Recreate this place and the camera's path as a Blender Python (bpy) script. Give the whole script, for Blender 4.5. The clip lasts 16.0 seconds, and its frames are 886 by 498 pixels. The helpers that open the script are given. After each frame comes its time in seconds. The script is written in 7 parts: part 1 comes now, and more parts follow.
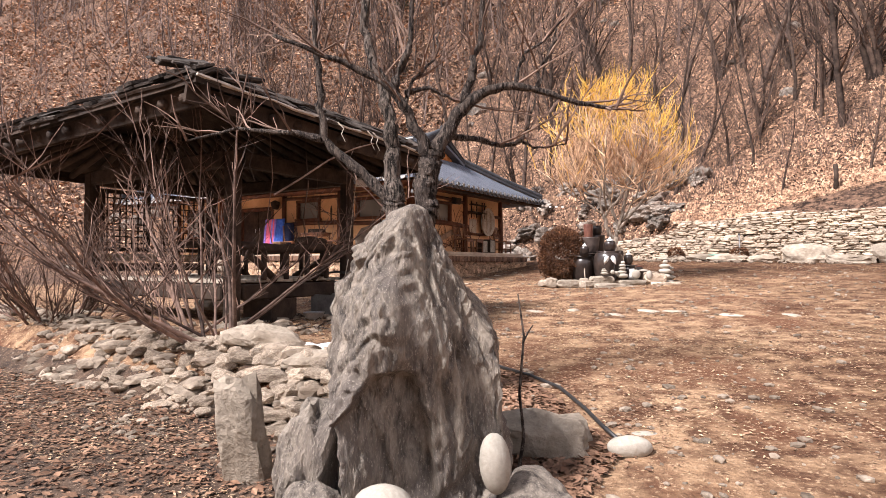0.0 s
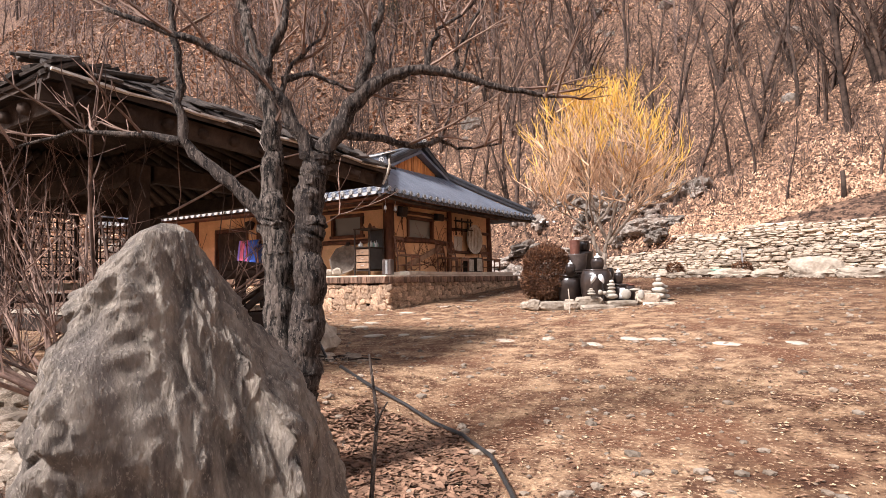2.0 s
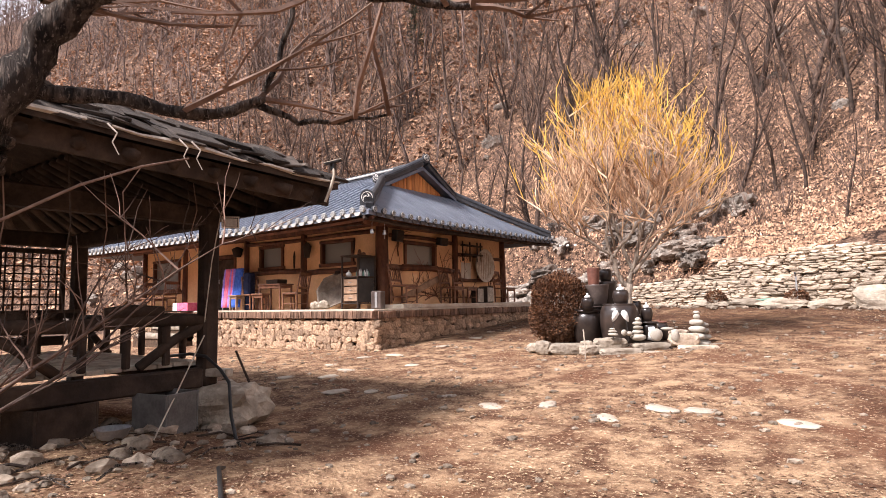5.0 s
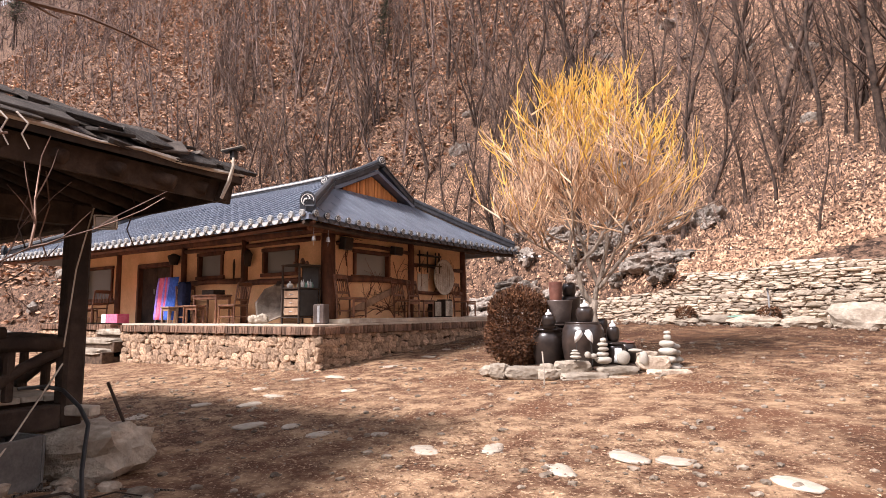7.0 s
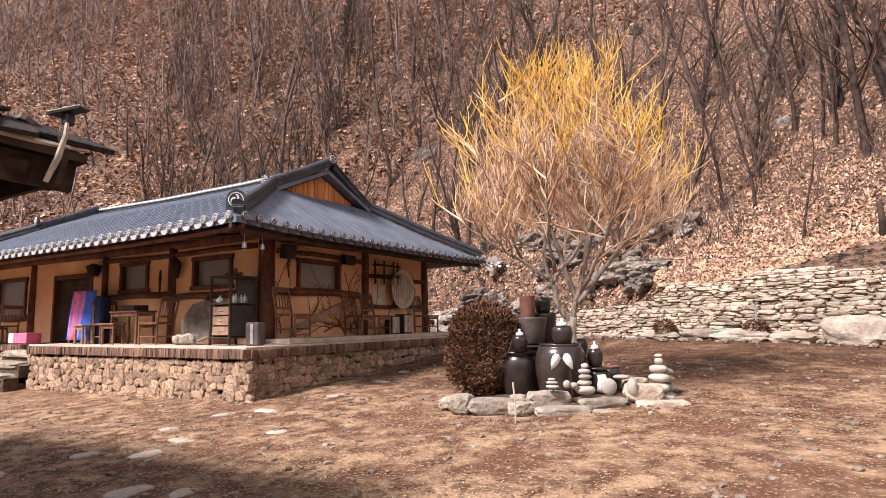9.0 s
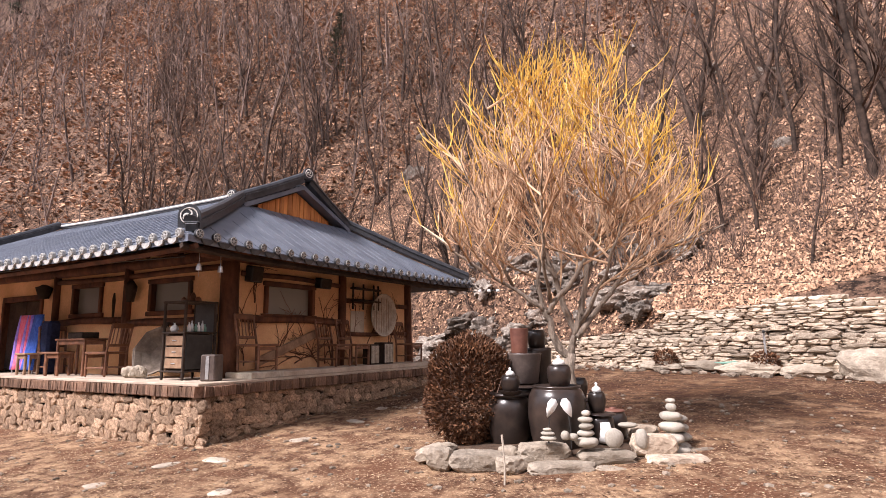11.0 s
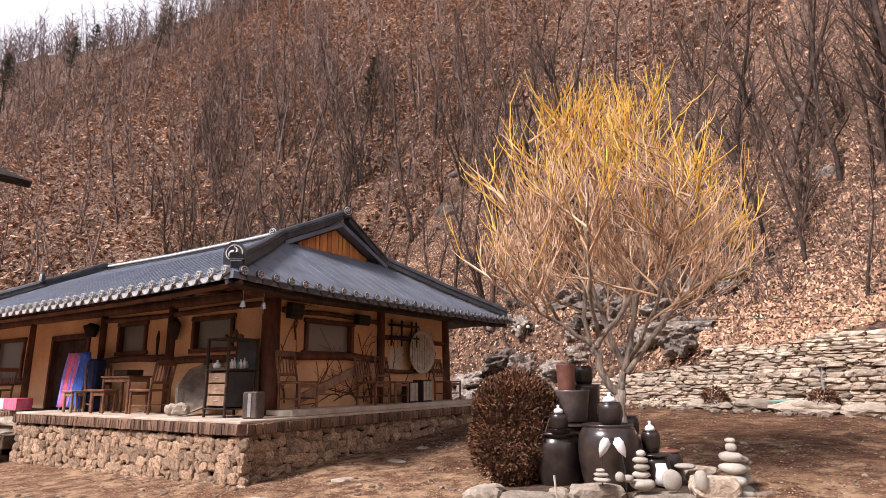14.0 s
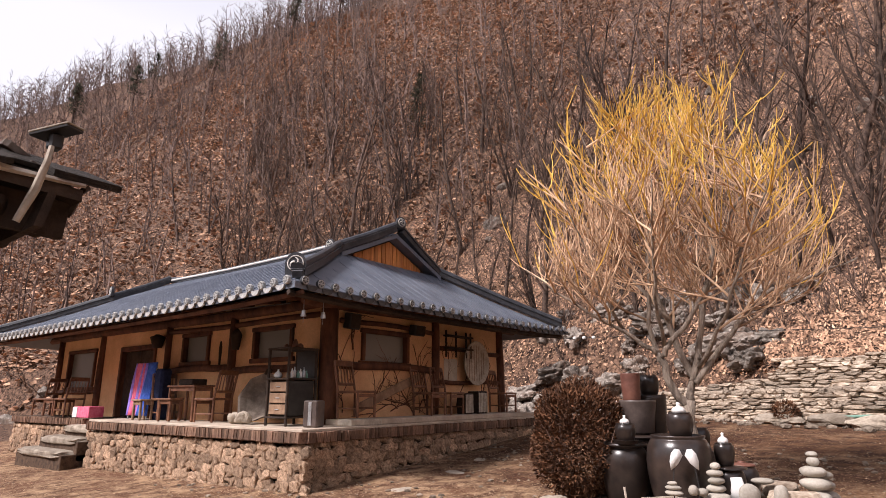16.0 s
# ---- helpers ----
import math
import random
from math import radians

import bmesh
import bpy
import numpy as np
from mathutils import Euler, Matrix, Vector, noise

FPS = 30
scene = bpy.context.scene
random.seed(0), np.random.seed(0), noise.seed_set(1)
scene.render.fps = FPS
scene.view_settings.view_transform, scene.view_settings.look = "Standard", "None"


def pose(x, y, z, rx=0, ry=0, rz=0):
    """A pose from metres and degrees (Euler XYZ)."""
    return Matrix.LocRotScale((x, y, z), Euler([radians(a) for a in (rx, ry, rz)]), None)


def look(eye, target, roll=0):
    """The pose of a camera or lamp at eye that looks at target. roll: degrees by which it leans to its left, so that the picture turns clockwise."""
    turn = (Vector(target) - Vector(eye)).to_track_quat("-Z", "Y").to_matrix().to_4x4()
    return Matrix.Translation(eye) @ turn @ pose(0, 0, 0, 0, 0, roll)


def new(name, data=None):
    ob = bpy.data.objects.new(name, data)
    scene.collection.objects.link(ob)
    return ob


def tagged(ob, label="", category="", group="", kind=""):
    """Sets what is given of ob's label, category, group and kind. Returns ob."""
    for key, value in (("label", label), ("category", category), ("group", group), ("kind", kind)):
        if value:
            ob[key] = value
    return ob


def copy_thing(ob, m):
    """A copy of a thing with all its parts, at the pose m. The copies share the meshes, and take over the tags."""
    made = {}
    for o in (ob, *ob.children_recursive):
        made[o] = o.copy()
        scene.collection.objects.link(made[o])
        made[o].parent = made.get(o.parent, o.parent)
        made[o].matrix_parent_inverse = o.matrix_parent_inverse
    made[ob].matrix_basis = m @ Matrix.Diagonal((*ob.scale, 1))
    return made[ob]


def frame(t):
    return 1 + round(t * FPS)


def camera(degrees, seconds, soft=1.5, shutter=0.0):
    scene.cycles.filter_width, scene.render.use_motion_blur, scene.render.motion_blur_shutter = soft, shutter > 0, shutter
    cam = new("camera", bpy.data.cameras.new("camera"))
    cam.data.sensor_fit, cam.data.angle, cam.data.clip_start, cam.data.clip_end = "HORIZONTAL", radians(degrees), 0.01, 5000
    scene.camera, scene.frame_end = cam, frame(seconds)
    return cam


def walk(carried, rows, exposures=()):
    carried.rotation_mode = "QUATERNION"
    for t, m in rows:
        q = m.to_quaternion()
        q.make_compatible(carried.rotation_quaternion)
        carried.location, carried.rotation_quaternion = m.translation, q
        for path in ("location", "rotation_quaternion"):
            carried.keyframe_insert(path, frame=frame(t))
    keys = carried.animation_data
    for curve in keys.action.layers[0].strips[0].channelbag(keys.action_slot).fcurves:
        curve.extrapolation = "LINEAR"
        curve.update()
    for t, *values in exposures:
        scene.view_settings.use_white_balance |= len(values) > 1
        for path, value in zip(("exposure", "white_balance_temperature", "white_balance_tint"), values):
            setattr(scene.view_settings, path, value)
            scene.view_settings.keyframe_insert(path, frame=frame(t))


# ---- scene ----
cam = camera(74.3, 16.0, soft=0.45)
PATH = [
    (0, (0.2, -0.016, 1.399), (-0.888, 1.661, 1.446), 0.2),
    (0.5, (0.221, 0.329, 1.38), (-0.879, 1.998, 1.44), -0.1),
    (1, (0.261, 0.659, 1.42), (-0.842, 2.326, 1.492), -0.5),
    (1.5, (0.213, 1.042, 1.452), (-0.89, 2.709, 1.543), -0.6),
    (2, (0.231, 1.396, 1.508), (-0.876, 3.058, 1.613), -0.8),
    (2.5, (0.239, 1.866, 1.583), (-0.885, 3.515, 1.701), -0.8),
    (3, (0.104, 2.28, 1.6), (-1.05, 3.909, 1.726), -0.9),
    (3.2, (0.066, 2.443, 1.661), (-1.105, 4.058, 1.793), -0.9),
    (5.3, (-0.316, 3.875, 1.777), (-1.509, 5.469, 1.971), -0.9),
    (5.5, (-0.33, 4.049, 1.784), (-1.516, 5.647, 1.985), -0.8),
    (6, (-0.386, 4.368, 1.844), (-1.55, 5.981, 2.053), -0.6),
    (6.5, (-0.558, 4.568, 1.872), (-1.697, 6.199, 2.084), -0.5),
    (7, (-0.643, 4.848, 1.879), (-1.754, 6.496, 2.095), -0.5),
    (7.5, (-0.749, 5.234, 1.938), (-1.833, 6.901, 2.159), -0.5),
    (8, (-0.998, 5.551, 1.949), (-2.055, 7.233, 2.176), -0.6),
    (8.5, (-1.182, 5.909, 1.979), (-2.22, 7.603, 2.211), -0.8),
    (9, (-1.347, 6.308, 2.036), (-2.363, 8.013, 2.283), -0.9),
    (9.2, (-1.418, 6.44, 2.061), (-2.429, 8.148, 2.309), -0.8),
    (11.3, (-1.802, 7.36, 2.249), (-2.779, 9.074, 2.579), -0.6),
    (11.5, (-1.807, 7.364, 2.224), (-2.787, 9.074, 2.566), -0.8),
    (12, (-1.828, 7.356, 2.211), (-2.817, 9.055, 2.579), -0.7),
    (12.5, (-1.863, 7.338, 2.205), (-2.864, 9.024, 2.598), -0.5),
    (13, (-1.891, 7.33, 2.21), (-2.912, 9.0, 2.621), -0.4),
    (13.5, (-1.928, 7.315, 2.215), (-2.967, 8.97, 2.64), -0.5),
    (14, (-1.957, 7.3, 2.217), (-3.017, 8.938, 2.657), -0.6),
    (14.5, (-1.978, 7.282, 2.205), (-3.065, 8.898, 2.66), -0.6),
    (15, (-2.02, 7.265, 2.197), (-3.139, 8.856, 2.664), -0.5),
    (15.5, (-2.083, 7.248, 2.186), (-3.233, 8.814, 2.661), -0.3),
    (16, (-2.112, 7.244, 2.141), (-3.295, 8.781, 2.629), -0.2),
]
walk(cam, [(t, look(eye, target, roll)) for t, eye, target, roll in PATH], [(0, 0.92, 6200, 17), (5.5, 0.96, 6200, 18), (9, 0.74, 6200, 20), (12.5, 0.66, 6200, 21), (16, 0.30, 6250, 20)])
# world, sun and exposure
SUN = Vector((-0.38, -0.925, 1.06)).normalized()
wd = bpy.data.worlds.new("sky")
scene.world = wd
wd.use_nodes = True
wn = wd.node_tree.nodes
sky = wn.new("ShaderNodeTexSky")
sky.sky_type, sky.sun_disc = "NISHITA", False
sky.sun_elevation = math.asin(SUN.z)
sky.sun_rotation = math.atan2(SUN.x, SUN.y)
sky.dust_density, sky.air_density = 3.0, 1.2
haze, gen, sep = wn.new("ShaderNodeValToRGB"), wn.new("ShaderNodeTexCoord"), wn.new("ShaderNodeSeparateXYZ")
haze.color_ramp.elements[0].position, haze.color_ramp.elements[1].position = 0.52, 0.92
haze.color_ramp.elements[0].color, haze.color_ramp.elements[1].color = (1, 1, 1, 1), (0.15, 0.16, 0.18, 1)
wl = wd.node_tree.links
wl.new(gen.outputs["Generated"], sep.inputs[0])
wl.new(sep.outputs[2], haze.inputs[0])
veil, mix = wn.new("ShaderNodeVectorMath"), wn.new("ShaderNodeMixRGB")
veil.operation = "MULTIPLY"
veil.inputs[1].default_value = (21.5, 21.4, 21.6)
mix.inputs[0].default_value = 0.72
wl.new(haze.outputs[0], veil.inputs[0])
wl.new(sky.outputs[0], mix.inputs[1])
wl.new(veil.outputs[0], mix.inputs[2])
wl.new(mix.outputs[0], wn["Background"].inputs[0])
wn["Background"].inputs[1].default_value = 0.05
sun = new("sun", bpy.data.lights.new("sun", "SUN"))
sun.data.energy, sun.data.angle, sun.data.color = 4.9, radians(12.0), (1.0, 0.94, 0.86)
sun.matrix_world = look(SUN * 60, (0, 0, 0))


# ---- materials ----
def mat(name, c1, c2, scale=6.0, rough=0.85, bump=0.3, fine=40.0, c3=None, metal=0.0, stretch=(1, 1, 1), island=0.0, spots=None, objvar=0.0, deep=0.02, lo=0.36, hi=0.66):
    """Two scales of mottling and a fine relief; c3: stains; island: value change from piece to piece."""
    m = bpy.data.materials.new(name)
    m.use_nodes = True
    nt = m.node_tree
    n, L = nt.nodes, nt.links
    b = n["Principled BSDF"]
    b.inputs["Roughness"].default_value, b.inputs["Metallic"].default_value = rough, metal
    b.inputs["Specular IOR Level"].default_value = 0.3 if rough > 0.6 else 0.5
    tc, mp = n.new("ShaderNodeTexCoord"), n.new("ShaderNodeMapping")
    mp.inputs["Scale"].default_value = stretch
    L.new(tc.outputs["Object"], mp.inputs[0])
    a, f, s = n.new("ShaderNodeTexNoise"), n.new("ShaderNodeTexNoise"), n.new("ShaderNodeTexNoise")
    for t, k, d in ((a, scale, 6), (f, fine, 8), (s, scale * 0.31, 4)):
        t.inputs["Scale"].default_value, t.inputs["Detail"].default_value, t.inputs["Roughness"].default_value = k, d, 0.65
        L.new(mp.outputs[0], t.inputs["Vector"])
    r1 = n.new("ShaderNodeValToRGB")
    r1.color_ramp.elements[0].position, r1.color_ramp.elements[1].position = lo, hi
    r1.color_ramp.elements[0].color, r1.color_ramp.elements[1].color = (*c1, 1), (*c2, 1)
    L.new(a.outputs[0], r1.inputs[0])
    col = r1.outputs[0]
    if c3:
        r2 = n.new("ShaderNodeValToRGB")
        r2.color_ramp.elements[0].position, r2.color_ramp.elements[1].position = 0.48, 0.66
        mx = n.new("ShaderNodeMixRGB")
        L.new(s.outputs[0], r2.inputs[0])
        L.new(r2.outputs[0], mx.inputs[0])
        L.new(col, mx.inputs[1])
        mx.inputs[2].default_value = (*c3, 1)
        col = mx.outputs[0]
    if spots:
        r3 = n.new("ShaderNodeValToRGB")
        r3.color_ramp.elements[0].position, r3.color_ramp.elements[1].position = 0.56, 0.64
        mx = n.new("ShaderNodeMixRGB")
        L.new(f.outputs[0], r3.inputs[0])
        L.new(r3.outputs[0], mx.inputs[0])
        L.new(col, mx.inputs[1])
        mx.inputs[2].default_value = (*spots, 1)
        col = mx.outputs[0]
    hv = n.new("ShaderNodeHueSaturation")
    mr = n.new("ShaderNodeMapRange")
    mr.inputs[3].default_value, mr.inputs[4].default_value = 0.72, 1.28
    L.new(f.outputs[0], mr.inputs[0])
    val = mr.outputs[0]
    for amount, node, out in ((island, "ShaderNodeNewGeometry", "Random Per Island"), (objvar, "ShaderNodeObjectInfo", "Random")):
        if amount:
            g, m2, mu = n.new(node), n.new("ShaderNodeMapRange"), n.new("ShaderNodeMath")
            m2.inputs[3].default_value, m2.inputs[4].default_value = 1 - amount, 1 + amount
            mu.operation = "MULTIPLY"
            L.new(g.outputs[out], m2.inputs[0])
            L.new(val, mu.inputs[0])
            L.new(m2.outputs[0], mu.inputs[1])
            val = mu.outputs[0]
    L.new(val, hv.inputs["Value"])
    L.new(col, hv.inputs["Color"])
    L.new(hv.outputs[0], b.inputs["Base Color"])
    if bump:
        bu, ad = n.new("ShaderNodeBump"), n.new("ShaderNodeMath")
        bu.inputs["Strength"].default_value, bu.inputs["Distance"].default_value = bump, deep
        ad.operation = "ADD"
        L.new(a.outputs[0], ad.inputs[0])
        L.new(f.outputs[0], ad.inputs[1])
        L.new(ad.outputs[0], bu.inputs["Height"])
        L.new(bu.outputs[0], b.inputs["Normal"])
    return m


M = {}
M["yard"] = mat("yard_earth", (0.115, 0.054, 0.029), (0.44, 0.285, 0.168), 3.4, 0.95, 1.0, 26, c3=(0.145, 0.064, 0.033), spots=(0.49, 0.345, 0.22), deep=0.035, lo=0.41, hi=0.61)
M["hill"] = mat("leaf_litter", (0.035, 0.019, 0.013), (0.33, 0.195, 0.128), 5.0, 0.95, 1.0, 16, c3=(0.10, 0.058, 0.041), spots=(0.43, 0.275, 0.185), deep=0.2, lo=0.42, hi=0.57)
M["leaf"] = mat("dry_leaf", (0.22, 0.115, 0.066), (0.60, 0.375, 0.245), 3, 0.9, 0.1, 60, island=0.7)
M["garden"] = mat("garden_soil", (0.035, 0.023, 0.017), (0.125, 0.080, 0.054), 6, 0.95, 1.0, 45, spots=(0.25, 0.18, 0.13))
M["rock"] = mat("standing_stone", (0.095, 0.083, 0.075), (0.45, 0.385, 0.315), 8, 0.92, 1.0, 60, c3=(0.20, 0.17, 0.148), stretch=(1.8, 1.8, 0.6), spots=(0.43, 0.375, 0.315), deep=0.035, lo=0.34, hi=0.62)
M["stone"] = mat("field_stone", (0.20, 0.155, 0.115), (0.55, 0.455, 0.355), 7, 0.9, 0.9, 30, c3=(0.22, 0.165, 0.12), objvar=0.36, island=0.32)
M["pale_stone"] = mat("pale_stone", (0.27, 0.225, 0.175), (0.49, 0.42, 0.335), 6, 0.88, 0.9, 26, c3=(0.22, 0.175, 0.13), objvar=0.22, deep=0.03)
M["river_stone"] = mat("river_stone", (0.33, 0.30, 0.25), (0.50, 0.46, 0.395), 5, 0.8, 0.4, 50, c3=(0.28, 0.245, 0.20), objvar=0.14)
M["step_stone"] = mat("stepping_stone", (0.38, 0.32, 0.255), (0.57, 0.495, 0.40), 6, 0.85, 0.4, 40, c3=(0.32, 0.26, 0.20), objvar=0.14)
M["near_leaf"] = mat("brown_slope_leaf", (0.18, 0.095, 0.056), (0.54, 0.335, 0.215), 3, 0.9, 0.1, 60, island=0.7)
M["mortar"] = mat("earth_mortar", (0.045, 0.028, 0.019), (0.13, 0.083, 0.053), 8, 0.95, 0.8, 40)
M["foot_stone"] = mat("platform_stone", (0.24, 0.150, 0.095), (0.57, 0.415, 0.285), 9, 0.9, 1.0, 30, c3=(0.19, 0.115, 0.072), objvar=0.45, island=0.4)
M["brick"] = mat("edging_stone", (0.10, 0.055, 0.037), (0.30, 0.185, 0.125), 9, 0.9, 0.7, 40, objvar=0.5)
M["cement"] = mat("cement_floor", (0.42, 0.34, 0.265), (0.57, 0.48, 0.385), 3, 0.9, 0.3, 40, c3=(0.38, 0.295, 0.225))
M["plaster"] = mat("earth_plaster", (0.66, 0.395, 0.21), (0.80, 0.51, 0.285), 1.4, 0.95, 0.25, 35, c3=(0.57, 0.31, 0.16))
M["wood"] = mat("brown_timber", (0.050, 0.020, 0.012), (0.165, 0.066, 0.034), 4, 0.75, 0.35, 30, stretch=(1, 1, 0.4))
M["dark_wood"] = mat("weathered_dark_timber", (0.026, 0.017, 0.012), (0.075, 0.05, 0.036), 4, 0.85, 0.5, 28, c3=(0.022, 0.015, 0.012))
M["chair_wood"] = mat("varnished_wood", (0.10, 0.040, 0.021), (0.245, 0.108, 0.055), 6, 0.5, 0.15, 40)
M["table_wood"] = mat("chest_wood", (0.20, 0.12, 0.075), (0.36, 0.235, 0.15), 5, 0.65, 0.25, 30)
M["gable_wood"] = mat("orange_cedar", (0.44, 0.15, 0.04), (0.72, 0.30, 0.085), 3, 0.6, 0.25, 30, stretch=(4, 4, 0.35), objvar=0.18)
M["grey_wood"] = mat("silvered_board", (0.34, 0.29, 0.23), (0.58, 0.51, 0.42), 5, 0.85, 0.35, 30)
M["shingle"] = mat("old_shingle", (0.028, 0.022, 0.019), (0.115, 0.092, 0.076), 4, 0.9, 0.6, 30, island=0.5, objvar=0.5)
M["pale_board"] = mat("bleached_eave_board", (0.42, 0.36, 0.30), (0.66, 0.60, 0.52), 6, 0.8, 0.3, 30)
M["grey_tub"] = mat("grey_plastic", (0.085, 0.08, 0.075), (0.16, 0.15, 0.14), 5, 0.6, 0.1, 40)
M["roof"] = mat("slate_blue_roof", (0.105, 0.122, 0.158), (0.175, 0.198, 0.245), 2.0, 0.42, 0.08, 30, c3=(0.14, 0.158, 0.195))
M["roof_black"] = mat("ridge_tile", (0.025, 0.027, 0.032), (0.06, 0.063, 0.07), 5, 0.38, 0.12, 30)
M["tile_end"] = mat("tile_end_relief", (0.26, 0.26, 0.26), (0.52, 0.51, 0.48), 10, 0.6, 0.3, 50)
M["relief_white"] = mat("white_relief", (0.62, 0.60, 0.56), (0.74, 0.72, 0.68), 10, 0.7, 0.1, 50)
M["jar"] = mat("onggi_glaze", (0.016, 0.012, 0.011), (0.05, 0.034, 0.027), 4, 0.28, 0.05, 20, c3=(0.028, 0.021, 0.018), objvar=0.2)
M["red_jar"] = mat("unglazed_red_jar", (0.13, 0.05, 0.035), (0.22, 0.095, 0.065), 5, 0.5, 0.1, 30)
M["grey_jar"] = mat("grey_brown_jar", (0.06, 0.045, 0.04), (0.12, 0.092, 0.08), 5, 0.35, 0.05, 30)
M["white"] = mat("white_ceramic", (0.74, 0.73, 0.70), (0.82, 0.81, 0.78), 5, 0.35, 0.0, 30)
M["metal"] = mat("galvanised_tin", (0.42, 0.43, 0.44), (0.58, 0.59, 0.60), 5, 0.42, 0.05, 40, metal=0.75)
M["black"] = mat("black_plastic", (0.015, 0.015, 0.016), (0.035, 0.034, 0.033), 6, 0.45, 0.05, 40)
M["cloth_pink"] = mat("pink_cloth", (0.72, 0.10, 0.20), (0.84, 0.22, 0.32), 12, 0.9, 0.2, 200)
M["cloth_blue"] = mat("blue_cloth", (0.025, 0.07, 0.36), (0.06, 0.15, 0.55), 12, 0.9, 0.2, 200)
M["cloth_violet"] = mat("violet_cloth", (0.24, 0.15, 0.62), (0.36, 0.27, 0.74), 12, 0.9, 0.2, 200)
M["navy"] = mat("navy_cloth", (0.01, 0.016, 0.05), (0.025, 0.035, 0.09), 12, 0.9, 0.2, 200)
M["bark"] = mat("dark_furrowed_bark", (0.014, 0.011, 0.010), (0.19, 0.148, 0.122), 16, 0.95, 1.0, 48, c3=(0.055, 0.042, 0.036), stretch=(2.2, 2.2, 0.5), spots=(0.30, 0.245, 0.205), deep=0.06, lo=0.42, hi=0.60)
M["pale_bark"] = mat("pale_lichened_bark", (0.016, 0.013, 0.011), (0.27, 0.215, 0.178), 16, 0.95, 1.0, 48, stretch=(2.2, 2.2, 0.5), spots=(0.36, 0.30, 0.25), deep=0.06, lo=0.42, hi=0.60)
M["twig"] = mat("bare_twig", (0.12, 0.075, 0.055), (0.26, 0.175, 0.135), 5, 0.9, 0.1, 30, island=0.3)
M["shrub_twig"] = mat("red_brown_twig", (0.055, 0.033, 0.026), (0.26, 0.172, 0.134), 5, 0.85, 0.1, 30, island=0.6)
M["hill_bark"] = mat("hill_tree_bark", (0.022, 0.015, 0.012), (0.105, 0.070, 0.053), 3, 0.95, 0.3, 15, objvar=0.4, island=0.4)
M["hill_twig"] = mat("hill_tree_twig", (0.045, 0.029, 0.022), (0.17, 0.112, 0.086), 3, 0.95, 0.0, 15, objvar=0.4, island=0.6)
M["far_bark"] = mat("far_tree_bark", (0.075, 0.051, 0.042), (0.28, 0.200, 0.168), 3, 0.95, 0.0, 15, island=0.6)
M["gold"] = mat("golden_willow_twig", (0.62, 0.35, 0.05), (0.84, 0.55, 0.13), 3, 0.7, 0.0, 20, island=0.3)
M["tan"] = mat("tan_willow_branch", (0.40, 0.25, 0.15), (0.72, 0.50, 0.33), 3, 0.8, 0.1, 20, island=0.45)
M["willow_bark"] = mat("willow_bark", (0.15, 0.118, 0.092), (0.41, 0.335, 0.265), 8, 0.9, 0.9, 36, stretch=(2.4, 2.4, 0.5))
M["bush"] = mat("brown_evergreen_leaf", (0.065, 0.028, 0.014), (0.17, 0.078, 0.036), 5, 0.7, 0.0, 30, island=0.55)
M["pine"] = mat("pine_needle", (0.025, 0.035, 0.018), (0.06, 0.075, 0.04), 5, 0.8, 0.0, 30, island=0.4)
M["cliff"] = mat("grey_cliff", (0.10, 0.082, 0.068), (0.30, 0.26, 0.22), 3.2, 0.97, 1.0, 13, c3=(0.15, 0.105, 0.078), spots=(0.36, 0.32, 0.28), objvar=0.3)
M["basin"] = mat("weathered_basin", (0.11, 0.085, 0.065), (0.24, 0.19, 0.15), 6, 0.75, 0.3, 30)
M["snow"] = mat("old_snow", (0.78, 0.79, 0.80), (0.86, 0.87, 0.88), 8, 0.6, 0.3, 40)
M["green_hose"] = mat("green_net", (0.10, 0.22, 0.17), (0.18, 0.33, 0.26), 8, 0.6, 0.1, 40)
M["straw"] = mat("dry_straw", (0.34, 0.235, 0.14), (0.54, 0.40, 0.26), 3, 0.9, 0.0, 60, island=0.35)
M["dark_leaf"] = mat("crumbled_leaf", (0.11, 0.055, 0.033), (0.30, 0.18, 0.115), 3, 0.9, 0.0, 60, island=0.4)
M["paper"] = mat("lattice_paper", (0.44, 0.38, 0.30), (0.54, 0.48, 0.40), 3, 0.9, 0.0, 40)



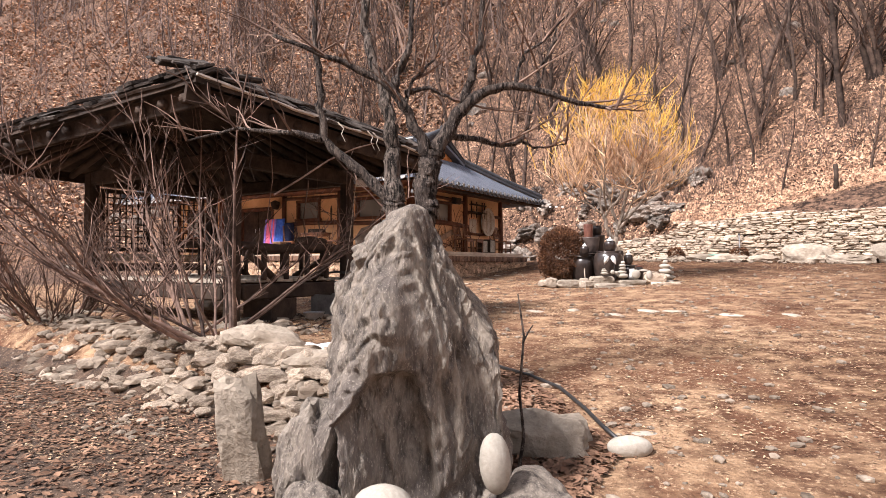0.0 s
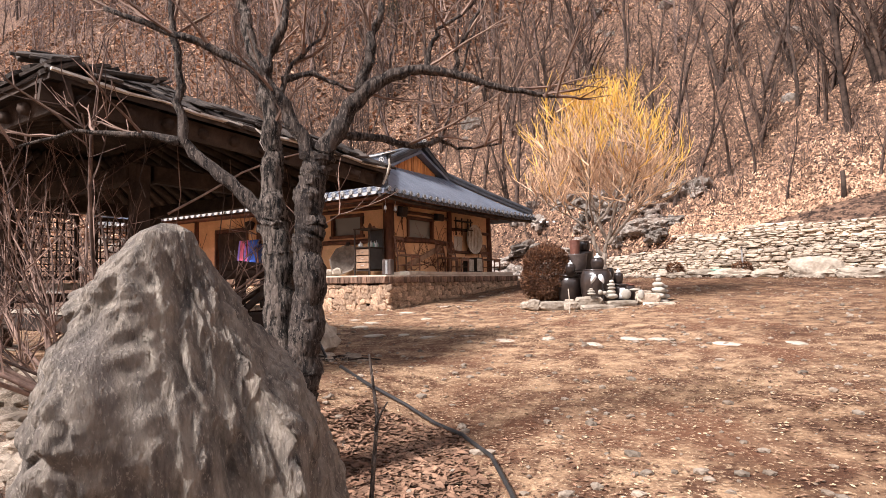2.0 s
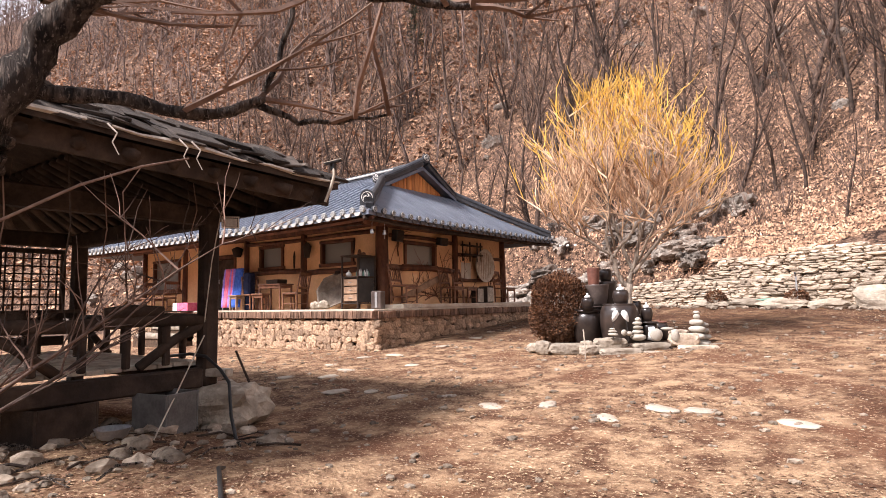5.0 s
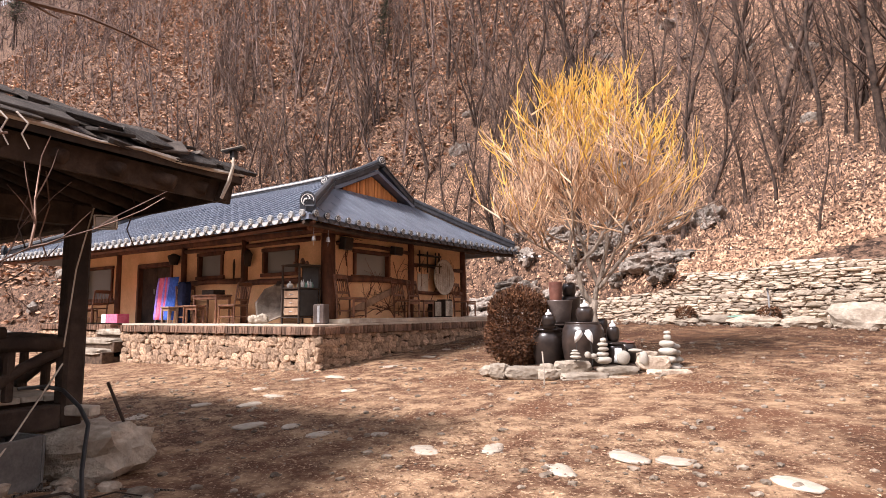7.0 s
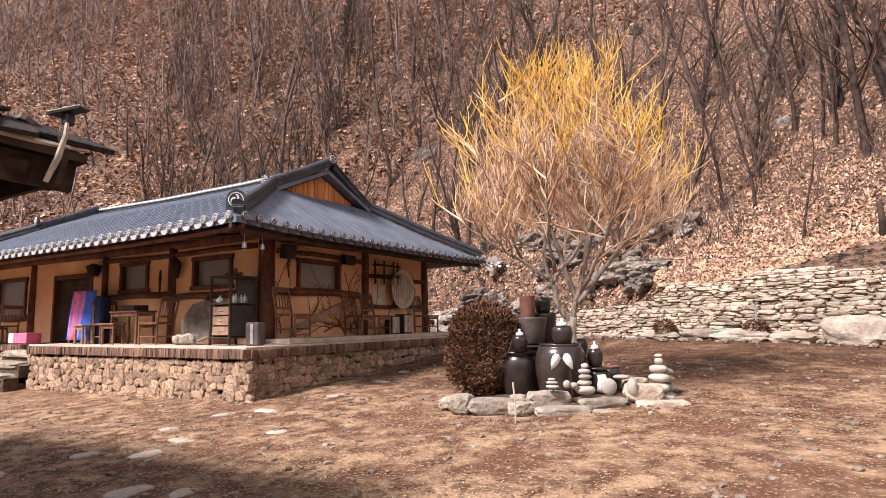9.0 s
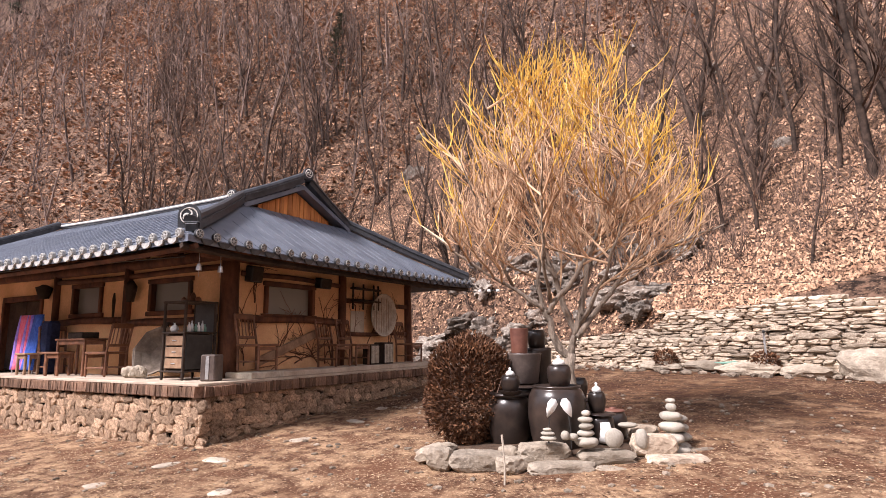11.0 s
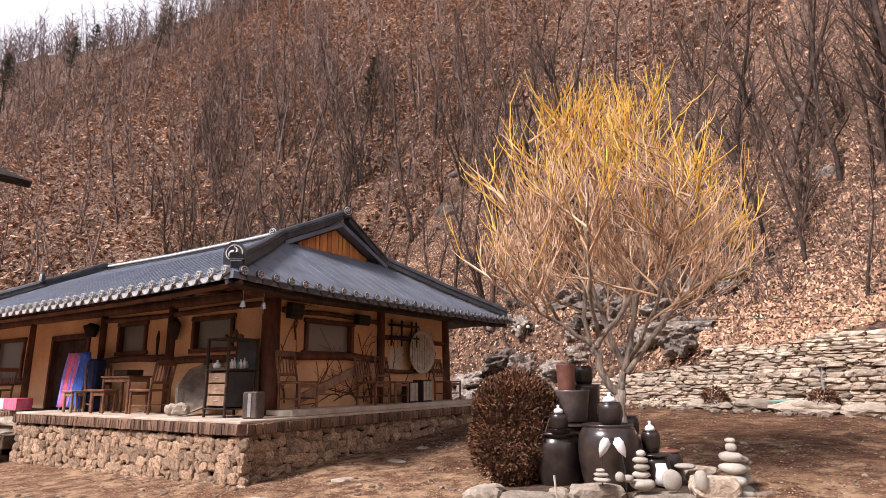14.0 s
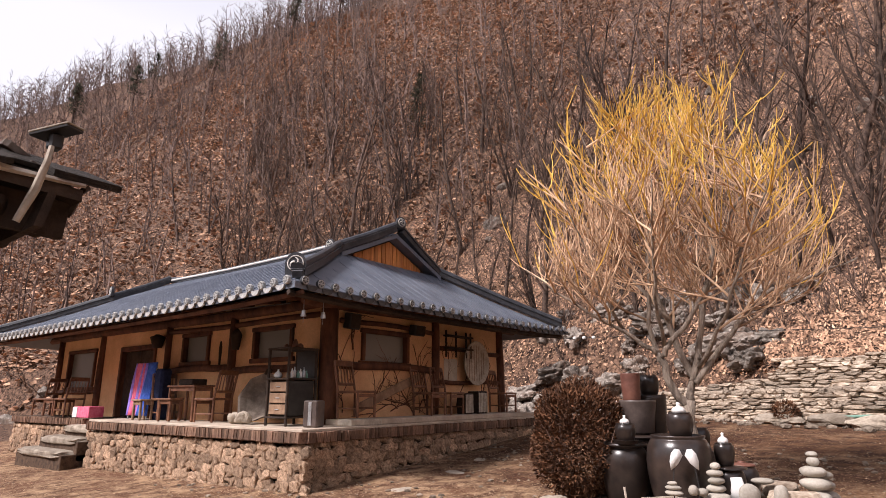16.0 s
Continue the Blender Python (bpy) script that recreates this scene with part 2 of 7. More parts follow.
def damp_ground(m):
    """Dark damp earth east of the trodden way and along the foot of the slope."""
    nt = m.node_tree
    n, L = nt.nodes, nt.links
    b = n["Principled BSDF"]
    tc, sp, no = n.new("ShaderNodeTexCoord"), n.new("ShaderNodeSeparateXYZ"), n.new("ShaderNodeTexNoise")
    no.inputs["Scale"].default_value, no.inputs["Detail"].default_value = 0.9, 9
    no.inputs["Roughness"].default_value = 0.72
    L.new(tc.outputs["Object"], sp.inputs[0])
    L.new(tc.outputs["Object"], no.inputs["Vector"])
    outs = []
    for axis_out, lo, hi in (("X", -1.2, 2.0), ("Y", 13.5, 18.5)):
        mr = n.new("ShaderNodeMapRange")
        mr.inputs[1].default_value, mr.inputs[2].default_value = lo, hi
        mr.inputs[3].default_value, mr.inputs[4].default_value = -0.12, 0.20
        L.new(sp.outputs[axis_out], mr.inputs[0])
        outs.append(mr.outputs[0])
    mx, ad, rp = n.new("ShaderNodeMath"), n.new("ShaderNodeMath"), n.new("ShaderNodeValToRGB")
    mx.operation, ad.operation = "MAXIMUM", "ADD"
    L.new(outs[0], mx.inputs[0])
    L.new(outs[1], mx.inputs[1])
    L.new(mx.outputs[0], ad.inputs[0])
    L.new(no.outputs[0], ad.inputs[1])
    L.new(ad.outputs[0], rp.inputs[0])
    rp.color_ramp.elements[0].position, rp.color_ramp.elements[1].position = 0.46, 0.70
    old = b.inputs["Base Color"].links[0].from_socket
    mu = n.new("ShaderNodeMixRGB")
    mu.blend_type = "MULTIPLY"
    L.new(rp.outputs[0], mu.inputs[0])
    L.new(old, mu.inputs[1])
    mu.inputs[2].default_value = (0.38, 0.30, 0.25, 1)
    L.new(mu.outputs[0], b.inputs["Base Color"])


damp_ground(M["yard"])


def glass_mat():
    m = bpy.data.materials.new("window_glass")
    m.use_nodes = True
    b = m.node_tree.nodes["Principled BSDF"]
    b.inputs["Base Color"].default_value = (0.22, 0.22, 0.205, 1)
    b.inputs["Roughness"].default_value = 0.22
    b.inputs["Transmission Weight"].default_value = 0.12
    return m


M["glass"] = glass_mat()


# ---- mesh building ----
class Geo:
    def __init__(self):
        self.v, self.f = [], []

    def add(self, vs, fs):
        k = len(self.v)
        self.v += [tuple(p) for p in vs]
        self.f += [tuple(k + i for i in f) for f in fs]
        return self

    def box(self, c, s, rot=(0, 0, 0), b=0.012):
        """A box with chamfered edges."""
        h = [x / 2 for x in s]
        b = min(b, *(x * 0.45 for x in h))
        e = Euler([radians(a) for a in rot]).to_matrix()
        vs, idx = [], {}
        for sx in (-1, 1):
            for sy in (-1, 1):
                for sz in (-1, 1):
                    for ax in range(3):
                        p = [sx * (h[0] - b), sy * (h[1] - b), sz * (h[2] - b)]
                        p[ax] = (sx, sy, sz)[ax] * h[ax]
                        idx[(sx, sy, sz, ax)] = len(vs)
                        vs.append(e @ Vector(p) + Vector(c))
        fs = []
        for ax in range(3):
            o = [a for a in range(3) if a != ax]
            for s1 in (-1, 1):
                q = []
                for a, d in ((-1, -1), (1, -1), (1, 1), (-1, 1)):
                    k = [0, 0, 0]
                    k[ax], k[o[0]], k[o[1]] = s1, a, d
                    q.append(idx[(*k, ax)])
                fs.append(q if (s1 > 0) == (ax != 1) else q[::-1])
            for a in (-1, 1):
                for d in (-1, 1):
                    k0, k1 = [0, 0, 0], [0, 0, 0]
                    k0[o[0]] = k1[o[0]] = a
                    k0[o[1]] = k1[o[1]] = d
                    k0[ax], k1[ax] = -1, 1
                    fs.append([idx[(*k0, o[0])], idx[(*k1, o[0])], idx[(*k1, o[1])], idx[(*k0, o[1])]])
        for sx in (-1, 1):
            for sy in (-1, 1):
                for sz in (-1, 1):
                    fs.append([idx[(sx, sy, sz, a)] for a in range(3)])
        return self.add(vs, fs)

    def tube(self, pts, radii, n=6, cap=True, flat=1.0, furrow=0.0):
        """A tapering limb through pts."""
        pts = [Vector(p) for p in pts]
        if not hasattr(radii, "__len__"):
            radii = [radii] * len(pts)
        k = len(self.v)
        up = Vector((0.31, 0.17, 0.93))
        for i, p in enumerate(pts):
            d = (pts[min(i + 1, len(pts) - 1)] - pts[max(i - 1, 0)]).normalized()
            a = d.cross(up)
            if a.length < 0.05:
                a = d.cross(Vector((1, 0.2, 0)))
            a.normalize()
            c = a.cross(d)
            for j in range(n):
                w = 2 * math.pi * j / n
                rr = radii[i]
                if furrow:
                    rr *= 1 + furrow * noise.noise((math.cos(w) * 3.2 + 5, math.sin(w) * 3.2, i * 0.16)) + furrow * 1.2 * abs(noise.noise((math.cos(w) * 6.5, math.sin(w) * 6.5 + 3, i * 0.33)))
                q = p + (a * math.cos(w) + c * math.sin(w) * flat) * rr
                self.v.append((q.x, q.y, q.z))
        for i in range(len(pts) - 1):
            for j in range(n):
                j2 = (j + 1) % n
                self.f.append((k + i * n + j, k + i * n + j2, k + (i + 1) * n + j2, k + (i + 1) * n + j))
        if cap:
            self.f.append(tuple(k + j for j in range(n))[::-1])
            self.f.append(tuple(k + (len(pts) - 1) * n + j for j in range(n)))
        return self

    def lathe(self, c, prof, n=28, close=True):
        """A turned body: prof holds (radius, height)."""
        k = len(self.v)
        for r, z in prof:
            for j in range(n):
                w = 2 * math.pi * j / n
                self.v.append((c[0] + r * math.cos(w), c[1] + r * math.sin(w), c[2] + z))
        for i in range(len(prof) - 1):
            for j in range(n):
                j2 = (j + 1) % n
                self.f.append((k + i * n + j, k + i * n + j2, k + (i + 1) * n + j2, k + (i + 1) * n + j))
        if close:
            self.f.append(tuple(k + j for j in range(n))[::-1])
            self.f.append(tuple(k + (len(prof) - 1) * n + j for j in range(n)))
        return self

    def prism(self, poly, d):
        """A flat polygon thickened by the vector d."""
        n, d = len(poly), Vector(d)
        vs = [Vector(p) for p in poly] + [Vector(p) + d for p in poly]
        fs = [tuple(range(n))[::-1], tuple(range(n, 2 * n))] + [(i, (i + 1) % n, n + (i + 1) % n, n + i) for i in range(n)]
        return self.add(vs, fs)

    def stone(self, c, s, seed, sub=2, rough=0.22, rz=0.0, blocky=0.0):
        """An uneven stone with the half sizes s."""
        bm = bmesh.new()
        bmesh.ops.create_icosphere(bm, subdivisions=sub, radius=1)
        o = Vector((seed * 7.31 % 97, seed * 3.17 % 89, seed * 1.73 % 83))
        e = Euler((0, 0, rz)).to_matrix()
        vs = []
        for v in bm.verts:
            p = v.co.copy()
            if blocky:
                k = max(abs(p.x), abs(p.y), abs(p.z))
                p = p.lerp(p / k * 0.86, blocky)
            p *= 1 + rough * noise.noise(p * 1.3 + o) + rough * 0.5 * noise.noise(p * 3.1 + o)
            vs.append(e @ Vector((p.x * s[0], p.y * s[1], p.z * s[2])) + Vector(c))
        fs = [[v.index for v in f.verts] for f in bm.faces]
        bm.free()
        return self.add(vs, fs)


def mesh_of(name, geo, material, smooth=False):
    me = bpy.data.meshes.new(name)
    me.from_pydata(geo.v, [], geo.f)
    me.materials.append(material)
    if smooth:
        me.polygons.foreach_set("use_smooth", [True] * len(me.polygons))
    me.update()
    return me


def part(name, geo, material, parent=None, label="", smooth=False):
    ob = new(name, mesh_of(name, geo, M[material], smooth))
    ob.parent = parent
    if label:
        tagged(ob, label)
    return ob


def thing(name, at, label, category, group="", kind=""):
    """An Empty at a thing's base; its parts are built round the origin."""
    ob = new(name)
    ob.empty_display_size = 0.1
    ob.matrix_world = at
    return tagged(ob, label, category, group, kind)


def structure(name, geo, material, label="", smooth=False):
    return tagged(part(name, geo, material, None, label, smooth), kind="structure")


rnd = random.Random(7)


# ---- ground and hillside ----
def smooth01(a, b, x):
    t = min(1.0, max(0.0, (x - a) / (b - a)))
    return t * t * (3 - 2 * t)


def toe(x, y):
    """Distance up the hill from its foot."""
    return max(0.34 * (x + 3) + 0.94 * (y - 22.0), y - 24.3 + 0.25 * max(0.0, -x - 24))


def yard_z(x, y):
    z = 0.14 + 0.073 * (y - 4.2) + 0.015 * (x + 4)
    if y < 1.0:
        z = 0.14 + 0.073 * (1.0 - 4.2) + 0.02 * (y - 1.0) + 0.015 * (x + 4)
    # Unseen slope far behind the start, added to block low sky light.
    if y < -25:
        z += min(52.0, 0.62 * (-25 - y)) * (1 + 0.25 * noise.noise((x * 0.02, y * 0.02, 7)))
    raised = smooth01(-2.6, -4.0, x) * smooth01(3.2, 3.9, y) * smooth01(8.6, 6.2, y)
    z += raised * max(0.0, 0.52 - z)
    return z


def ground_z(x, y):
    d = toe(x, y)
    z = yard_z(x, min(y, 24.3))
    if d < 0.9:
        return z + 0.02 * noise.noise((x * 0.7, y * 0.7, 0))
    right = smooth01(-7.0, -5.2, x)
    top = 75 + 45 * smooth01(-95, -60, x) + 10 * noise.noise((x * 0.03, 0, 0))
    lift = 1.45 * smooth01(0.9, 1.5, d) * right + 2.2 * smooth01(0.9, 2.6, d) * (1 - right)
    z = yard_z(x, 22.5) + lift + 0.70 * max(0, min(d, top) - 1.5) + 0.42 * max(0, min(d, top) - 10) + 0.10 * max(0, d - 40)
    amp = smooth01(1.5, 8, d)
    z += amp * (0.55 * noise.noise((x * 0.22, y * 0.22, 3)) + 0.22 * noise.noise((x * 0.8, y * 0.8, 5)))
    z += smooth01(10, 60, d) * (3.0 * noise.noise((x * 0.035, y * 0.035, 1)))
    return z


def axis(lo, hi, near0, near1, fine, coarse):
    out, v = [], near0
    while v < near1:
        out.append(v)
        v += fine
    s = fine
    while v < hi:
        out.append(v)
        s = min(coarse, s * 1.12)
        v += s
    out.append(hi)
    v, s, low = near0, fine, []
    while v > lo:
        s = min(coarse, s * 1.12)
        v -= s
        low.append(v)
    return low[::-1] + out


def sheet(name, xs, ys, material, fz):
    g = Geo()
    nx = len(xs)
    g.v = [(x, y, fz(x, y)) for y in ys for x in xs]
    g.f = [(j * nx + i, j * nx + i + 1, (j + 1) * nx + i + 1, (j + 1) * nx + i) for j in range(len(ys) - 1) for i in range(nx - 1)]
    return structure(name, g, material, smooth=True)


gx, gy = axis(-700, 700, -30, 14, 0.3, 30), axis(-500, 420, -4, 36, 0.3, 14)
ground = sheet("ground", gx, gy, "yard", ground_z)
ground["label"] = "trodden tan earth yard running up into a leaf-covered hillside"
ground.data.materials.append(M["hill"])
ground.data.materials.append(M["garden"])
slots = []
for p in ground.data.polygons:
    x, y, z = p.center
    hill = toe(x, y) > 0.8 + 0.3 * noise.noise((x, y, 0)) or abs(x) > 60 or y < -60 or x < -29 or x > 13
    soil = x < -0.9 - 0.15 * (y - 2) and y < 3.4 and y > -4 and x > -14
    slots.append(1 if hill else 2 if soil else 0)
ground.data.polygons.foreach_set("material_index", slots)


# ---- house ----
WX, WY = -10.35, 14.5      # outer faces of the side and front walls
WL, WB = -22.4, 20.4       # far ends
PZ = 1.65                  # platform top
EX, EYF, EYB, EW = -8.95, 12.72, 21.5, -23.6


def wall_with(name, along, fixed, thick, a0, a1, z0, z1, holes, material="plaster"):
    """A straight wall with rectangular openings; along: 'x' or 'y'."""
    g = Geo()
    cuts = sorted(holes)
    def blk(u0, u1, w0, w1):
        if u1 - u0 < 0.01 or w1 - w0 < 0.01:
            return
        c, s = ((u0 + u1) / 2, (w0 + w1) / 2), (u1 - u0, w1 - w0)
        if along == "x":
            g.box((c[0], fixed + thick / 2, c[1]), (s[0], thick, s[1]), b=0.001)
        else:
            g.box((fixed - thick / 2, c[0], c[1]), (thick, s[0], s[1]), b=0.001)
    u = a0
    for h0, h1, v0, v1 in cuts:
        blk(u, h0, z0, z1)
        blk(h0, h1, z0, v0)
        blk(h0, h1, v1, z1)
        u = h1
    blk(u, a1, z0, z1)
    return structure(name, g, material)


F_HOLES = [(-21.75, -19.95, 2.35, 3.45), (-18.45, -16.6, PZ, 3.42), (-15.35, -14.25, 2.85, 3.55), (-12.6, -11.35, 2.82, 3.5)]
R_HOLES = [(15.35, 16.7, 2.74, 3.42)]
wall_front = tagged(wall_with("wall_front", "x", WY, 0.2, WL, WX, PZ, 4.05, F_HOLES), "ochre earth-plastered front wall under the eave")
wall_side = tagged(wall_with("wall_side", "y", WX, 0.2, WY + 0.2, WB, PZ, 4.05, R_HOLES), "ochre earth-plastered side wall with pressed branches")
wall_back = structure("wall_back", Geo().box(((WL + WX) / 2 - 0.2, WB - 0.1, 2.85), (WX - WL - 0.4, 0.2, 2.4)), "plaster")
wall_west = structure("wall_west", Geo().box((WL + 0.1, (WY + WB) / 2, 2.85), (0.2, WB - WY - 0.42, 2.4)), "plaster")
house_floor = structure("floor", Geo().box(((WL + WX) / 2, (WY + WB) / 2, PZ - 0.05), (WX - WL - 0.5, WB - WY - 0.5, 0.1)), "cement")

house_frame = thing("timber_frame", Matrix(), "rough brown timber posts and beams of the house", "timber frame")


def post(x, y, z0, z1, r, parent=house_frame, seed=0, name="post", material="wood"):
    pts = [(x + 0.015 * math.sin(seed + i), y + 0.015 * math.cos(seed * 2 + i), z0 + (z1 - z0) * i / 4) for i in range(5)]
    return part(name, Geo().tube(pts, [r * (1.05 - 0.03 * i) for i in range(5)], 10), material, parent, smooth=True)


for i, x in enumerate((-22.35, -19.55, -16.0, -13.3)):
    post(x, WY - 0.02, PZ, 4.0, 0.1, seed=i)
post(WX - 0.08, WY + 0.1, PZ, 4.0, 0.17, seed=9)
post(WX + 0.02, 17.6, PZ, 4.0, 0.1, seed=5)
post(WX + 0.0, WB - 0.1, PZ, 4.0, 0.12, seed=6)


def beam(p, q, r, parent=house_frame, name="beam", seed=0, material="wood", n=8, wob=0.02):
    p, q = Vector(p), Vector(q)
    pts = [p.lerp(q, i / 5) + Vector((0, 0, wob * math.sin(seed * 1.7 + i * 1.3))) for i in range(6)]
    return part(name, Geo().tube(pts, r, n), material, parent, smooth=True)


beam((WL - 0.8, WY - 0.03, 3.86), (WX + 0.5, WY - 0.03, 3.86), 0.11)
beam((WX + 0.02, WY - 0.6, 3.84), (WX + 0.02, WB + 0.6, 3.84), 0.11, seed=2)
beam((-16.0, WY - 0.03, 2.74), (-13.35, WY - 0.03, 2.76), 0.075, seed=3)
beam((-13.2, WY - 0.03, 2.66), (-10.6, WY - 0.03, 2.7), 0.075, seed=4)
beam((-22.2, WY - 0.03, 2.28), (-19.6, WY - 0.03, 2.3), 0.06, seed=4)
beam((-16.0, WY - 0.03, 3.64), (-10.6, WY - 0.03, 3.62), 0.06, seed=5)
beam((WX + 0.03, 14.8, 2.72), (WX + 0.03, 17.5, 2.70), 0.075, seed=6)
beam((WX + 0.03, 17.7, 3.2), (WX + 0.03, 20.2, 3.16), 0.055, seed=7)
part("plank", Geo().box((WX + 0.06, 16.1, 2.22), (0.04, 2.0, 0.17), (19, 0, 0), 0.01), "table_wood", house_frame, "pale weathered plank leaning on the wall")
beam((WX + 0.03, 17.7, 2.45), (WX + 0.03, 20.2, 2.45), 0.05, seed=9)
beam((WX + 0.03, 14.75, 3.55), (WX + 0.03, 17.5, 3.52), 0.05, seed=10)
for i in range(12):
    x = WL + 0.3 + i * 1.04
    beam((x, EYF + 0.25, 3.70), (x, WY + 0.1, 4.02), 0.05, name="rafter", seed=i)
for i in range(8):
    y = WY + 0.2 + i * 0.8
    beam((EX - 0.3, y, 3.70), (WX - 0.1, y, 4.04), 0.05, name="rafter", seed=i)


def window(name, along, c0, c1, z0, z1, label):
    """A timber-framed fixed window with one pane, set into its opening."""
    w = thing(name, Matrix(), label, "window", kind="structure")
    t = 0.09
    def bar(u, v, su, sv):
        if along == "x":
            return Geo().box((u, WY + 0.03, v), (su, 0.17, sv))
        return Geo().box((WX - 0.03, u, v), (0.17, su, sv))
    m, zc = (c0 + c1) / 2, (z0 + z1) / 2
    part("window_frame", bar(m, z1 - t / 2 + 0.02, c1 - c0 + 0.1, t), "wood", w)
    part("window_sill", bar(m, z0 + t / 2 - 0.02, c1 - c0 + 0.16, t), "wood", w)
    part("window_frame", bar(c0 + t / 2 - 0.02, zc, t, z1 - z0 - t - 0.06), "wood", w)
    part("window_frame", bar(c1 - t / 2 + 0.02, zc, t, z1 - z0 - t - 0.06), "wood", w)
    g = Geo()
    if along == "x":
        g.box((m, WY + 0.07, zc), (c1 - c0 - 0.15, 0.012, z1 - z0 - 0.14), b=0.001)
    else:
        g.box((WX - 0.07, m, zc), (0.012, c1 - c0 - 0.15, z1 - z0 - 0.14), b=0.001)
    pane = part("pane", g, "glass", w)
    return w


window("window_1", "x", *F_HOLES[0], "tall brown timber window with dark glass")
window("window_2", "x", *F_HOLES[2], "brown timber window with hazy dark glass")
window("window_3", "x", *F_HOLES[3], "brown timber window with hazy dark glass")
window("window_4", "y", *R_HOLES[0], "wide brown timber window with cracked hazy glass")

door = thing("door_1", Matrix(), "dark timber double door in the earth wall", "door", kind="structure")
h0, h1, v0, v1 = F_HOLES[1]
for x in (h0 + 0.05, h1 - 0.05):
    part("door_frame", Geo().box((x, WY + 0.05, (v0 + v1) / 2), (0.1, 0.2, v1 - v0)), "wood", door)
part("door_frame", Geo().box(((h0 + h1) / 2, WY + 0.05, v1 - 0.06), (h1 - h0 - 0.2, 0.2, 0.12)), "wood", door)
for i in range(2):
    xc = h0 + 0.1 + (h1 - h0 - 0.2) * (0.25 + 0.5 * i)
    leaf = part("door_leaf", Geo().box((xc, WY + 0.1, (v0 + v1) / 2 - 0.05), ((h1 - h0) / 2 - 0.12, 0.045, v1 - v0 - 0.16)), "dark_wood", door)
    part("handle", Geo().tube([(xc + 0.3 - 0.6 * i, WY + 0.06, 2.5), (xc + 0.3 - 0.6 * i, WY + 0.05, 2.65)], 0.012, 6), "metal", leaf)

# ---- house roof: hipped below, gabled above ----
roof = thing("house_roof", Matrix(), "slate-blue tiled hip-and-gable roof with black ridges", "roof", kind="structure")
RY, RZ, GX, GZ, GY = 16.97, 5.80, -11.05, 5.05, 1.68
GXW = -20.9


def lift_at(u, length):
    """Upward sweep of the eave towards its corners."""
    k = abs(2 * u / length - 1)
    return 0.07 * k ** 4


def front_pt(s, u, sign=-1):
    """s 0..1 along the slope from eave to gable foot level, 1..2 up to the ridge; u 0..1 along x."""
    xa = EX + (GX - EX) * min(s, 1)
    xb = EW + (GXW - EW) * min(s, 1)
    if s > 1:
        xa, xb = GX + 0.1, GXW - 0.1
    x = xa + (xb - xa) * u
    half = (EYB - EYF) / 2
    if s <= 1:
        dy = half + (GY - half) * s
        z = 3.72 + (GZ - 3.72) * (0.92 * s + 0.08 * s * s) + lift_at(u, 1) * (1 - s) ** 2
    else:
        dy = GY * (2 - s)
        z = GZ + (RZ - GZ) * (s - 1) - 0.07 * math.sin(math.pi * u) * (s - 1)
    return Vector((x, RY + sign * dy, z))


def side_pt(s, u, east=True):
    """The skirt roof under the gable."""
    x = EX + (GX - EX) * s if east else EW + (GXW - EW) * s
    half = (EYB - EYF) / 2
    dy = half + (GY - half) * s
    z = 3.72 + (GZ - 3.72) * (0.92 * s + 0.08 * s * s) + lift_at(u, 1) * (1 - s) ** 2
    return Vector((x, RY - dy + 2 * dy * u, z))


def shell(fn, ss, nu, thick=0.1):
    g, us = Geo(), [i / nu for i in range(nu + 1)]
    n = nu + 1
    top = [fn(s, u) for s in ss for u in us]
    bot = [p - Vector((0, 0, thick)) for p in top]
    m = len(top)
    g.v = [tuple(p) for p in top + bot]
    for i in range(len(ss) - 1):
        for j in range(nu):
            a = i * n + j
            g.f.append((a, a + 1, a + n + 1, a + n))
            g.f.append((m + a + n, m + a + n + 1, m + a + 1, m + a))
    rim = [(j, j + 1) for j in range(nu)] + [(i * n, (i + 1) * n) for i in range(len(ss) - 1)] + [(i * n + nu, (i + 1) * n + nu) for i in range(len(ss) - 1)] + [((len(ss) - 1) * n + j, (len(ss) - 1) * n + j + 1) for j in range(nu)]
    g.f += [(a, b, m + b, m + a) for a, b in rim]
    return g


SS = [0, 0.15, 0.3, 0.45, 0.6, 0.8, 1.0]
slope_front = part("slope", shell(lambda s, u: front_pt(s, u), SS + [1.001, 1.35, 1.7, 2.0], 40), "roof", roof, smooth=False)
slope_back = part("slope", shell(lambda s, u: front_pt(s, u, 1), SS + [1.001, 1.35, 1.7, 2.0], 40), "roof", roof)
slope_east = part("slope", shell(lambda s, u: side_pt(s, u), SS, 30), "roof", roof)
slope_west = part("slope", shell(lambda s, u: side_pt(s, u, False), SS, 30), "roof", roof)
# rolls of the tile sheets
g = Geo()
for i in range(1, 49):
    x = EX - 0.3 * i
    pts = []
    for s in (0, 0.2, 0.4, 0.6, 0.8, 1.0, 1.35, 1.7, 2.0):
        xa, xb = front_pt(s, 0).x, front_pt(s, 1).x
        if xa >= x >= xb:
            pts.append(front_pt(s, (x - xa) / (xb - xa)) + Vector((0, 0, 0.012)))
    if len(pts) > 1:
        g.tube(pts, 0.028, 5)
tagged(part("tile_rolls", g, "roof", slope_front, smooth=True), kind="stuff")
g = Geo()
for k in range(1, 26):
    s = k * 0.08
    g.tube([front_pt(s, u / 20) + Vector((0, 0, 0.006)) for u in range(21)], 0.014, 4)
tagged(part("tile_laps", g, "roof", slope_front), kind="stuff")
g = Geo()
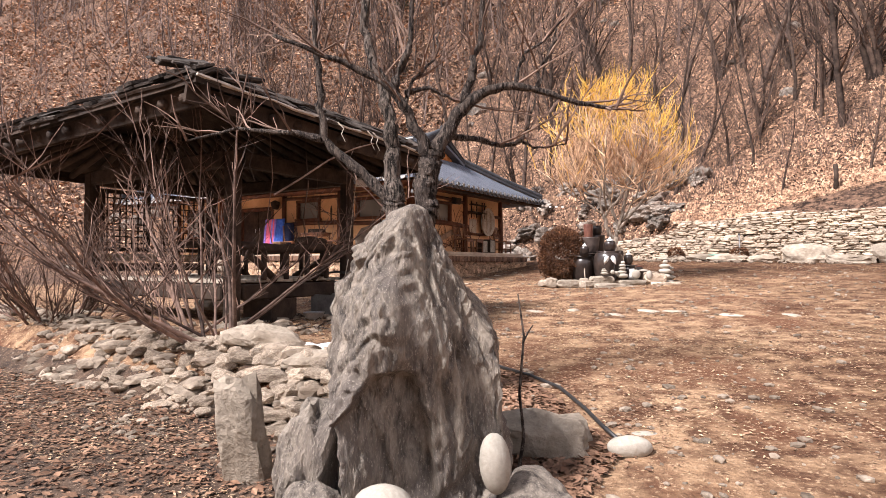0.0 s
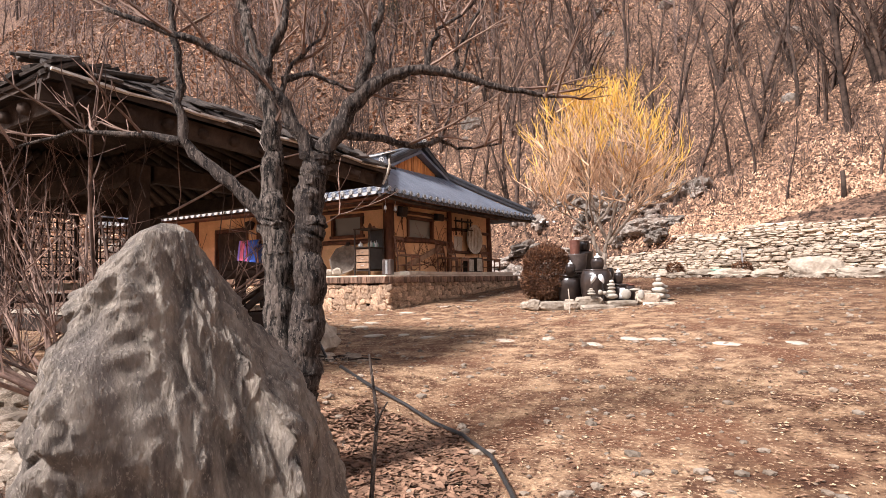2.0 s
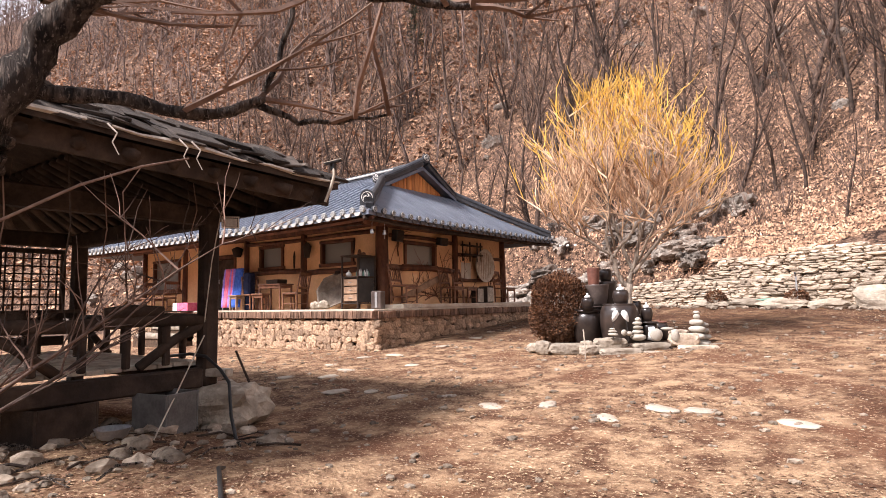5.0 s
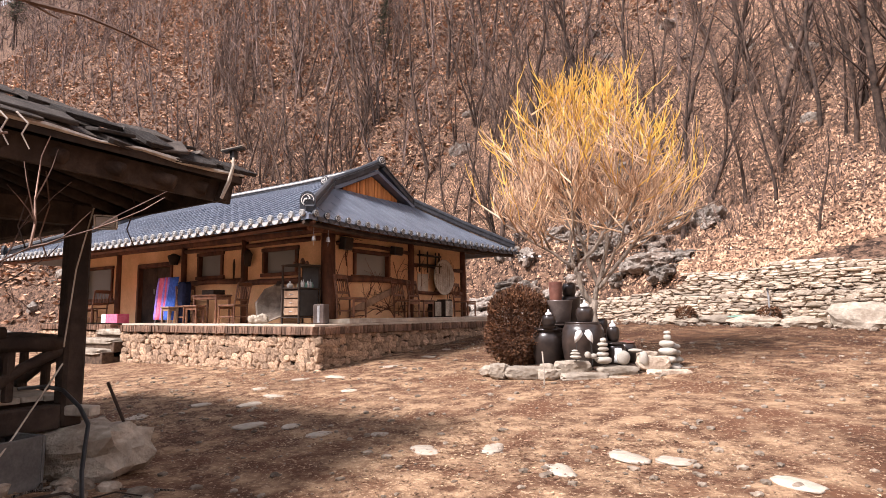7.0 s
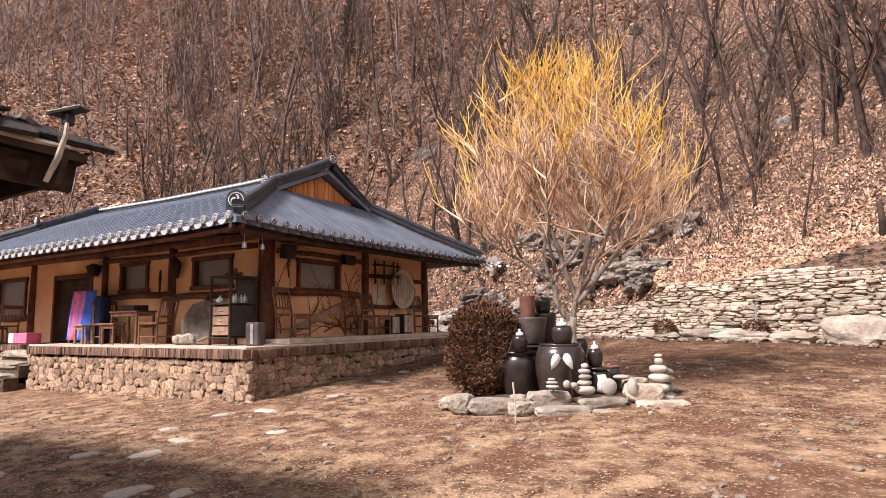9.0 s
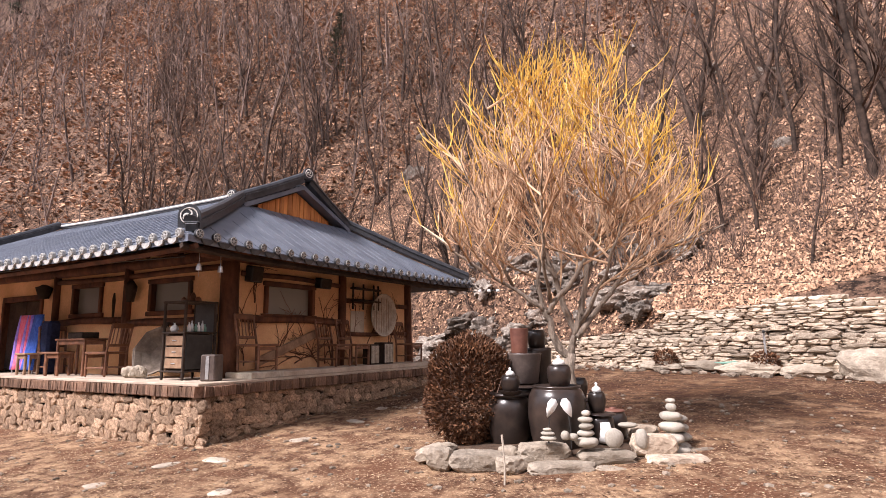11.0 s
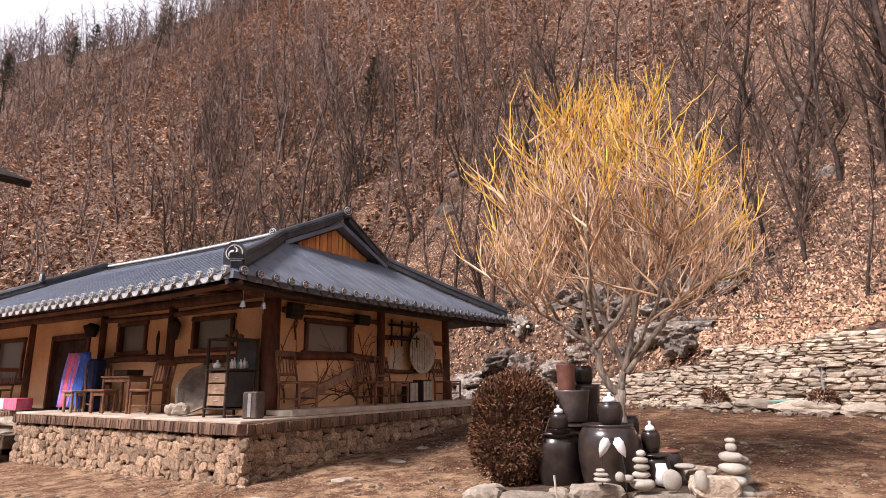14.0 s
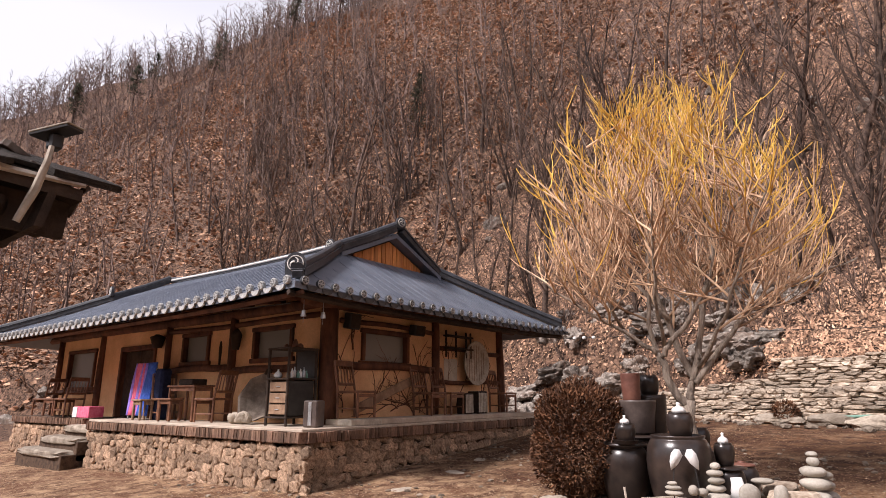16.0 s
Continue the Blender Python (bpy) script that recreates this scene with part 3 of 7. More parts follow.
for i in range(1, 30):
    y = EYF + 0.3 * i
    pts = []
    for s in (0, 0.25, 0.5, 0.75, 1.0):
        a, b = side_pt(s, 0).y, side_pt(s, 1).y
        if a <= y <= b:
            pts.append(side_pt(s, (y - a) / (b - a)) + Vector((0, 0, 0.008)))
    if len(pts) > 1:
        g.tube(pts, 0.0045, 5)
tagged(part("tile_rolls", g, "roof", slope_east, smooth=True), kind="stuff")

# round tile ends and drip tiles along the eaves
end_g = Geo().lathe((0, 0, 0), [(0.0, 0.0), (0.066, 0.0), (0.07, 0.012), (0.07, 0.05), (0.0, 0.05)], 14, close=False)
rim_g = Geo().lathe((0, 0, 0), [(0.049, 0.05), (0.052, 0.060), (0.062, 0.060), (0.065, 0.05)], 14, close=False)
rim_g.lathe((0, 0, 0), [(0.0, 0.064), (0.018, 0.06), (0.022, 0.05)], 10, close=False)
for k in range(6):
    w = k * math.pi / 3
    rim_g.box((0.036 * math.cos(w), 0.036 * math.sin(w), 0.055), (0.03, 0.014, 0.014), (0, 0, math.degrees(w)), 0.003)
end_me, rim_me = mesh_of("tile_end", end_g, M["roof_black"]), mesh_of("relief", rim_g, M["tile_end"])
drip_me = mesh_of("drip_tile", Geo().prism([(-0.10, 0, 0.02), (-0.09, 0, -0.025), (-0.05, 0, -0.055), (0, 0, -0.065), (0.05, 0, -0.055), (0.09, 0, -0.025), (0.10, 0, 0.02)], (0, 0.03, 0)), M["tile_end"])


# Paler tile end for the front eave, its sunlight put into the colour.
end_lit = mesh_of("tile_end", end_g, M["tile_end"])


# Black drip tile for the side eave, its shade put into the colour.
drip_shaded = mesh_of("drip_tile", Geo().prism([(-0.10, 0, 0.02), (-0.09, 0, -0.025), (-0.05, 0, -0.055), (0, 0, -0.065), (0.05, 0, -0.055), (0.09, 0, -0.025), (0.10, 0, 0.02)], (0, 0.03, 0)), M["roof_black"])


def eave_tiles(fn, length, rz, parent, end_mesh, drip_mesh):
    n = int(length / 0.3)
    for i in range(n):
        u = (i + 0.5) / n
        p = fn(0, u)
        a = new("tile_end", end_mesh)
        a.parent, a.matrix_local = parent, pose(p.x, p.y, p.z + 0.03, 90, 0, rz)
        r = new("relief", rim_me)
        r.parent, r.matrix_local = parent, pose(p.x, p.y, p.z + 0.03, 90, 0, rz)
        p = fn(0, min(1, (i + 1) / n))
        d = new("drip_tile", drip_mesh)
        d.parent, d.matrix_local = parent, pose(p.x, p.y, p.z - 0.045, 0, 0, rz) @ pose(0, -0.04, 0)


eave_tiles(lambda s, u: front_pt(s, u), EX - EW, 0, slope_front, end_lit, drip_me)
eave_tiles(lambda s, u: side_pt(s, u), EYB - EYF, 90, slope_east, end_me, drip_shaded)
# soffit edge boards
fascia = Geo()
for u in range(20):
    a, b = front_pt(0, u / 20), front_pt(0, (u + 1) / 20)
    fascia.tube([a + Vector((0, 0.14, -0.15)), b + Vector((0, 0.14, -0.15))], 0.05, 4)
part("fascia", fascia, "wood", roof)
fascia = Geo()
for u in range(20):
    a, b = side_pt(0, u / 20), side_pt(0, (u + 1) / 20)
    fascia.tube([a + Vector((-0.14, 0, -0.15)), b + Vector((-0.14, 0, -0.15))], 0.05, 4)
part("fascia", fascia, "dark_wood", roof)


def ridge_cover(pts, w, h, name, material="roof_black"):
    """A stacked ridge: two courses and a half-round cap."""
    r = part(name, Geo(), material, roof)
    g = Geo()
    for i in range(len(pts) - 1):
        a, b = Vector(pts[i]), Vector(pts[i + 1])
        d = b - a
        rz = math.degrees(math.atan2(d.y, d.x))
        ry = -math.degrees(math.atan2(d.z, math.hypot(d.x, d.y)))
        c = (a + b) / 2
        up = Vector((0, 0, 1))
        g.box(c + up * h * 0.3, (d.length + 0.02, w, h * 0.6), (0, ry, rz), 0.01)
        g.box(c + up * h * 0.66, (d.length + 0.02, w * 1.25, h * 0.1), (0, ry, rz), 0.008)
    g.tube([Vector(p) + Vector((0, 0, h * 0.78)) for p in pts], w * 0.5, 10)
    r.data = mesh_of(name, g, M[material])
    return r


ridge = ridge_cover([(GX + 0.2, RY, RZ + 0.10), (GX - 0.3, RY, RZ + 0.03), (GX - 1.2, RY, RZ - 0.02), (-14, RY, RZ - 0.06), (-17.5, RY, RZ - 0.06), (GXW + 0.6, RY, RZ - 0.02), (GXW - 0.2, RY, RZ + 0.06)], 0.16, 0.13, "ridge")
part("ridge_cap", Geo().tube([(GX - 1.0, RY - 0.09, RZ + 0.07), (-14, RY - 0.09, RZ + 0.03), (-17.5, RY - 0.09, RZ + 0.03), (GXW, RY - 0.09, RZ + 0.10)], 0.035, 8), "relief_white", ridge, "pale mortar line along the ridge", True)
hips = []
for east in (True, False):
    for sg in (-1, 1):
        gxx = GX if east else GXW
        foot = Vector((gxx, RY + sg * GY, GZ + 0.02))
        top = Vector((gxx + (0.12 if east else -0.12), RY + sg * 0.1, RZ + 0.02))
        low = front_pt(0.0, 0 if east else 1, sg) + Vector((-0.08 if east else 0.08, -sg * 0.1, 0.06))
        mid = foot.lerp(low, 0.5) + Vector((0, 0, -0.03))
        ridge_cover([top, foot.lerp(top, 0.5) + Vector((0, 0, -0.02)), foot + (foot - top) * 0.12], 0.17, 0.2, "gable_ridge")
        hips.append(ridge_cover([foot, mid, low], 0.17, 0.2, "hip_ridge"))


def face_tile(p, rz, parent, r=0.19):
    """Upright ridge-end tile with a white three-lobed swirl."""
    b = part("end_tile", Geo(), "roof_black", parent)
    poly = [(-r, 0, 0), (r, 0, 0), (r * 1.05, 0, r * 1.2)] + [(r * 1.02 * math.cos(a * math.pi / 8), 0, r * 1.3 + r * 1.02 * math.sin(a * math.pi / 8)) for a in range(1, 8)] + [(-r * 1.05, 0, r * 1.2)]
    b.data = mesh_of("end_tile", Geo().prism(poly, (0, 0.07, 0)), M["roof_black"])
    g = Geo()
    for k in range(3):
        w0 = k * 2 * math.pi / 3
        g.tube([(0.62 * r * (0.25 + 0.75 * j / 6) * math.cos(w0 + j * 0.28), -0.012, r * 1.15 + 0.62 * r * (0.25 + 0.75 * j / 6) * math.sin(w0 + j * 0.28)) for j in range(7)], [0.02 * r / 0.19 * (1.4 - j * 0.15) for j in range(7)], 5)
    g.tube([(0.78 * r * math.cos(j * math.pi / 10), -0.008, r * 1.15 + 0.78 * r * math.sin(j * math.pi / 10)) for j in range(21)], 0.009, 4)
    e = part("relief", g, "relief_white", b)
    b.matrix_local = pose(*p, 0, 0, rz)
    return b


pc = front_pt(0, 0)
face_tile((pc.x - 0.14, pc.y + 0.10, pc.z + 0.12), 40, hips[0], 0.15)
face_tile((GX - 0.02, RY - GY - 0.24, GZ + 0.02), 10, hips[0], 0.10)
face_tile((GX + 0.24, RY, RZ + 0.12), 75, ridge, 0.115)
pw = front_pt(0, 1)
face_tile((pw.x + 0.12, pw.y + 0.08, pw.z + 0.06), -40, hips[2], 0.155)
face_tile((GXW, RY - GY - 0.28, GZ + 0.08), -10, hips[2], 0.13)

# cedar boards of the gable
BH, BZ = 1.12, GZ + 0.10
slope_k = (RZ - GZ) / GY
gable = part("gable", Geo().prism([(GX - 0.16, RY - GY + 0.02, GZ - 0.1), (GX - 0.16, RY + GY - 0.02, GZ - 0.1), (GX - 0.16, RY, RZ - 0.04)], (-0.05, 0, 0)), "dark_wood", roof)
nb = 18
for i in range(nb):
    y0 = -BH + 2 * BH * i / nb
    y1 = y0 + 2 * BH / nb - 0.012
    def top_z(y):
        return BZ + slope_k * (BH - abs(y))
    g = Geo().prism([(0, y0, BZ - 0.12), (0, y1, BZ - 0.12), (0, y1, max(BZ, top_z(y1))), (0, y0, max(BZ, top_z(y0)))], (0.022, 0, 0))
    bd = part("board", g, "gable_wood", gable)
    bd.location = (GX - 0.155 + 0.006 * (i % 3), RY, 0)
part("gable", Geo().prism([(GXW + 0.16, RY - GY + 0.02, GZ - 0.1), (GXW + 0.16, RY + GY - 0.02, GZ - 0.1), (GXW + 0.16, RY, RZ - 0.06)], (0.05, 0, 0)), "gable_wood", roof)

# ---- platform ----
PX, PY, PXL, PYB = -9.52, 13.33, -16.95, 21.1
platform = thing("platform", Matrix(), "rubble stone platform of the house with a brick-on-edge rim", "platform", kind="structure")
part("core", Geo().box(((PX + PXL) / 2 - 0.06, (PY + PYB) / 2 + 0.06, 0.9), (PX - PXL - 0.14, PYB - PY - 0.14, 1.44)), "mortar", platform)
part("core", Geo().box((-20.5, 17.6, 0.9), (7.0, 7.0, 1.44)), "mortar", platform)
part("paving", Geo().box(((PX + PXL) / 2, (PY + WY) / 2 + 0.05, PZ - 0.02), (PX - PXL + 0.06, WY - PY + 0.16, 0.05)), "cement", platform)
part("paving", Geo().box(((PX + WX) / 2, 17.9, PZ - 0.021), (PX - WX + 0.06, 6.6, 0.05)), "cement", platform)


# ---- standing rock ----
def crest(z):
    """Where the sharp front crest of the standing rock runs at each height."""
    line = ((-0.6, -0.42), (0.62, -0.39), (0.87, -0.21), (1.1, -0.15), (1.3, -0.09), (1.53, -0.07), (1.72, 0.0))
    for (z0, x0), (z1, x1) in zip(line, line[1:]):
        if z <= z1:
            return x0 + (x1 - x0) * (z - z0) / (z1 - z0)
    return 0.0


def big_rock():
    """A loft of uneven sections: left and right reach, front and back reach at each height."""
    prof = [(-0.5, 0.36, 0.56, 0.42), (0.16, 0.36, 0.55, 0.42), (0.4, 0.39, 0.545, 0.42), (0.7, 0.43, 0.52, 0.40), (0.99, 0.45, 0.46, 0.36), (1.12, 0.46, 0.39, 0.32), (1.29, 0.43, 0.29, 0.27), (1.45, 0.33, 0.21, 0.21), (1.58, 0.22, 0.16, 0.15), (1.68, 0.10, 0.09, 0.09), (1.71, 0.03, 0.03, 0.03)]
    nl, na = 300, 320
    zs = [prof[0][0] + (prof[-1][0] - prof[0][0]) * i / (nl - 1) for i in range(nl)]
    g = Geo()
    for z in zs:
        k = max(j for j in range(len(prof)) if prof[j][0] <= z + 1e-6)
        k = min(k, len(prof) - 2)
        a, b = prof[k], prof[k + 1]
        t = (z - a[0]) / (b[0] - a[0])
        wl, wr, dp = (a[m] + (b[m] - a[m]) * t for m in (1, 2, 3))
        for j in range(na):
            w = 2 * math.pi * j / na
            c, s = math.cos(w), math.sin(w)
            e = 0.62
            cx = math.copysign(abs(c) ** e, c)
            sy = math.copysign(abs(s) ** (e + 0.25), s)
            # a crest down the front left, with an overhang below it
            back = 0.0
            if s < 0:
                xr = crest(z)
                c0 = max(-0.85, min(0.3, xr / wl))
                q = abs(cx - c0) / (1 - c0 if cx > c0 else 1 + c0)
                sy = -1.15 * max(0.0, 1 - q ** (1.15 if cx > c0 else 1.3))
                xx = cx * (wr if c > 0 else wl)
                lip = 0.88 + 1.15 * min(0.0, xx + 0.17) - 1.0 * max(0.0, xx + 0.02)
                rim = 0.07 + 0.16 * (0.85 - z) + 0.03 * noise.noise((0, z * 5, 3))
                back = 0.12 * smooth01(0.0, 0.05, lip + 0.03 * noise.noise((xx * 6, 0, 1)) - z) * smooth01(0.0, 0.05, rim - xx) * smooth01(0.05, 0.3, z)
            x = cx * (wr if c > 0 else wl)
            y = sy * (dp if s < 0 else dp * (1.15 + (2.0 if c > 0 else 1.25) * max(0.0, min(1.0, (1.55 - z) / 1.0))))
            p = Vector((x, y + back, z))
            n = Vector((c, s, 0))
            warp = Vector((x * 2.1, y * 2.1, z * 1.0))
            d = 0.045 * noise.noise(warp * 1.3 + Vector((4, 1, 7)))
            d += 0.040 * noise.noise(Vector((x * 7 + z * 2.4, y * 7, z * 3.0)))
            d += 0.026 * noise.noise(Vector((x * 26 + z * 7, y * 26, z * 4.2)))
            d += 0.011 * noise.noise(Vector((x * 70, y * 70, z * 14)))
            d -= 0.06 * abs(noise.noise(Vector((x * 3.0 + z * 1.8, y * 3.0, z * 0.7 + 9))))
            d -= 0.05 * abs(noise.noise(Vector((x * 6.0 + z * 4.0, y * 6.0, z * 2.0 + 2))))
            d -= 0.022 * abs(noise.noise(Vector((x * 15.0 - z * 6.0, y * 15.0, z * 6.0 + 5))))
            for fx_, fz_, dep, off in ((3.2, 1.0, 0.030, 11), (6.5, 2.2, 0.014, 23)):
                k = abs(noise.noise(Vector((x * fx_ + z * 1.1, y * fx_, z * fz_ + off))))
                d -= dep * max(0.0, 1 - k * 11)
            d += 0.008 * noise.noise(Vector((x * 34, y * 34, z * 14)))
            g.v.append(tuple(p + n * d * min(1.0, (1.75 - z) * 4)))
    for i in range(nl - 1):
        for j in range(na):
            j2 = (j + 1) % na
            g.f.append((i * na + j, i * na + j2, (i + 1) * na + j2, (i + 1) * na + j))
    g.f.append(tuple((nl - 1) * na + j for j in range(na)))
    return g


standing_rock = tagged(part("standing_rock", big_rock(), "rock", None, smooth=True), "tall rough grey-tan standing rock with a hollow face", "rock")
standing_rock.matrix_world = pose(-1.64, 2.52, 0.0, 0, 0, 33)

stone_meshes = {}


def stone_mesh(kind, k, material, sub=2, rough=0.25, blocky=0.4):
    key = (kind, k)
    if key not in stone_meshes:
        stone_meshes[key] = mesh_of(kind, Geo().stone((0, 0, 0), (1, 1, 1), k * 13 + len(kind), sub, rough, blocky=blocky), M[material], sub > 2)
    return stone_meshes[key]


def single_stone(name, x, y, z, s, rot, material, label, category="stone", group="", k=0, rough=0.25, blocky=0.3, smooth=True, sub=3):
    g = Geo().stone((0, 0, 0), s, k * 5 + 3, sub, rough, blocky=blocky)
    ob = tagged(part(name, g, material, None, smooth=smooth), label, category, group)
    ob.matrix_world = pose(x, y, z, *rot)
    return ob


# stones round the rock
single_stone("standing_slab", -2.86, 2.40, 0.30, (0.155, 0.09, 0.42), (6, -6, 25), "pale_stone", "upright tan stone slab beside the standing rock", "rock", k=2, rough=0.3, blocky=0.6, smooth=False)
single_stone("side_rock", -2.03, 2.16, 0.30, (0.17, 0.22, 0.40), (0, 10, 20), "rock", "rough tan rock leaning on the standing rock", "rock", k=4, rough=0.4, blocky=0.4, smooth=False, sub=4)
single_stone("low_rock", -1.77, 1.93, 0.12, (0.15, 0.15, 0.24), (0, 0, 50), "rock", "low brown rock at the foot of the standing rock", "rock", k=5, rough=0.35, smooth=False, sub=4)
single_stone("egg_stone", -1.15, 2.54, 0.42, (0.078, 0.07, 0.15), (0, -4, 33), "river_stone", "smooth grey egg-shaped river stone", k=6, rough=0.03, blocky=0)
single_stone("egg_stone", -1.40, 1.98, 0.34, (0.135, 0.11, 0.10), (0, 0, 33), "river_stone", "smooth pale rounded river stone", k=7, rough=0.03, blocky=0)
single_stone("foot_rock", -1.02, 2.72, 0.10, (0.24, 0.28, 0.20), (0, 14, 10), "rock", "rough rock at the foot of the standing rock", "rock", k=8, rough=0.4, smooth=False, sub=4)
single_stone("flat_rock", -1.40, 3.72, 0.15, (0.38, 0.25, 0.24), (0, 4, 20), "pale_stone", "broad flat-topped tan rock", "rock", k=9, rough=0.3, blocky=0.5, smooth=False)
single_stone("pale_pebble", -0.86, 4.3, 0.14, (0.17, 0.10, 0.06), (0, 0, 30), "river_stone", "flat pale river stone on the earth", k=10, rough=0.06, blocky=0)
single_stone("kerb_stone", -3.1, 5.9, 0.22, (0.34, 0.16, 0.10), (0, 0, 60), "pale_stone", "long tan kerb stone in the earth", k=11, rough=0.25, smooth=False)
single_stone("wall_cap_stone", -4.6, 4.0, 0.62, (0.42, 0.28, 0.12), (4, 6, 35), "pale_stone", "big pale flat stone on the garden wall", k=12, rough=0.3, blocky=0.5, smooth=False)
single_stone("wall_cap_stone", -3.55, 3.75, 0.52, (0.36, 0.16, 0.10), (0, -4, 20), "pale_stone", "long tan flat stone on the garden wall", k=13, rough=0.25, blocky=0.5, smooth=False)

# ---- garden dry-stone wall ----
garden_wall = thing("garden_wall", Matrix(), "tumbled dry-stone wall of tan field stones by the garden", "stone wall")
r2 = random.Random(11)
gw_stuff = Geo()
count = 0
for i in range(1000):
    u = r2.random()
    x = -3.0 - 11.5 * u ** 1.25
    yb = 3.05 + 0.06 * (-3.0 - x)
    v = r2.random()
    y = yb + 0.95 * v + r2.uniform(-0.1, 0.1)
    z = 0.0 + 0.53 * min(1.0, v * 1.5) + r2.uniform(-0.04, 0.05)
    s = r2.uniform(0.05, 0.125)
    sc = (s * r2.uniform(0.9, 1.6), s * r2.uniform(0.7, 1.2), s * r2.uniform(0.4, 0.75))
    rot = (r2.uniform(-18, 18), r2.uniform(-18, 18), r2.uniform(0, 180))
    if count < 295 and x > -6.4:
        ob = new("stone", stone_mesh("stone", i % 14, "stone", 2, 0.35, 0.5))
        ob.parent, ob.matrix_local = garden_wall, pose(x, y, z, *rot) @ Matrix.Diagonal((*sc, 1))
        count += 1
    else:
        gw_stuff.stone((x, y, z), sc, i, 2, 0.35, rot[2], 0.4)
tagged(part("small_stones", gw_stuff, "stone", garden_wall), kind="stuff")
part("core", Geo().prism([(-3.0, 3.3, -0.3), (-15.0, 4.0, -0.3), (-15.0, 4.9, -0.3), (-3.0, 4.3, -0.3)], (0, 0.25, 0.72)), "mortar", garden_wall)

# ---- dry-stone terrace wall under the hill ----
terrace = thing("terrace_wall", Matrix(), "pale tan dry-stone terrace wall of flat stones", "stone wall")
wd_dir = Vector((0.94, -0.34, 0))
wd_up = Vector((0.34, 0.94, 0))
t0 = Vector((-8.4, 23.95, 0)) + wd_up * 0.75
ang = math.degrees(math.atan2(-0.34, 0.94))
tw = Geo()
count = 0
pieces = []
zrow = 0.0
row = 0
while zrow < 1.72:
    h = r2.uniform(0.06, 0.12)
    s = r2.uniform(-0.2, 0.1)
    while s < 22:
        ln = r2.uniform(0.12, 0.46) * (1.25 if row % 3 == 0 else 1)
        top = 1.55 + 0.22 * noise.noise((s * 0.5, 0, 2))
        if zrow < top and (s > 3.4 or zrow < 0.75 + 0.1 * s):
            pieces.append((s + ln / 2, zrow + h / 2, ln, h * r2.uniform(0.85, 1.1), row))
        s += ln + 0.012
    zrow += h * 0.97
    row += 1
for s, zz, ln, h, rw in pieces:
    back = 0.16 * zz + (0.35 if zz > 0.82 else 0.0) + r2.uniform(-0.05, 0.05)
    p = t0 + wd_dir * s + wd_up * back
    base = yard_z(p.x, 22.3)
    sc = (ln * 0.60, 0.17, h * 0.68)
    if s < 13.5 and count < 300 and (zz > 0.3) and r2.random() < 0.75:
        ob = new("stone", stone_mesh("flat_stone", count % 16, "stone", 2, 0.2, 0.92))
        ob.parent, ob.matrix_local = terrace, pose(p.x, p.y, base + zz + r2.uniform(-0.015, 0.015), r2.uniform(-6, 6), r2.uniform(-6, 6), ang + r2.uniform(-8, 8)) @ Matrix.Diagonal((*sc, 1))
        count += 1
    else:
        tw.stone((p.x, p.y, base + zz), sc, int(s * 31 + rw * 7), 2, 0.2, radians(ang), 0.92)
tagged(part("stones", tw, "stone", terrace), kind="stuff")
q0, q1 = t0 + wd_dir * 3.9 + wd_up * 0.5, t0 + wd_dir * 22 + wd_up * 0.5
part("core", Geo().prism([(q0.x, q0.y, 0.8), (q1.x, q1.y, 0.8), (q1.x + 0.1, q1.y + 0.3, 0.8), (q0.x + 0.1, q0.y + 0.3, 0.8)], (0.05, 0.14, 2.0)), "mortar", terrace)

# boulders and slabs along its foot
for i, (s, b, sx, sy, sz) in enumerate(((1.0, 0.1, 0.55, 0.3, 0.14), (2.1, 0.3, 0.6, 0.3, 0.16), (3.2, 0.05, 0.75, 0.35, 0.17), (4.3, 0.15, 0.6, 0.3, 0.15), (5.55, 0.22, 0.72, 0.4, 0.36), (6.8, 0.0, 0.7, 0.35, 0.17), (8.1, 0.2, 0.8, 0.4, 0.40), (9.4, 0.1, 0.6, 0.3, 0.16), (10.7, 0.1, 0.5, 0.3, 0.25), (12.0, 0.1, 0.7, 0.3, 0.2))):
    p = t0 + wd_dir * (s + 2.97) - wd_up * (0.45 - b)
    single_stone("boulder", p.x, p.y, yard_z(p.x, p.y) + sz * 0.55, (sx, sy, sz), (0, 0, ang), "pale_stone", "pale weathered boulder at the foot of the terrace wall", "boulder", "boulders along the terrace wall", k=20 + i, rough=0.3, blocky=0.35, smooth=False)
small = Geo()
for i in range(160):
    s = r2.uniform(-0.5, 18)
    p = t0 + wd_dir * s - wd_up * r2.uniform(0.3, 1.0)
    k = r2.uniform(0.04, 0.12)
    small.stone((p.x, p.y, yard_z(p.x, p.y) + k * 0.3), (k * 1.4, k, k * 0.6), i, 1, 0.3, r2.random() * 3)
tagged(part("rubble", small, "stone", None), "loose rubble at the foot of the terrace wall", "rubble", kind="stuff")

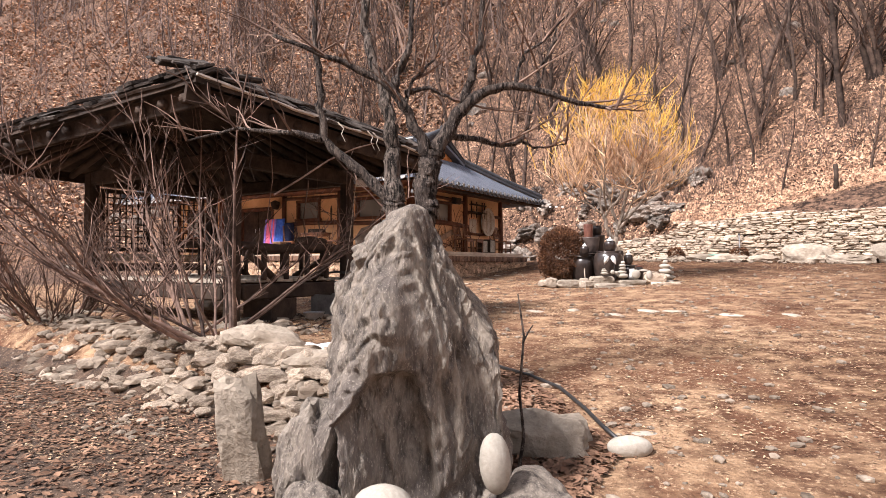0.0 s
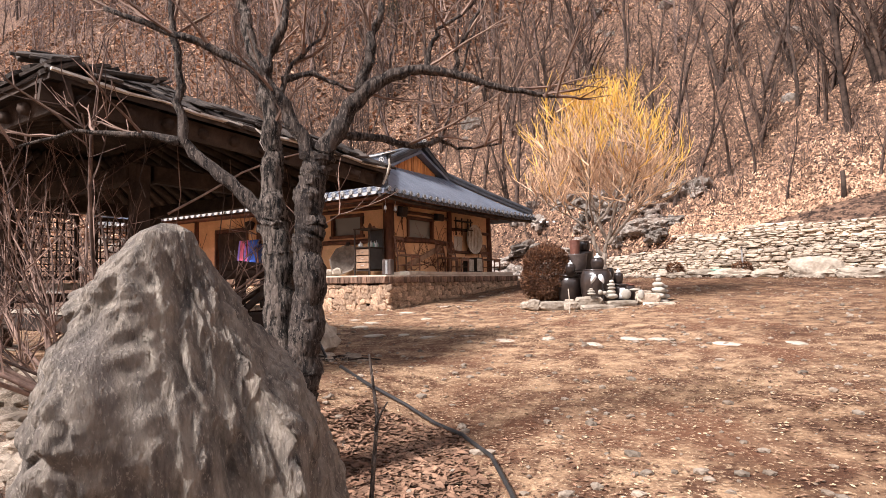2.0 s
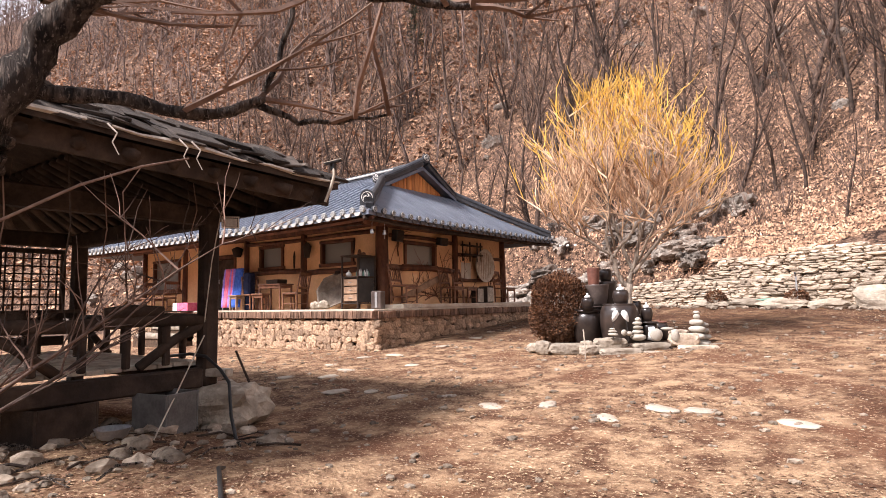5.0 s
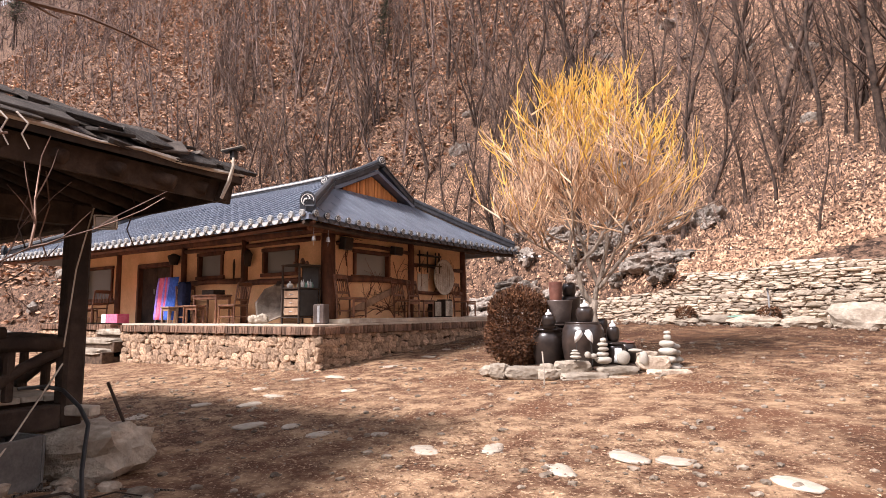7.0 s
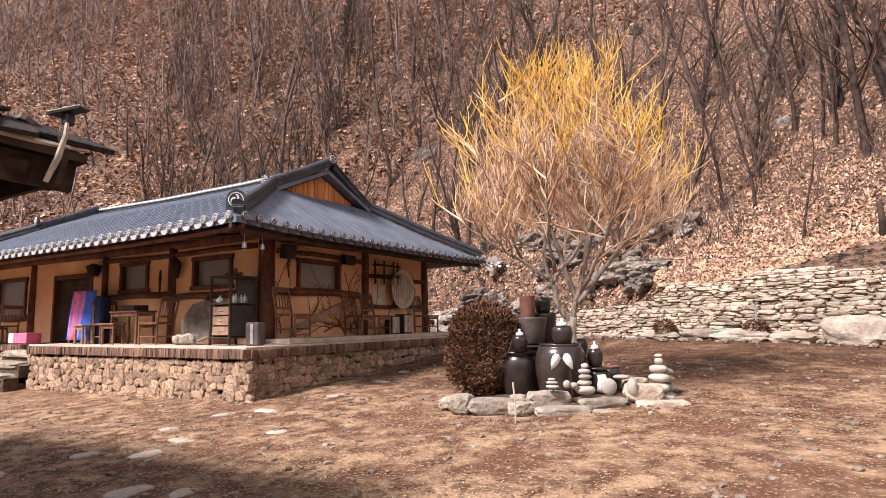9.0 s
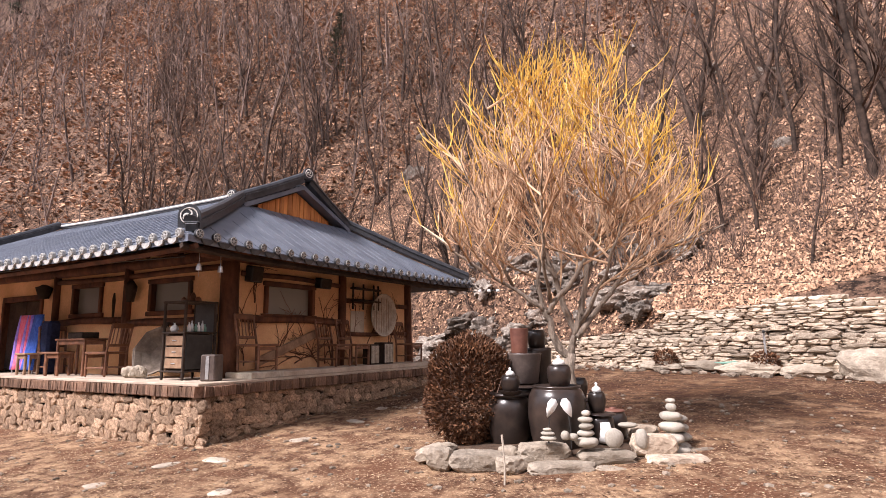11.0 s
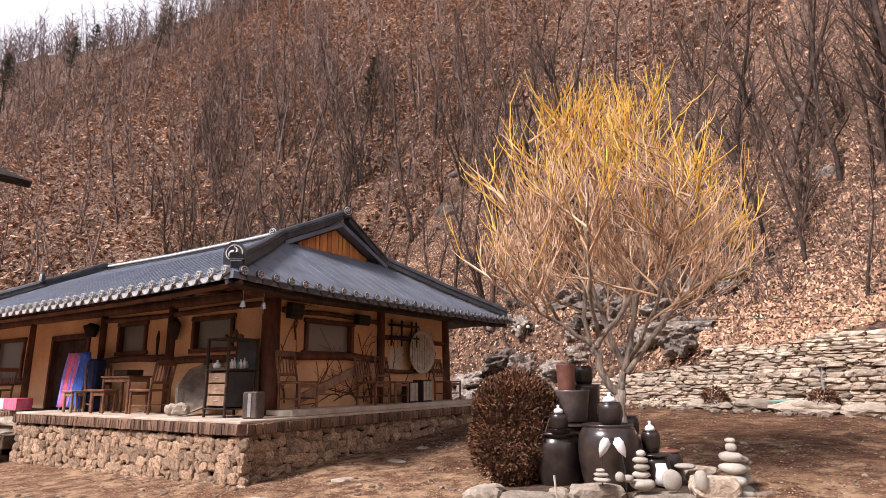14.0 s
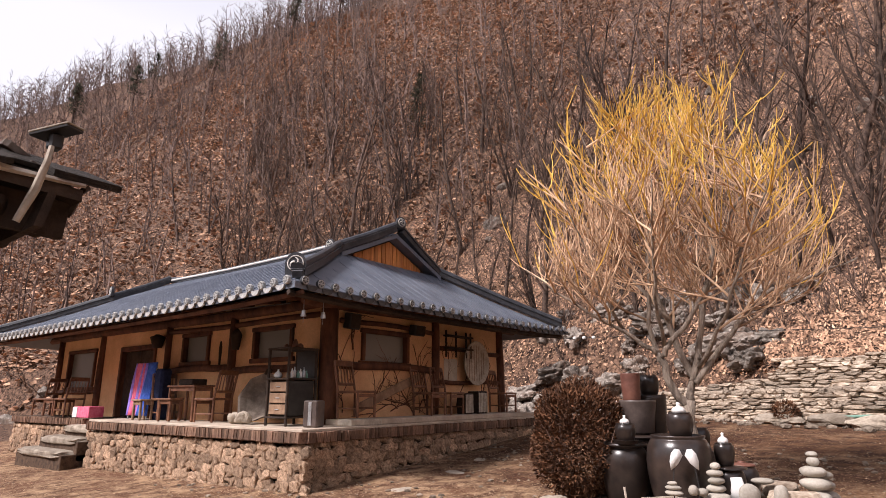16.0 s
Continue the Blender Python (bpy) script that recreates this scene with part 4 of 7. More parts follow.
# dark outcrop of rock behind the house and the jars
for i in range(80):
    x = r2.uniform(-26, -4.6) if i < 45 else r2.uniform(-13, -4.2)
    d = r2.uniform(0.6, 4.2)
    y = 24.3 + d - 0.3
    s = r2.uniform(0.22, 0.6)
    single_stone("outcrop", x, y, ground_z(x, y) - 0.02 * s, (s * 1.2, s * 0.8, s * r2.uniform(0.5, 1.0)), (r2.uniform(-20, 20), r2.uniform(-20, 20), r2.uniform(0, 180)), "cliff", "dark grey jagged rock outcrop in the bank", "rock", "outcrops in the bank", k=40 + i, rough=0.75, blocky=0.4, smooth=False, sub=4)
for i in range(24):
    x = r2.uniform(-22, 12)
    y = r2.uniform(30, 46)
    s = r2.uniform(0.2, 0.65)
    single_stone("outcrop", x, y, ground_z(x, y) - 0.1 * s, (s * 1.3, s * 0.8, s * 0.8), (r2.uniform(-20, 20), r2.uniform(-20, 20), r2.uniform(0, 180)), "cliff", "grey jagged rock on the leafy slope", "rock", "rocks on the slope", k=90 + i, rough=0.5, blocky=0.5, smooth=False)


# broken rocks on the bank beyond the pavilion
rb = random.Random(77)
for i in range(90):
    x, y = rb.uniform(-44, -19), rb.uniform(19, 30)
    if toe(x, y) < 0.6:
        continue
    s = rb.uniform(0.25, 0.85)
    single_stone("bank_rock", x, y, ground_z(x, y) + s * 0.05, (s, s * rb.uniform(0.5, 0.9), s * rb.uniform(0.35, 0.7)), (rb.uniform(-20, 20), rb.uniform(-20, 20), rb.uniform(0, 180)), "cliff", "grey broken rock lying on the leafy bank", "rock", "rocks on the bank", k=300 + i % 12, rough=0.4, blocky=0.4, smooth=False, sub=2)


# ---- bare trees on the hill ----
def limb_path(r, p, d, length, n, bend, up):
    pts, d = [Vector(p)], Vector(d).normalized()
    for i in range(n):
        d = (d + Vector((r.uniform(-bend, bend), r.uniform(-bend, bend), r.uniform(-bend, bend) * 0.6 + up))).normalized()
        pts.append(pts[-1] + d * length / n)
    return pts


def bare_tree(seed, height, lean, r0, stems=1, spread=0.55):
    """Trunk geometry and twig geometry of a leafless tree."""
    r = random.Random(seed)
    trunk, twigs = Geo(), Geo()
    for s in range(stems):
        d0 = Vector((lean * r.uniform(-1, 1) + (s - stems / 2 + 0.5) * 0.25, lean * r.uniform(-1, 1), 1))
        main = limb_path(r, (0.12 * s, 0, -0.3), d0, height * r.uniform(0.85, 1.1), 9, 0.13, 0.06)
        trunk.tube(main, [r0 * (1 - 0.085 * i) for i in range(10)], 6, False)
        for i in range(2, 10):
            for b in range(3):
                a = r.uniform(0, 6.283)
                dr = Vector((math.cos(a) * spread, math.sin(a) * spread, r.uniform(0.35, 0.9)))
                ln = height * r.uniform(0.16, 0.34) * (1.1 - 0.05 * i)
                p0 = main[i].lerp(main[i - 1], r.random())
                br = limb_path(r, p0, dr, ln, 4, 0.22, 0.06)
                rb = r0 * (0.42 - 0.03 * i)
                twigs.tube(br, [max(0.008, rb * (1 - 0.2 * j)) for j in range(5)], 3, False)
                for k in range(4):
                    q = br[1 + k % 4]
                    dd = (br[-1] - br[0]).normalized() + Vector((r.uniform(-0.8, 0.8), r.uniform(-0.8, 0.8), r.uniform(-0.1, 0.7)))
                    tw = limb_path(r, q, dd, ln * r.uniform(0.3, 0.6), 2, 0.2, 0.08)
                    twigs.tube(tw, [0.011, 0.008, 0.005], 3, False)
    return trunk, twigs


protos = []
for k in range(9):
    tr, tg = bare_tree(100 + k, 5.5 + 0.6 * k, 0.13, 0.085 + 0.014 * (k % 4), 1 + (k % 3 == 0))
    protos.append((mesh_of("trunk", tr, M["hill_bark"], True), mesh_of("twigs", tg, M["hill_twig"])))
r3 = random.Random(5)


def plant(x, y, k, sc, label="bare leafless tree on the leafy hillside"):
    t = thing("hill_tree", pose(x, y, ground_z(x, y), r3.uniform(-4, 4), r3.uniform(-4, 4), r3.uniform(0, 360)) @ Matrix.Diagonal((sc, sc, sc, 1)), label, "tree", "bare trees on the hillside")
    for nm, me in zip(("trunk", "crown"), protos[k]):
        ob = new(nm, me)
        ob.parent = t
    return t


for i in range(180):
    a = r3.random()
    y = 26.5 + 30 * a ** 1.2
    x = -4 - (y - 10) * 0.62 + r3.uniform(-0.95, 0.85) * (8 + (y - 10) * 0.85)
    if toe(x, y) < 2.5:
        continue
    plant(x, y, r3.randrange(9), r3.uniform(0.55, 1.15))
far_wood = Geo()
for k in range(1300):
    y = 36 + 95 * r3.random() ** 1.1
    x = -8 - (y - 10) * 0.75 + r3.uniform(-1.0, 0.8) * (12 + (y - 10) * 1.05)
    if k > 480:
        x, y = -24 - 130 * r3.random() ** 0.8, 18 + 75 * r3.random()
        if k > 1000:
            while not 62 < toe(x, y) < 122 or x > -45:
                x, y = -45 - 120 * r3.random(), 20 + 90 * r3.random()
    if toe(x, y) < (12 if k <= 480 else 1.5):
        continue
    z = ground_z(x, y) - 0.2
    h = r3.uniform(4.5, 9.0)
    d = Vector((r3.uniform(-0.2, 0.2), r3.uniform(-0.2, 0.2), 1))
    main = limb_path(r3, (x, y, z), d, h, 5, 0.09, 0.05)
    r0 = r3.uniform(0.05, 0.13)
    far_wood.tube(main, [r0 * (1 - 0.16 * i) for i in range(6)], 4, False)
    for b in range(11):
        i = 1 + b % 5
        a = r3.uniform(0, 6.283)
        dd = Vector((math.cos(a) * 0.6, math.sin(a) * 0.6, r3.uniform(0.3, 1.0)))
        br = limb_path(r3, main[i], dd, h * r3.uniform(0.15, 0.34), 2, 0.2, 0.05)
        far_wood.tube(br, [r0 * 0.32, r0 * 0.22, 0.012], 3, False)
        for q in range(1):
            far_wood.tube(limb_path(r3, br[1], dd + Vector((r3.uniform(-0.7, 0.7), r3.uniform(-0.7, 0.7), 0.2)), h * 0.14, 1, 0.2, 0), [0.016, 0.010], 3, False)
for k in range(330):
    a, dist = radians(r3.uniform(40, 80)), 55 + 150 * r3.random()
    x, y = -2 - math.sin(a) * dist, 7 + math.cos(a) * dist
    if toe(x, y) < 3:
        continue
    h, r0 = r3.uniform(4.5, 9.0), r3.uniform(0.06, 0.14)
    main = limb_path(r3, (x, y, ground_z(x, y) - 0.3), (r3.uniform(-0.2, 0.2), r3.uniform(-0.2, 0.2), 1), h, 5, 0.09, 0.05)
    far_wood.tube(main, [r0 * (1 - 0.15 * i) for i in range(6)], 4, False)
    for b in range(12):
        w = r3.uniform(0, 6.283)
        dd = Vector((math.cos(w) * 0.6, math.sin(w) * 0.6, r3.uniform(0.3, 1.0)))
        far_wood.tube(limb_path(r3, main[1 + b % 5], dd, h * r3.uniform(0.15, 0.34), 2, 0.2, 0.05), [r0 * 0.4, r0 * 0.28, 0.018], 3, False)
# tall trees along the skyline
for k in range(430):
    while True:
        x, y = r3.uniform(-205, -70), r3.uniform(30, 130)
        if (64 if k < 190 else 36) < toe(x, y) < 86:
            break
    h, r0 = r3.uniform(7, 13), r3.uniform(0.09, 0.18)
    main = limb_path(r3, (x, y, ground_z(x, y) - 0.3), (r3.uniform(-0.15, 0.15), r3.uniform(-0.15, 0.15), 1), h, 7, 0.10, 0.05)
    far_wood.tube(main, [r0 * (1 - 0.12 * i) for i in range(8)], 4, False)
    for b in range(20):
        w = r3.uniform(0, 6.283)
        dd = Vector((math.cos(w) * 0.6, math.sin(w) * 0.6, r3.uniform(0.2, 0.9)))
        br = limb_path(r3, main[1 + b % 7], dd, h * r3.uniform(0.12, 0.28), 3, 0.22, 0.05)
        far_wood.tube(br, [r0 * 0.42, r0 * 0.34, 0.035, 0.02], 3, False)
        far_wood.tube(limb_path(r3, br[1], dd + Vector((r3.uniform(-0.7, 0.7), r3.uniform(-0.7, 0.7), 0.2)), h * 0.1, 2, 0.2, 0), [0.04, 0.03, 0.02], 3, False)
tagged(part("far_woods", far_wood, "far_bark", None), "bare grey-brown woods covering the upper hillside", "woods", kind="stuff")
# slender saplings in front of the slope
for x, y, k, s in ((-6.3, 26.2, 0, 0.55), (-1.0, 24.6, 1, 0.45), (1.6, 24.4, 2, 0.5), (3.4, 25.8, 3, 0.7), (-2.2, 27.5, 4, 0.75), (0.2, 29.0, 5, 0.9), (4.2, 28.2, 8, 1.0), (6.0, 29.5, 7, 1.0), (-9, 27, 2, 0.7), (-13, 27.5, 6, 0.8), (-17, 27.0, 4, 0.8), (-21.5, 26.8, 1, 0.8), (-25, 26.5, 3, 0.8), (2.4, 31, 6, 1.05), (-0.8, 32, 8, 1.1)):
    plant(x, y, k, s)

# stouter trees standing out on the slope
for x, y, k, s in ((-4.5, 35.9, 3, 1.25), (-3.4, 36.1, 7, 1.2), (0.7, 32.0, 7, 1.1), (-23.5, 42.7, 8, 1.15), (-20.4, 41.1, 7, 1.1), (-26.6, 44.3, 3, 1.25), (-9.9, 36.8, 8, 1.35), (-11.6, 37.4, 6, 1.3), (-26.1, 40.0, 2, 1.1), (-30.6, 39.9, 3, 1.1), (-33.9, 41.1, 7, 1.2), (-44.5, 43.0, 8, 1.3), (-2.1, 30.0, 1, 1.0), (-15.5, 38.0, 3, 1.25)):
    plant(x, y, k, s, "stout dark bare tree on the leafy hillside")

# twiggy undergrowth
und = Geo()
for i in range(3600):
    y = 25.5 + 42 * r3.random() ** 1.4
    x = -4 - (y - 10) * 0.6 + r3.uniform(-1, 1) * (11 + (y - 10) * 0.7)
    if toe(x, y) < 1.6:
        continue
    z = ground_z(x, y)
    for j in range(3):
        h = r3.uniform(0.4, 2.0)
        d = Vector((r3.uniform(-0.6, 0.6), r3.uniform(-0.6, 0.6), 1))
        und.tube(limb_path(r3, (x, y, z - 0.05), d, h, 3, 0.25, 0), [0.013, 0.01, 0.008, 0.005], 3, False)
for i in range(2300):
    x, y = -20 - 100 * r3.random() ** 0.9, 18 + 65 * r3.random()
    if i % 3 == 0:
        y = 45 + 55 * r3.random()
        x = -10 - (y - 10) * 0.75 + r3.uniform(-1, 0.8) * (12 + (y - 10) * 0.9)
    if toe(x, y) < 1.6:
        continue
    z = ground_z(x, y)
    for j in range(3):
        d = Vector((r3.uniform(-0.7, 0.7), r3.uniform(-0.7, 0.7), 1))
        und.tube(limb_path(r3, (x, y, z - 0.05), d, r3.uniform(0.8, 2.8), 2, 0.3, 0), [0.03, 0.022, 0.012], 3, False)
tagged(part("undergrowth", und, "hill_twig", None), "thin leafless undergrowth on the hillside", "undergrowth", kind="stuff")

# fallen leaves
lv = Geo()
for i in range(270000):
    y = 23.5 + 56 * r3.random() ** 1.7
    x = -4 - (y - 10) * 0.62 + r3.uniform(-1, 1) * (12 + (y - 10) * 0.7)
    d = toe(x, y)
    if d < 1.3:
        continue
    z = ground_z(x, y) + r3.uniform(0.0, 0.09)
    s = r3.uniform(0.022, 0.060) * (1 + 0.030 * (y - 23))
    a = r3.uniform(0, 6.283)
    tx, ty = r3.uniform(-0.9, 0.5), r3.uniform(-0.7, 0.7)
    ca, sa = math.cos(a), math.sin(a)
    k = len(lv.v)
    for u, v, w in ((-1, 0, 0), (0, -0.55, -0.25), (1.1, 0, 0.1), (0, 0.55, -0.25)):
        px, py = (u * ca - v * sa) * s, (u * sa + v * ca) * s
        lv.v.append((x + px, y + py, z + w * s - tx * py * 0.9 + ty * px * 0.5 + 0.8 * py * (d > 1.5)))
    lv.f += [(k, k + 1, k + 2), (k, k + 2, k + 3)]
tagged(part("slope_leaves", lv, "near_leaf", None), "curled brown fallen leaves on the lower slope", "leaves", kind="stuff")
lv = Geo()
for i in range(120000):
    x, y = -22 - 100 * r3.random() ** 0.9, 18 + 62 * r3.random()
    if i % 3 == 0:
        y = 45 + 60 * r3.random()
        x = -10 - (y - 10) * 0.75 + r3.uniform(-1, 0.8) * (12 + (y - 10) * 0.9)
    if toe(x, y) < 1.3:
        continue
    z = ground_z(x, y) + r3.uniform(0.0, 0.25)
    s = r3.uniform(0.10, 0.34)
    a = r3.uniform(0, 6.283)
    ca, sa = math.cos(a) * s, math.sin(a) * s
    k = len(lv.v)
    lv.v += [(x - ca, y - sa, z), (x + sa * 0.4, y - ca * 0.4, z - 0.3 * s), (x + ca, y + sa, z + r3.uniform(-0.2, 0.5) * s), (x - sa * 0.4, y + ca * 0.4, z + r3.uniform(0, 0.8) * s)]
    lv.f += [(k, k + 1, k + 2), (k, k + 2, k + 3)]
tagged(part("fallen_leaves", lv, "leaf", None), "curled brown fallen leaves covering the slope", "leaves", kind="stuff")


# pines on the skyline
def pine(seed):
    r = random.Random(seed)
    tr, nd = Geo(), Geo()
    main = limb_path(r, (0, 0, -0.3), (0.05, 0, 1), 9, 8, 0.06, 0.05)
    tr.tube(main, [0.17 * (1 - 0.1 * i) for i in range(9)], 6)
    for i in range(70):
        h = r.uniform(0.4, 1.0)
        p = main[0].lerp(main[-1], h)
        a = r.uniform(0, 6.283)
        ln = (1.15 - h) * 2.6 * r.uniform(0.6, 1.1)
        tip = p + Vector((math.cos(a) * ln, math.sin(a) * ln, r.uniform(-0.1, 0.5)))
        tr.tube([p, p.lerp(tip, 0.5), tip], [0.04, 0.025, 0.01], 3, False)
        for j in range(34):
            q = p.lerp(tip, r.uniform(0.35, 1.05)) + Vector((r.gauss(0, 0.16), r.gauss(0, 0.16), r.gauss(0, 0.09)))
            e = Vector((r.uniform(-1, 1), r.uniform(-1, 1), r.uniform(-0.2, 1))).normalized() * 0.22
            f = e.cross(Vector((0.3, 0.5, 0.8))).normalized() * 0.03
            k = len(nd.v)
            nd.v += [tuple(q - f), tuple(q + f), tuple(q + e)]
            nd.f.append((k, k + 1, k + 2))
    return mesh_of("trunk", tr, M["hill_bark"]), mesh_of("needles", nd, M["pine"])


pines = [pine(3), pine(4)]
for x, y, s in ((-112, 52, 1.3), (-98, 60, 1.2), (-126, 47, 1.3), (-88, 70, 1.3), (-105, 66, 1.1), (-118, 58, 1.2), (-80, 75, 1.3), (-135, 50, 1.3), (-33, 44, 0.7), (-36, 47, 0.7)):
    t = thing("pine_tree", pose(x, y, ground_z(x, y), 0, 0, x) @ Matrix.Diagonal((s, s, s, 1)), "dark green pine on the hill's skyline", "tree", "pines on the hill")
    for nm, me in zip(("trunk", "crown"), pines[int(x) % 2]):
        ob = new(nm, me)
        ob.parent = t


# ---- golden willow on the stone island ----
willow = thing("golden_willow", pose(-4.12, 15.1, 0.98), "leafless willow with bright golden upper twigs among jars", "tree")


def build_willow():
    r = random.Random(21)
    bark, tan, gold, boughs = Geo(), Geo(), Geo(), []
    R, F = Vector((0.83, 0.56, 0)), Vector((-0.56, 0.83, 0))
    def P(u, f, z):
        return R * u + F * f + Vector((0, 0, z))
    def shell_at(p):
        """0 at the heart of the crown, 1 at its outline."""
        u, f, z = p.dot(R) + 0.12, p.dot(F), p.z - 2.75
        return math.sqrt((u / 2.15) ** 2 + (f / 1.9) ** 2 + (z / (2.95 if z > 0 else 1.5)) ** 2)
    def grow(p, d, ln, rad, level):
        n = 5
        pts = limb_path(r, p, d, ln, n, (0.2, 0.17, 0.10)[level - 1], (0.03, 0.07, 0.17)[level - 1])
        tip = pts[-1]
        e = shell_at(tip)
        if e > 0.98 + 0.34 * noise.noise(tip * 1.5 + Vector((3, 0, 1))):
            return
        rr = [max(0.0042, rad * (1 - 0.7 * i / n)) for i in range(n + 1)]
        golden = tip.z > 2.9 and (e + 0.17 * (tip.z - 4.4) + r.uniform(-0.22, 0.22)) > (0.70 if level == 3 else 0.85)
        (gold if golden and level > 1 else tan).tube(pts, rr, 5 if level == 1 else 4, False)
        if level == 3:
            return
        for k in range((6, 4)[level - 1]):
            i = 1 + (k * (n - 1)) // (6, 4)[level - 1]
            q = pts[i].lerp(pts[min(i + 1, n)], r.random())
            w = (1.0, 0.7)[level - 1]
            dd = (pts[-1] - pts[0]).normalized() * 0.8 + Vector((r.uniform(-w, w), r.uniform(-w, w), r.uniform(-0.2, 0.6)))
            grow(q, dd, (r.uniform(0.4, 0.85), r.uniform(0.22, 0.55))[level - 1], (0.0105, 0.0078)[level - 1], level + 1)
    bark.tube([P(0.02, 0, -0.15), P(-0.06, 0, 0.25), P(-0.16, 0, 0.6), P(-0.2, 0, 0.85), P(-0.16, 0, 1.1)], [0.095, 0.082, 0.076, 0.074, 0.07], 14, furrow=0.08)
    limbs = [(0.055, 0, 0.02, ((-0.17, 1.03), (-0.33, 1.18), (-0.41, 1.5), (-0.47, 1.68)), 0),
             (0.034, 0.02, 0.1, ((-0.47, 1.64), (-0.74, 1.88), (-1.22, 2.14), (-1.71, 2.51), (-2.1, 2.8)), 9),
             (0.036, 0.02, 0.3, ((-0.47, 1.64), (-0.55, 1.88), (-0.5, 2.44), (-0.41, 3.14), (-0.45, 3.75), (-0.61, 4.4)), 11),
             (0.040, 0.0, -0.3, ((-0.46, 1.64), (-0.39, 1.74), (-0.05, 2.15), (0.22, 2.66), (0.29, 3.37), (0.2, 4.0), (0.3, 4.7)), 12),
             (0.050, 0.0, 0.5, ((-0.15, 1.05), (-0.07, 1.39), (-0.24, 1.93), (-0.38, 2.5), (-0.46, 2.9), (-0.33, 3.44), (-0.04, 4.05), (0.1, 4.8)), 12),
             (0.044, 0.05, 0.1, ((-0.08, 1.33), (0.05, 1.76), (0.13, 2.32), (0.27, 2.6), (0.57, 2.77), (1.21, 3.0), (1.85, 3.35)), 12),
             (0.040, 0.0, -0.3, ((-0.06, 1.30), (0.29, 1.76), (0.58, 2.15), (0.92, 2.42), (1.48, 2.6), (1.94, 2.8)), 11),
             (0.026, -0.12, -0.3, ((0.24, 2.85), (0.46, 3.3), (0.73, 3.72), (0.91, 4.22), (1.2, 4.6)), 10),
             (0.024, 0.25, 0.0, ((-0.44, 3.3), (-0.93, 3.94), (-1.3, 4.75)), 10),
             (0.024, 0.15, 0.4, ((-0.41, 3.1), (-0.23, 3.93), (-0.18, 4.95)), 10),
             (0.028, 0.0, -1.4, ((-0.40, 1.74), (-0.6, 2.3), (-0.7, 2.9), (-0.8, 3.5)), 9),
             (0.030, 0.0, -1.5, ((0.0, 1.5), (0.2, 2.1), (0.3, 2.8), (0.5, 3.6)), 10),
             (0.028, 0.0, 1.4, ((0.02, 1.6), (0.3, 2.3), (0.6, 3.1), (0.9, 3.8)), 9),
             (0.028, 0.0, 1.4, ((-0.3, 2.1), (-0.6, 2.7), (-0.9, 3.3), (-1.2, 3.9)), 9),
             (0.024, 0.05, -0.7, ((-0.9, 2.0), (-1.2, 2.5), (-1.4, 3.0), (-1.7, 3.6)), 9),
             (0.024, 0.05, 0.5, ((0.6, 2.78), (0.9, 3.3), (1.2, 3.8), (1.5, 4.2)), 9)]
    for rad, f0, f1, line, kids in limbs:
        m = len(line) - 1
        pts = []
        for i in range(m):
            for k in range(3):
                t = (i + k / 3) / m
                a, b = line[i], line[i + 1]
                j = 0.025 if 0 < i + k < 3 * m else 0
                pts.append(P(a[0] + (b[0] - a[0]) * k / 3 + r.uniform(-j, j), f0 + (f1 - f0) * t, a[1] + (b[1] - a[1]) * k / 3 + r.uniform(-j, j)))
        pts.append(P(line[-1][0], f1, line[-1][1]))
        n = len(pts) - 1
        g = Geo()
        g.tube(pts, [rad * (1 - (0.22 if not kids else 0.75) * i / n) for i in range(n + 1)], 9)
        boughs.append(("limb", g))
        for k in range(kids):
            t = 0.28 + 0.72 * (k + r.random() * 0.7) / kids
            i = min(n - 1, int(t * n))
            q = pts[i].lerp(pts[i + 1], r.random())
            d = (pts[i + 1] - pts[i]).normalized() * 0.7 + Vector((r.uniform(-1.1, 1.1), r.uniform(-1.1, 1.1), r.uniform(-0.3, 0.4)))
            grow(q, d, r.uniform(0.6, 1.25), 0.017, 1)
    return bark, tan, gold, boughs


wb, wt, wg, bo = build_willow()
for nm, g in bo:
    part(nm, g, "willow_bark", willow, smooth=True)
part("trunk", wb, "willow_bark", willow, "tan furrowed forked trunk", True)
tagged(part("branches", wt, "tan", willow, "pale tan fine branches"), kind="stuff")
tagged(part("twigs", wg, "gold", willow, "golden yellow upright twigs"), kind="stuff")


# ---- leafy bush beside the jars ----
def leaf_ball(seed, n, sx, sy, sz, size):
    r = random.Random(seed)
    g = Geo()
    for i in range(n):
        d = Vector((r.gauss(0, 1), r.gauss(0, 1), r.gauss(0, 1))).normalized()
        k = r.uniform(0.55, 1.0) ** 0.5 * (1 + 0.16 * noise.noise(d * 2.2 + Vector((seed, 0, 0))))
        c = Vector((d.x * sx * k, d.y * sy * k, d.z * sz * k + sz))
        a = (d + Vector((r.uniform(-1, 1), r.uniform(-1, 1), r.uniform(-0.3, 1)))).normalized() * size * r.uniform(0.7, 1.4)
        b = a.cross(Vector((r.uniform(-1, 1), r.uniform(-1, 1), r.uniform(-1, 1)))).normalized() * size * 0.35
        j = len(g.v)
        g.v += [tuple(c - a), tuple(c - b), tuple(c + a), tuple(c + b)]
        g.f += [(j, j + 1, j + 2), (j, j + 2, j + 3)]
    return g


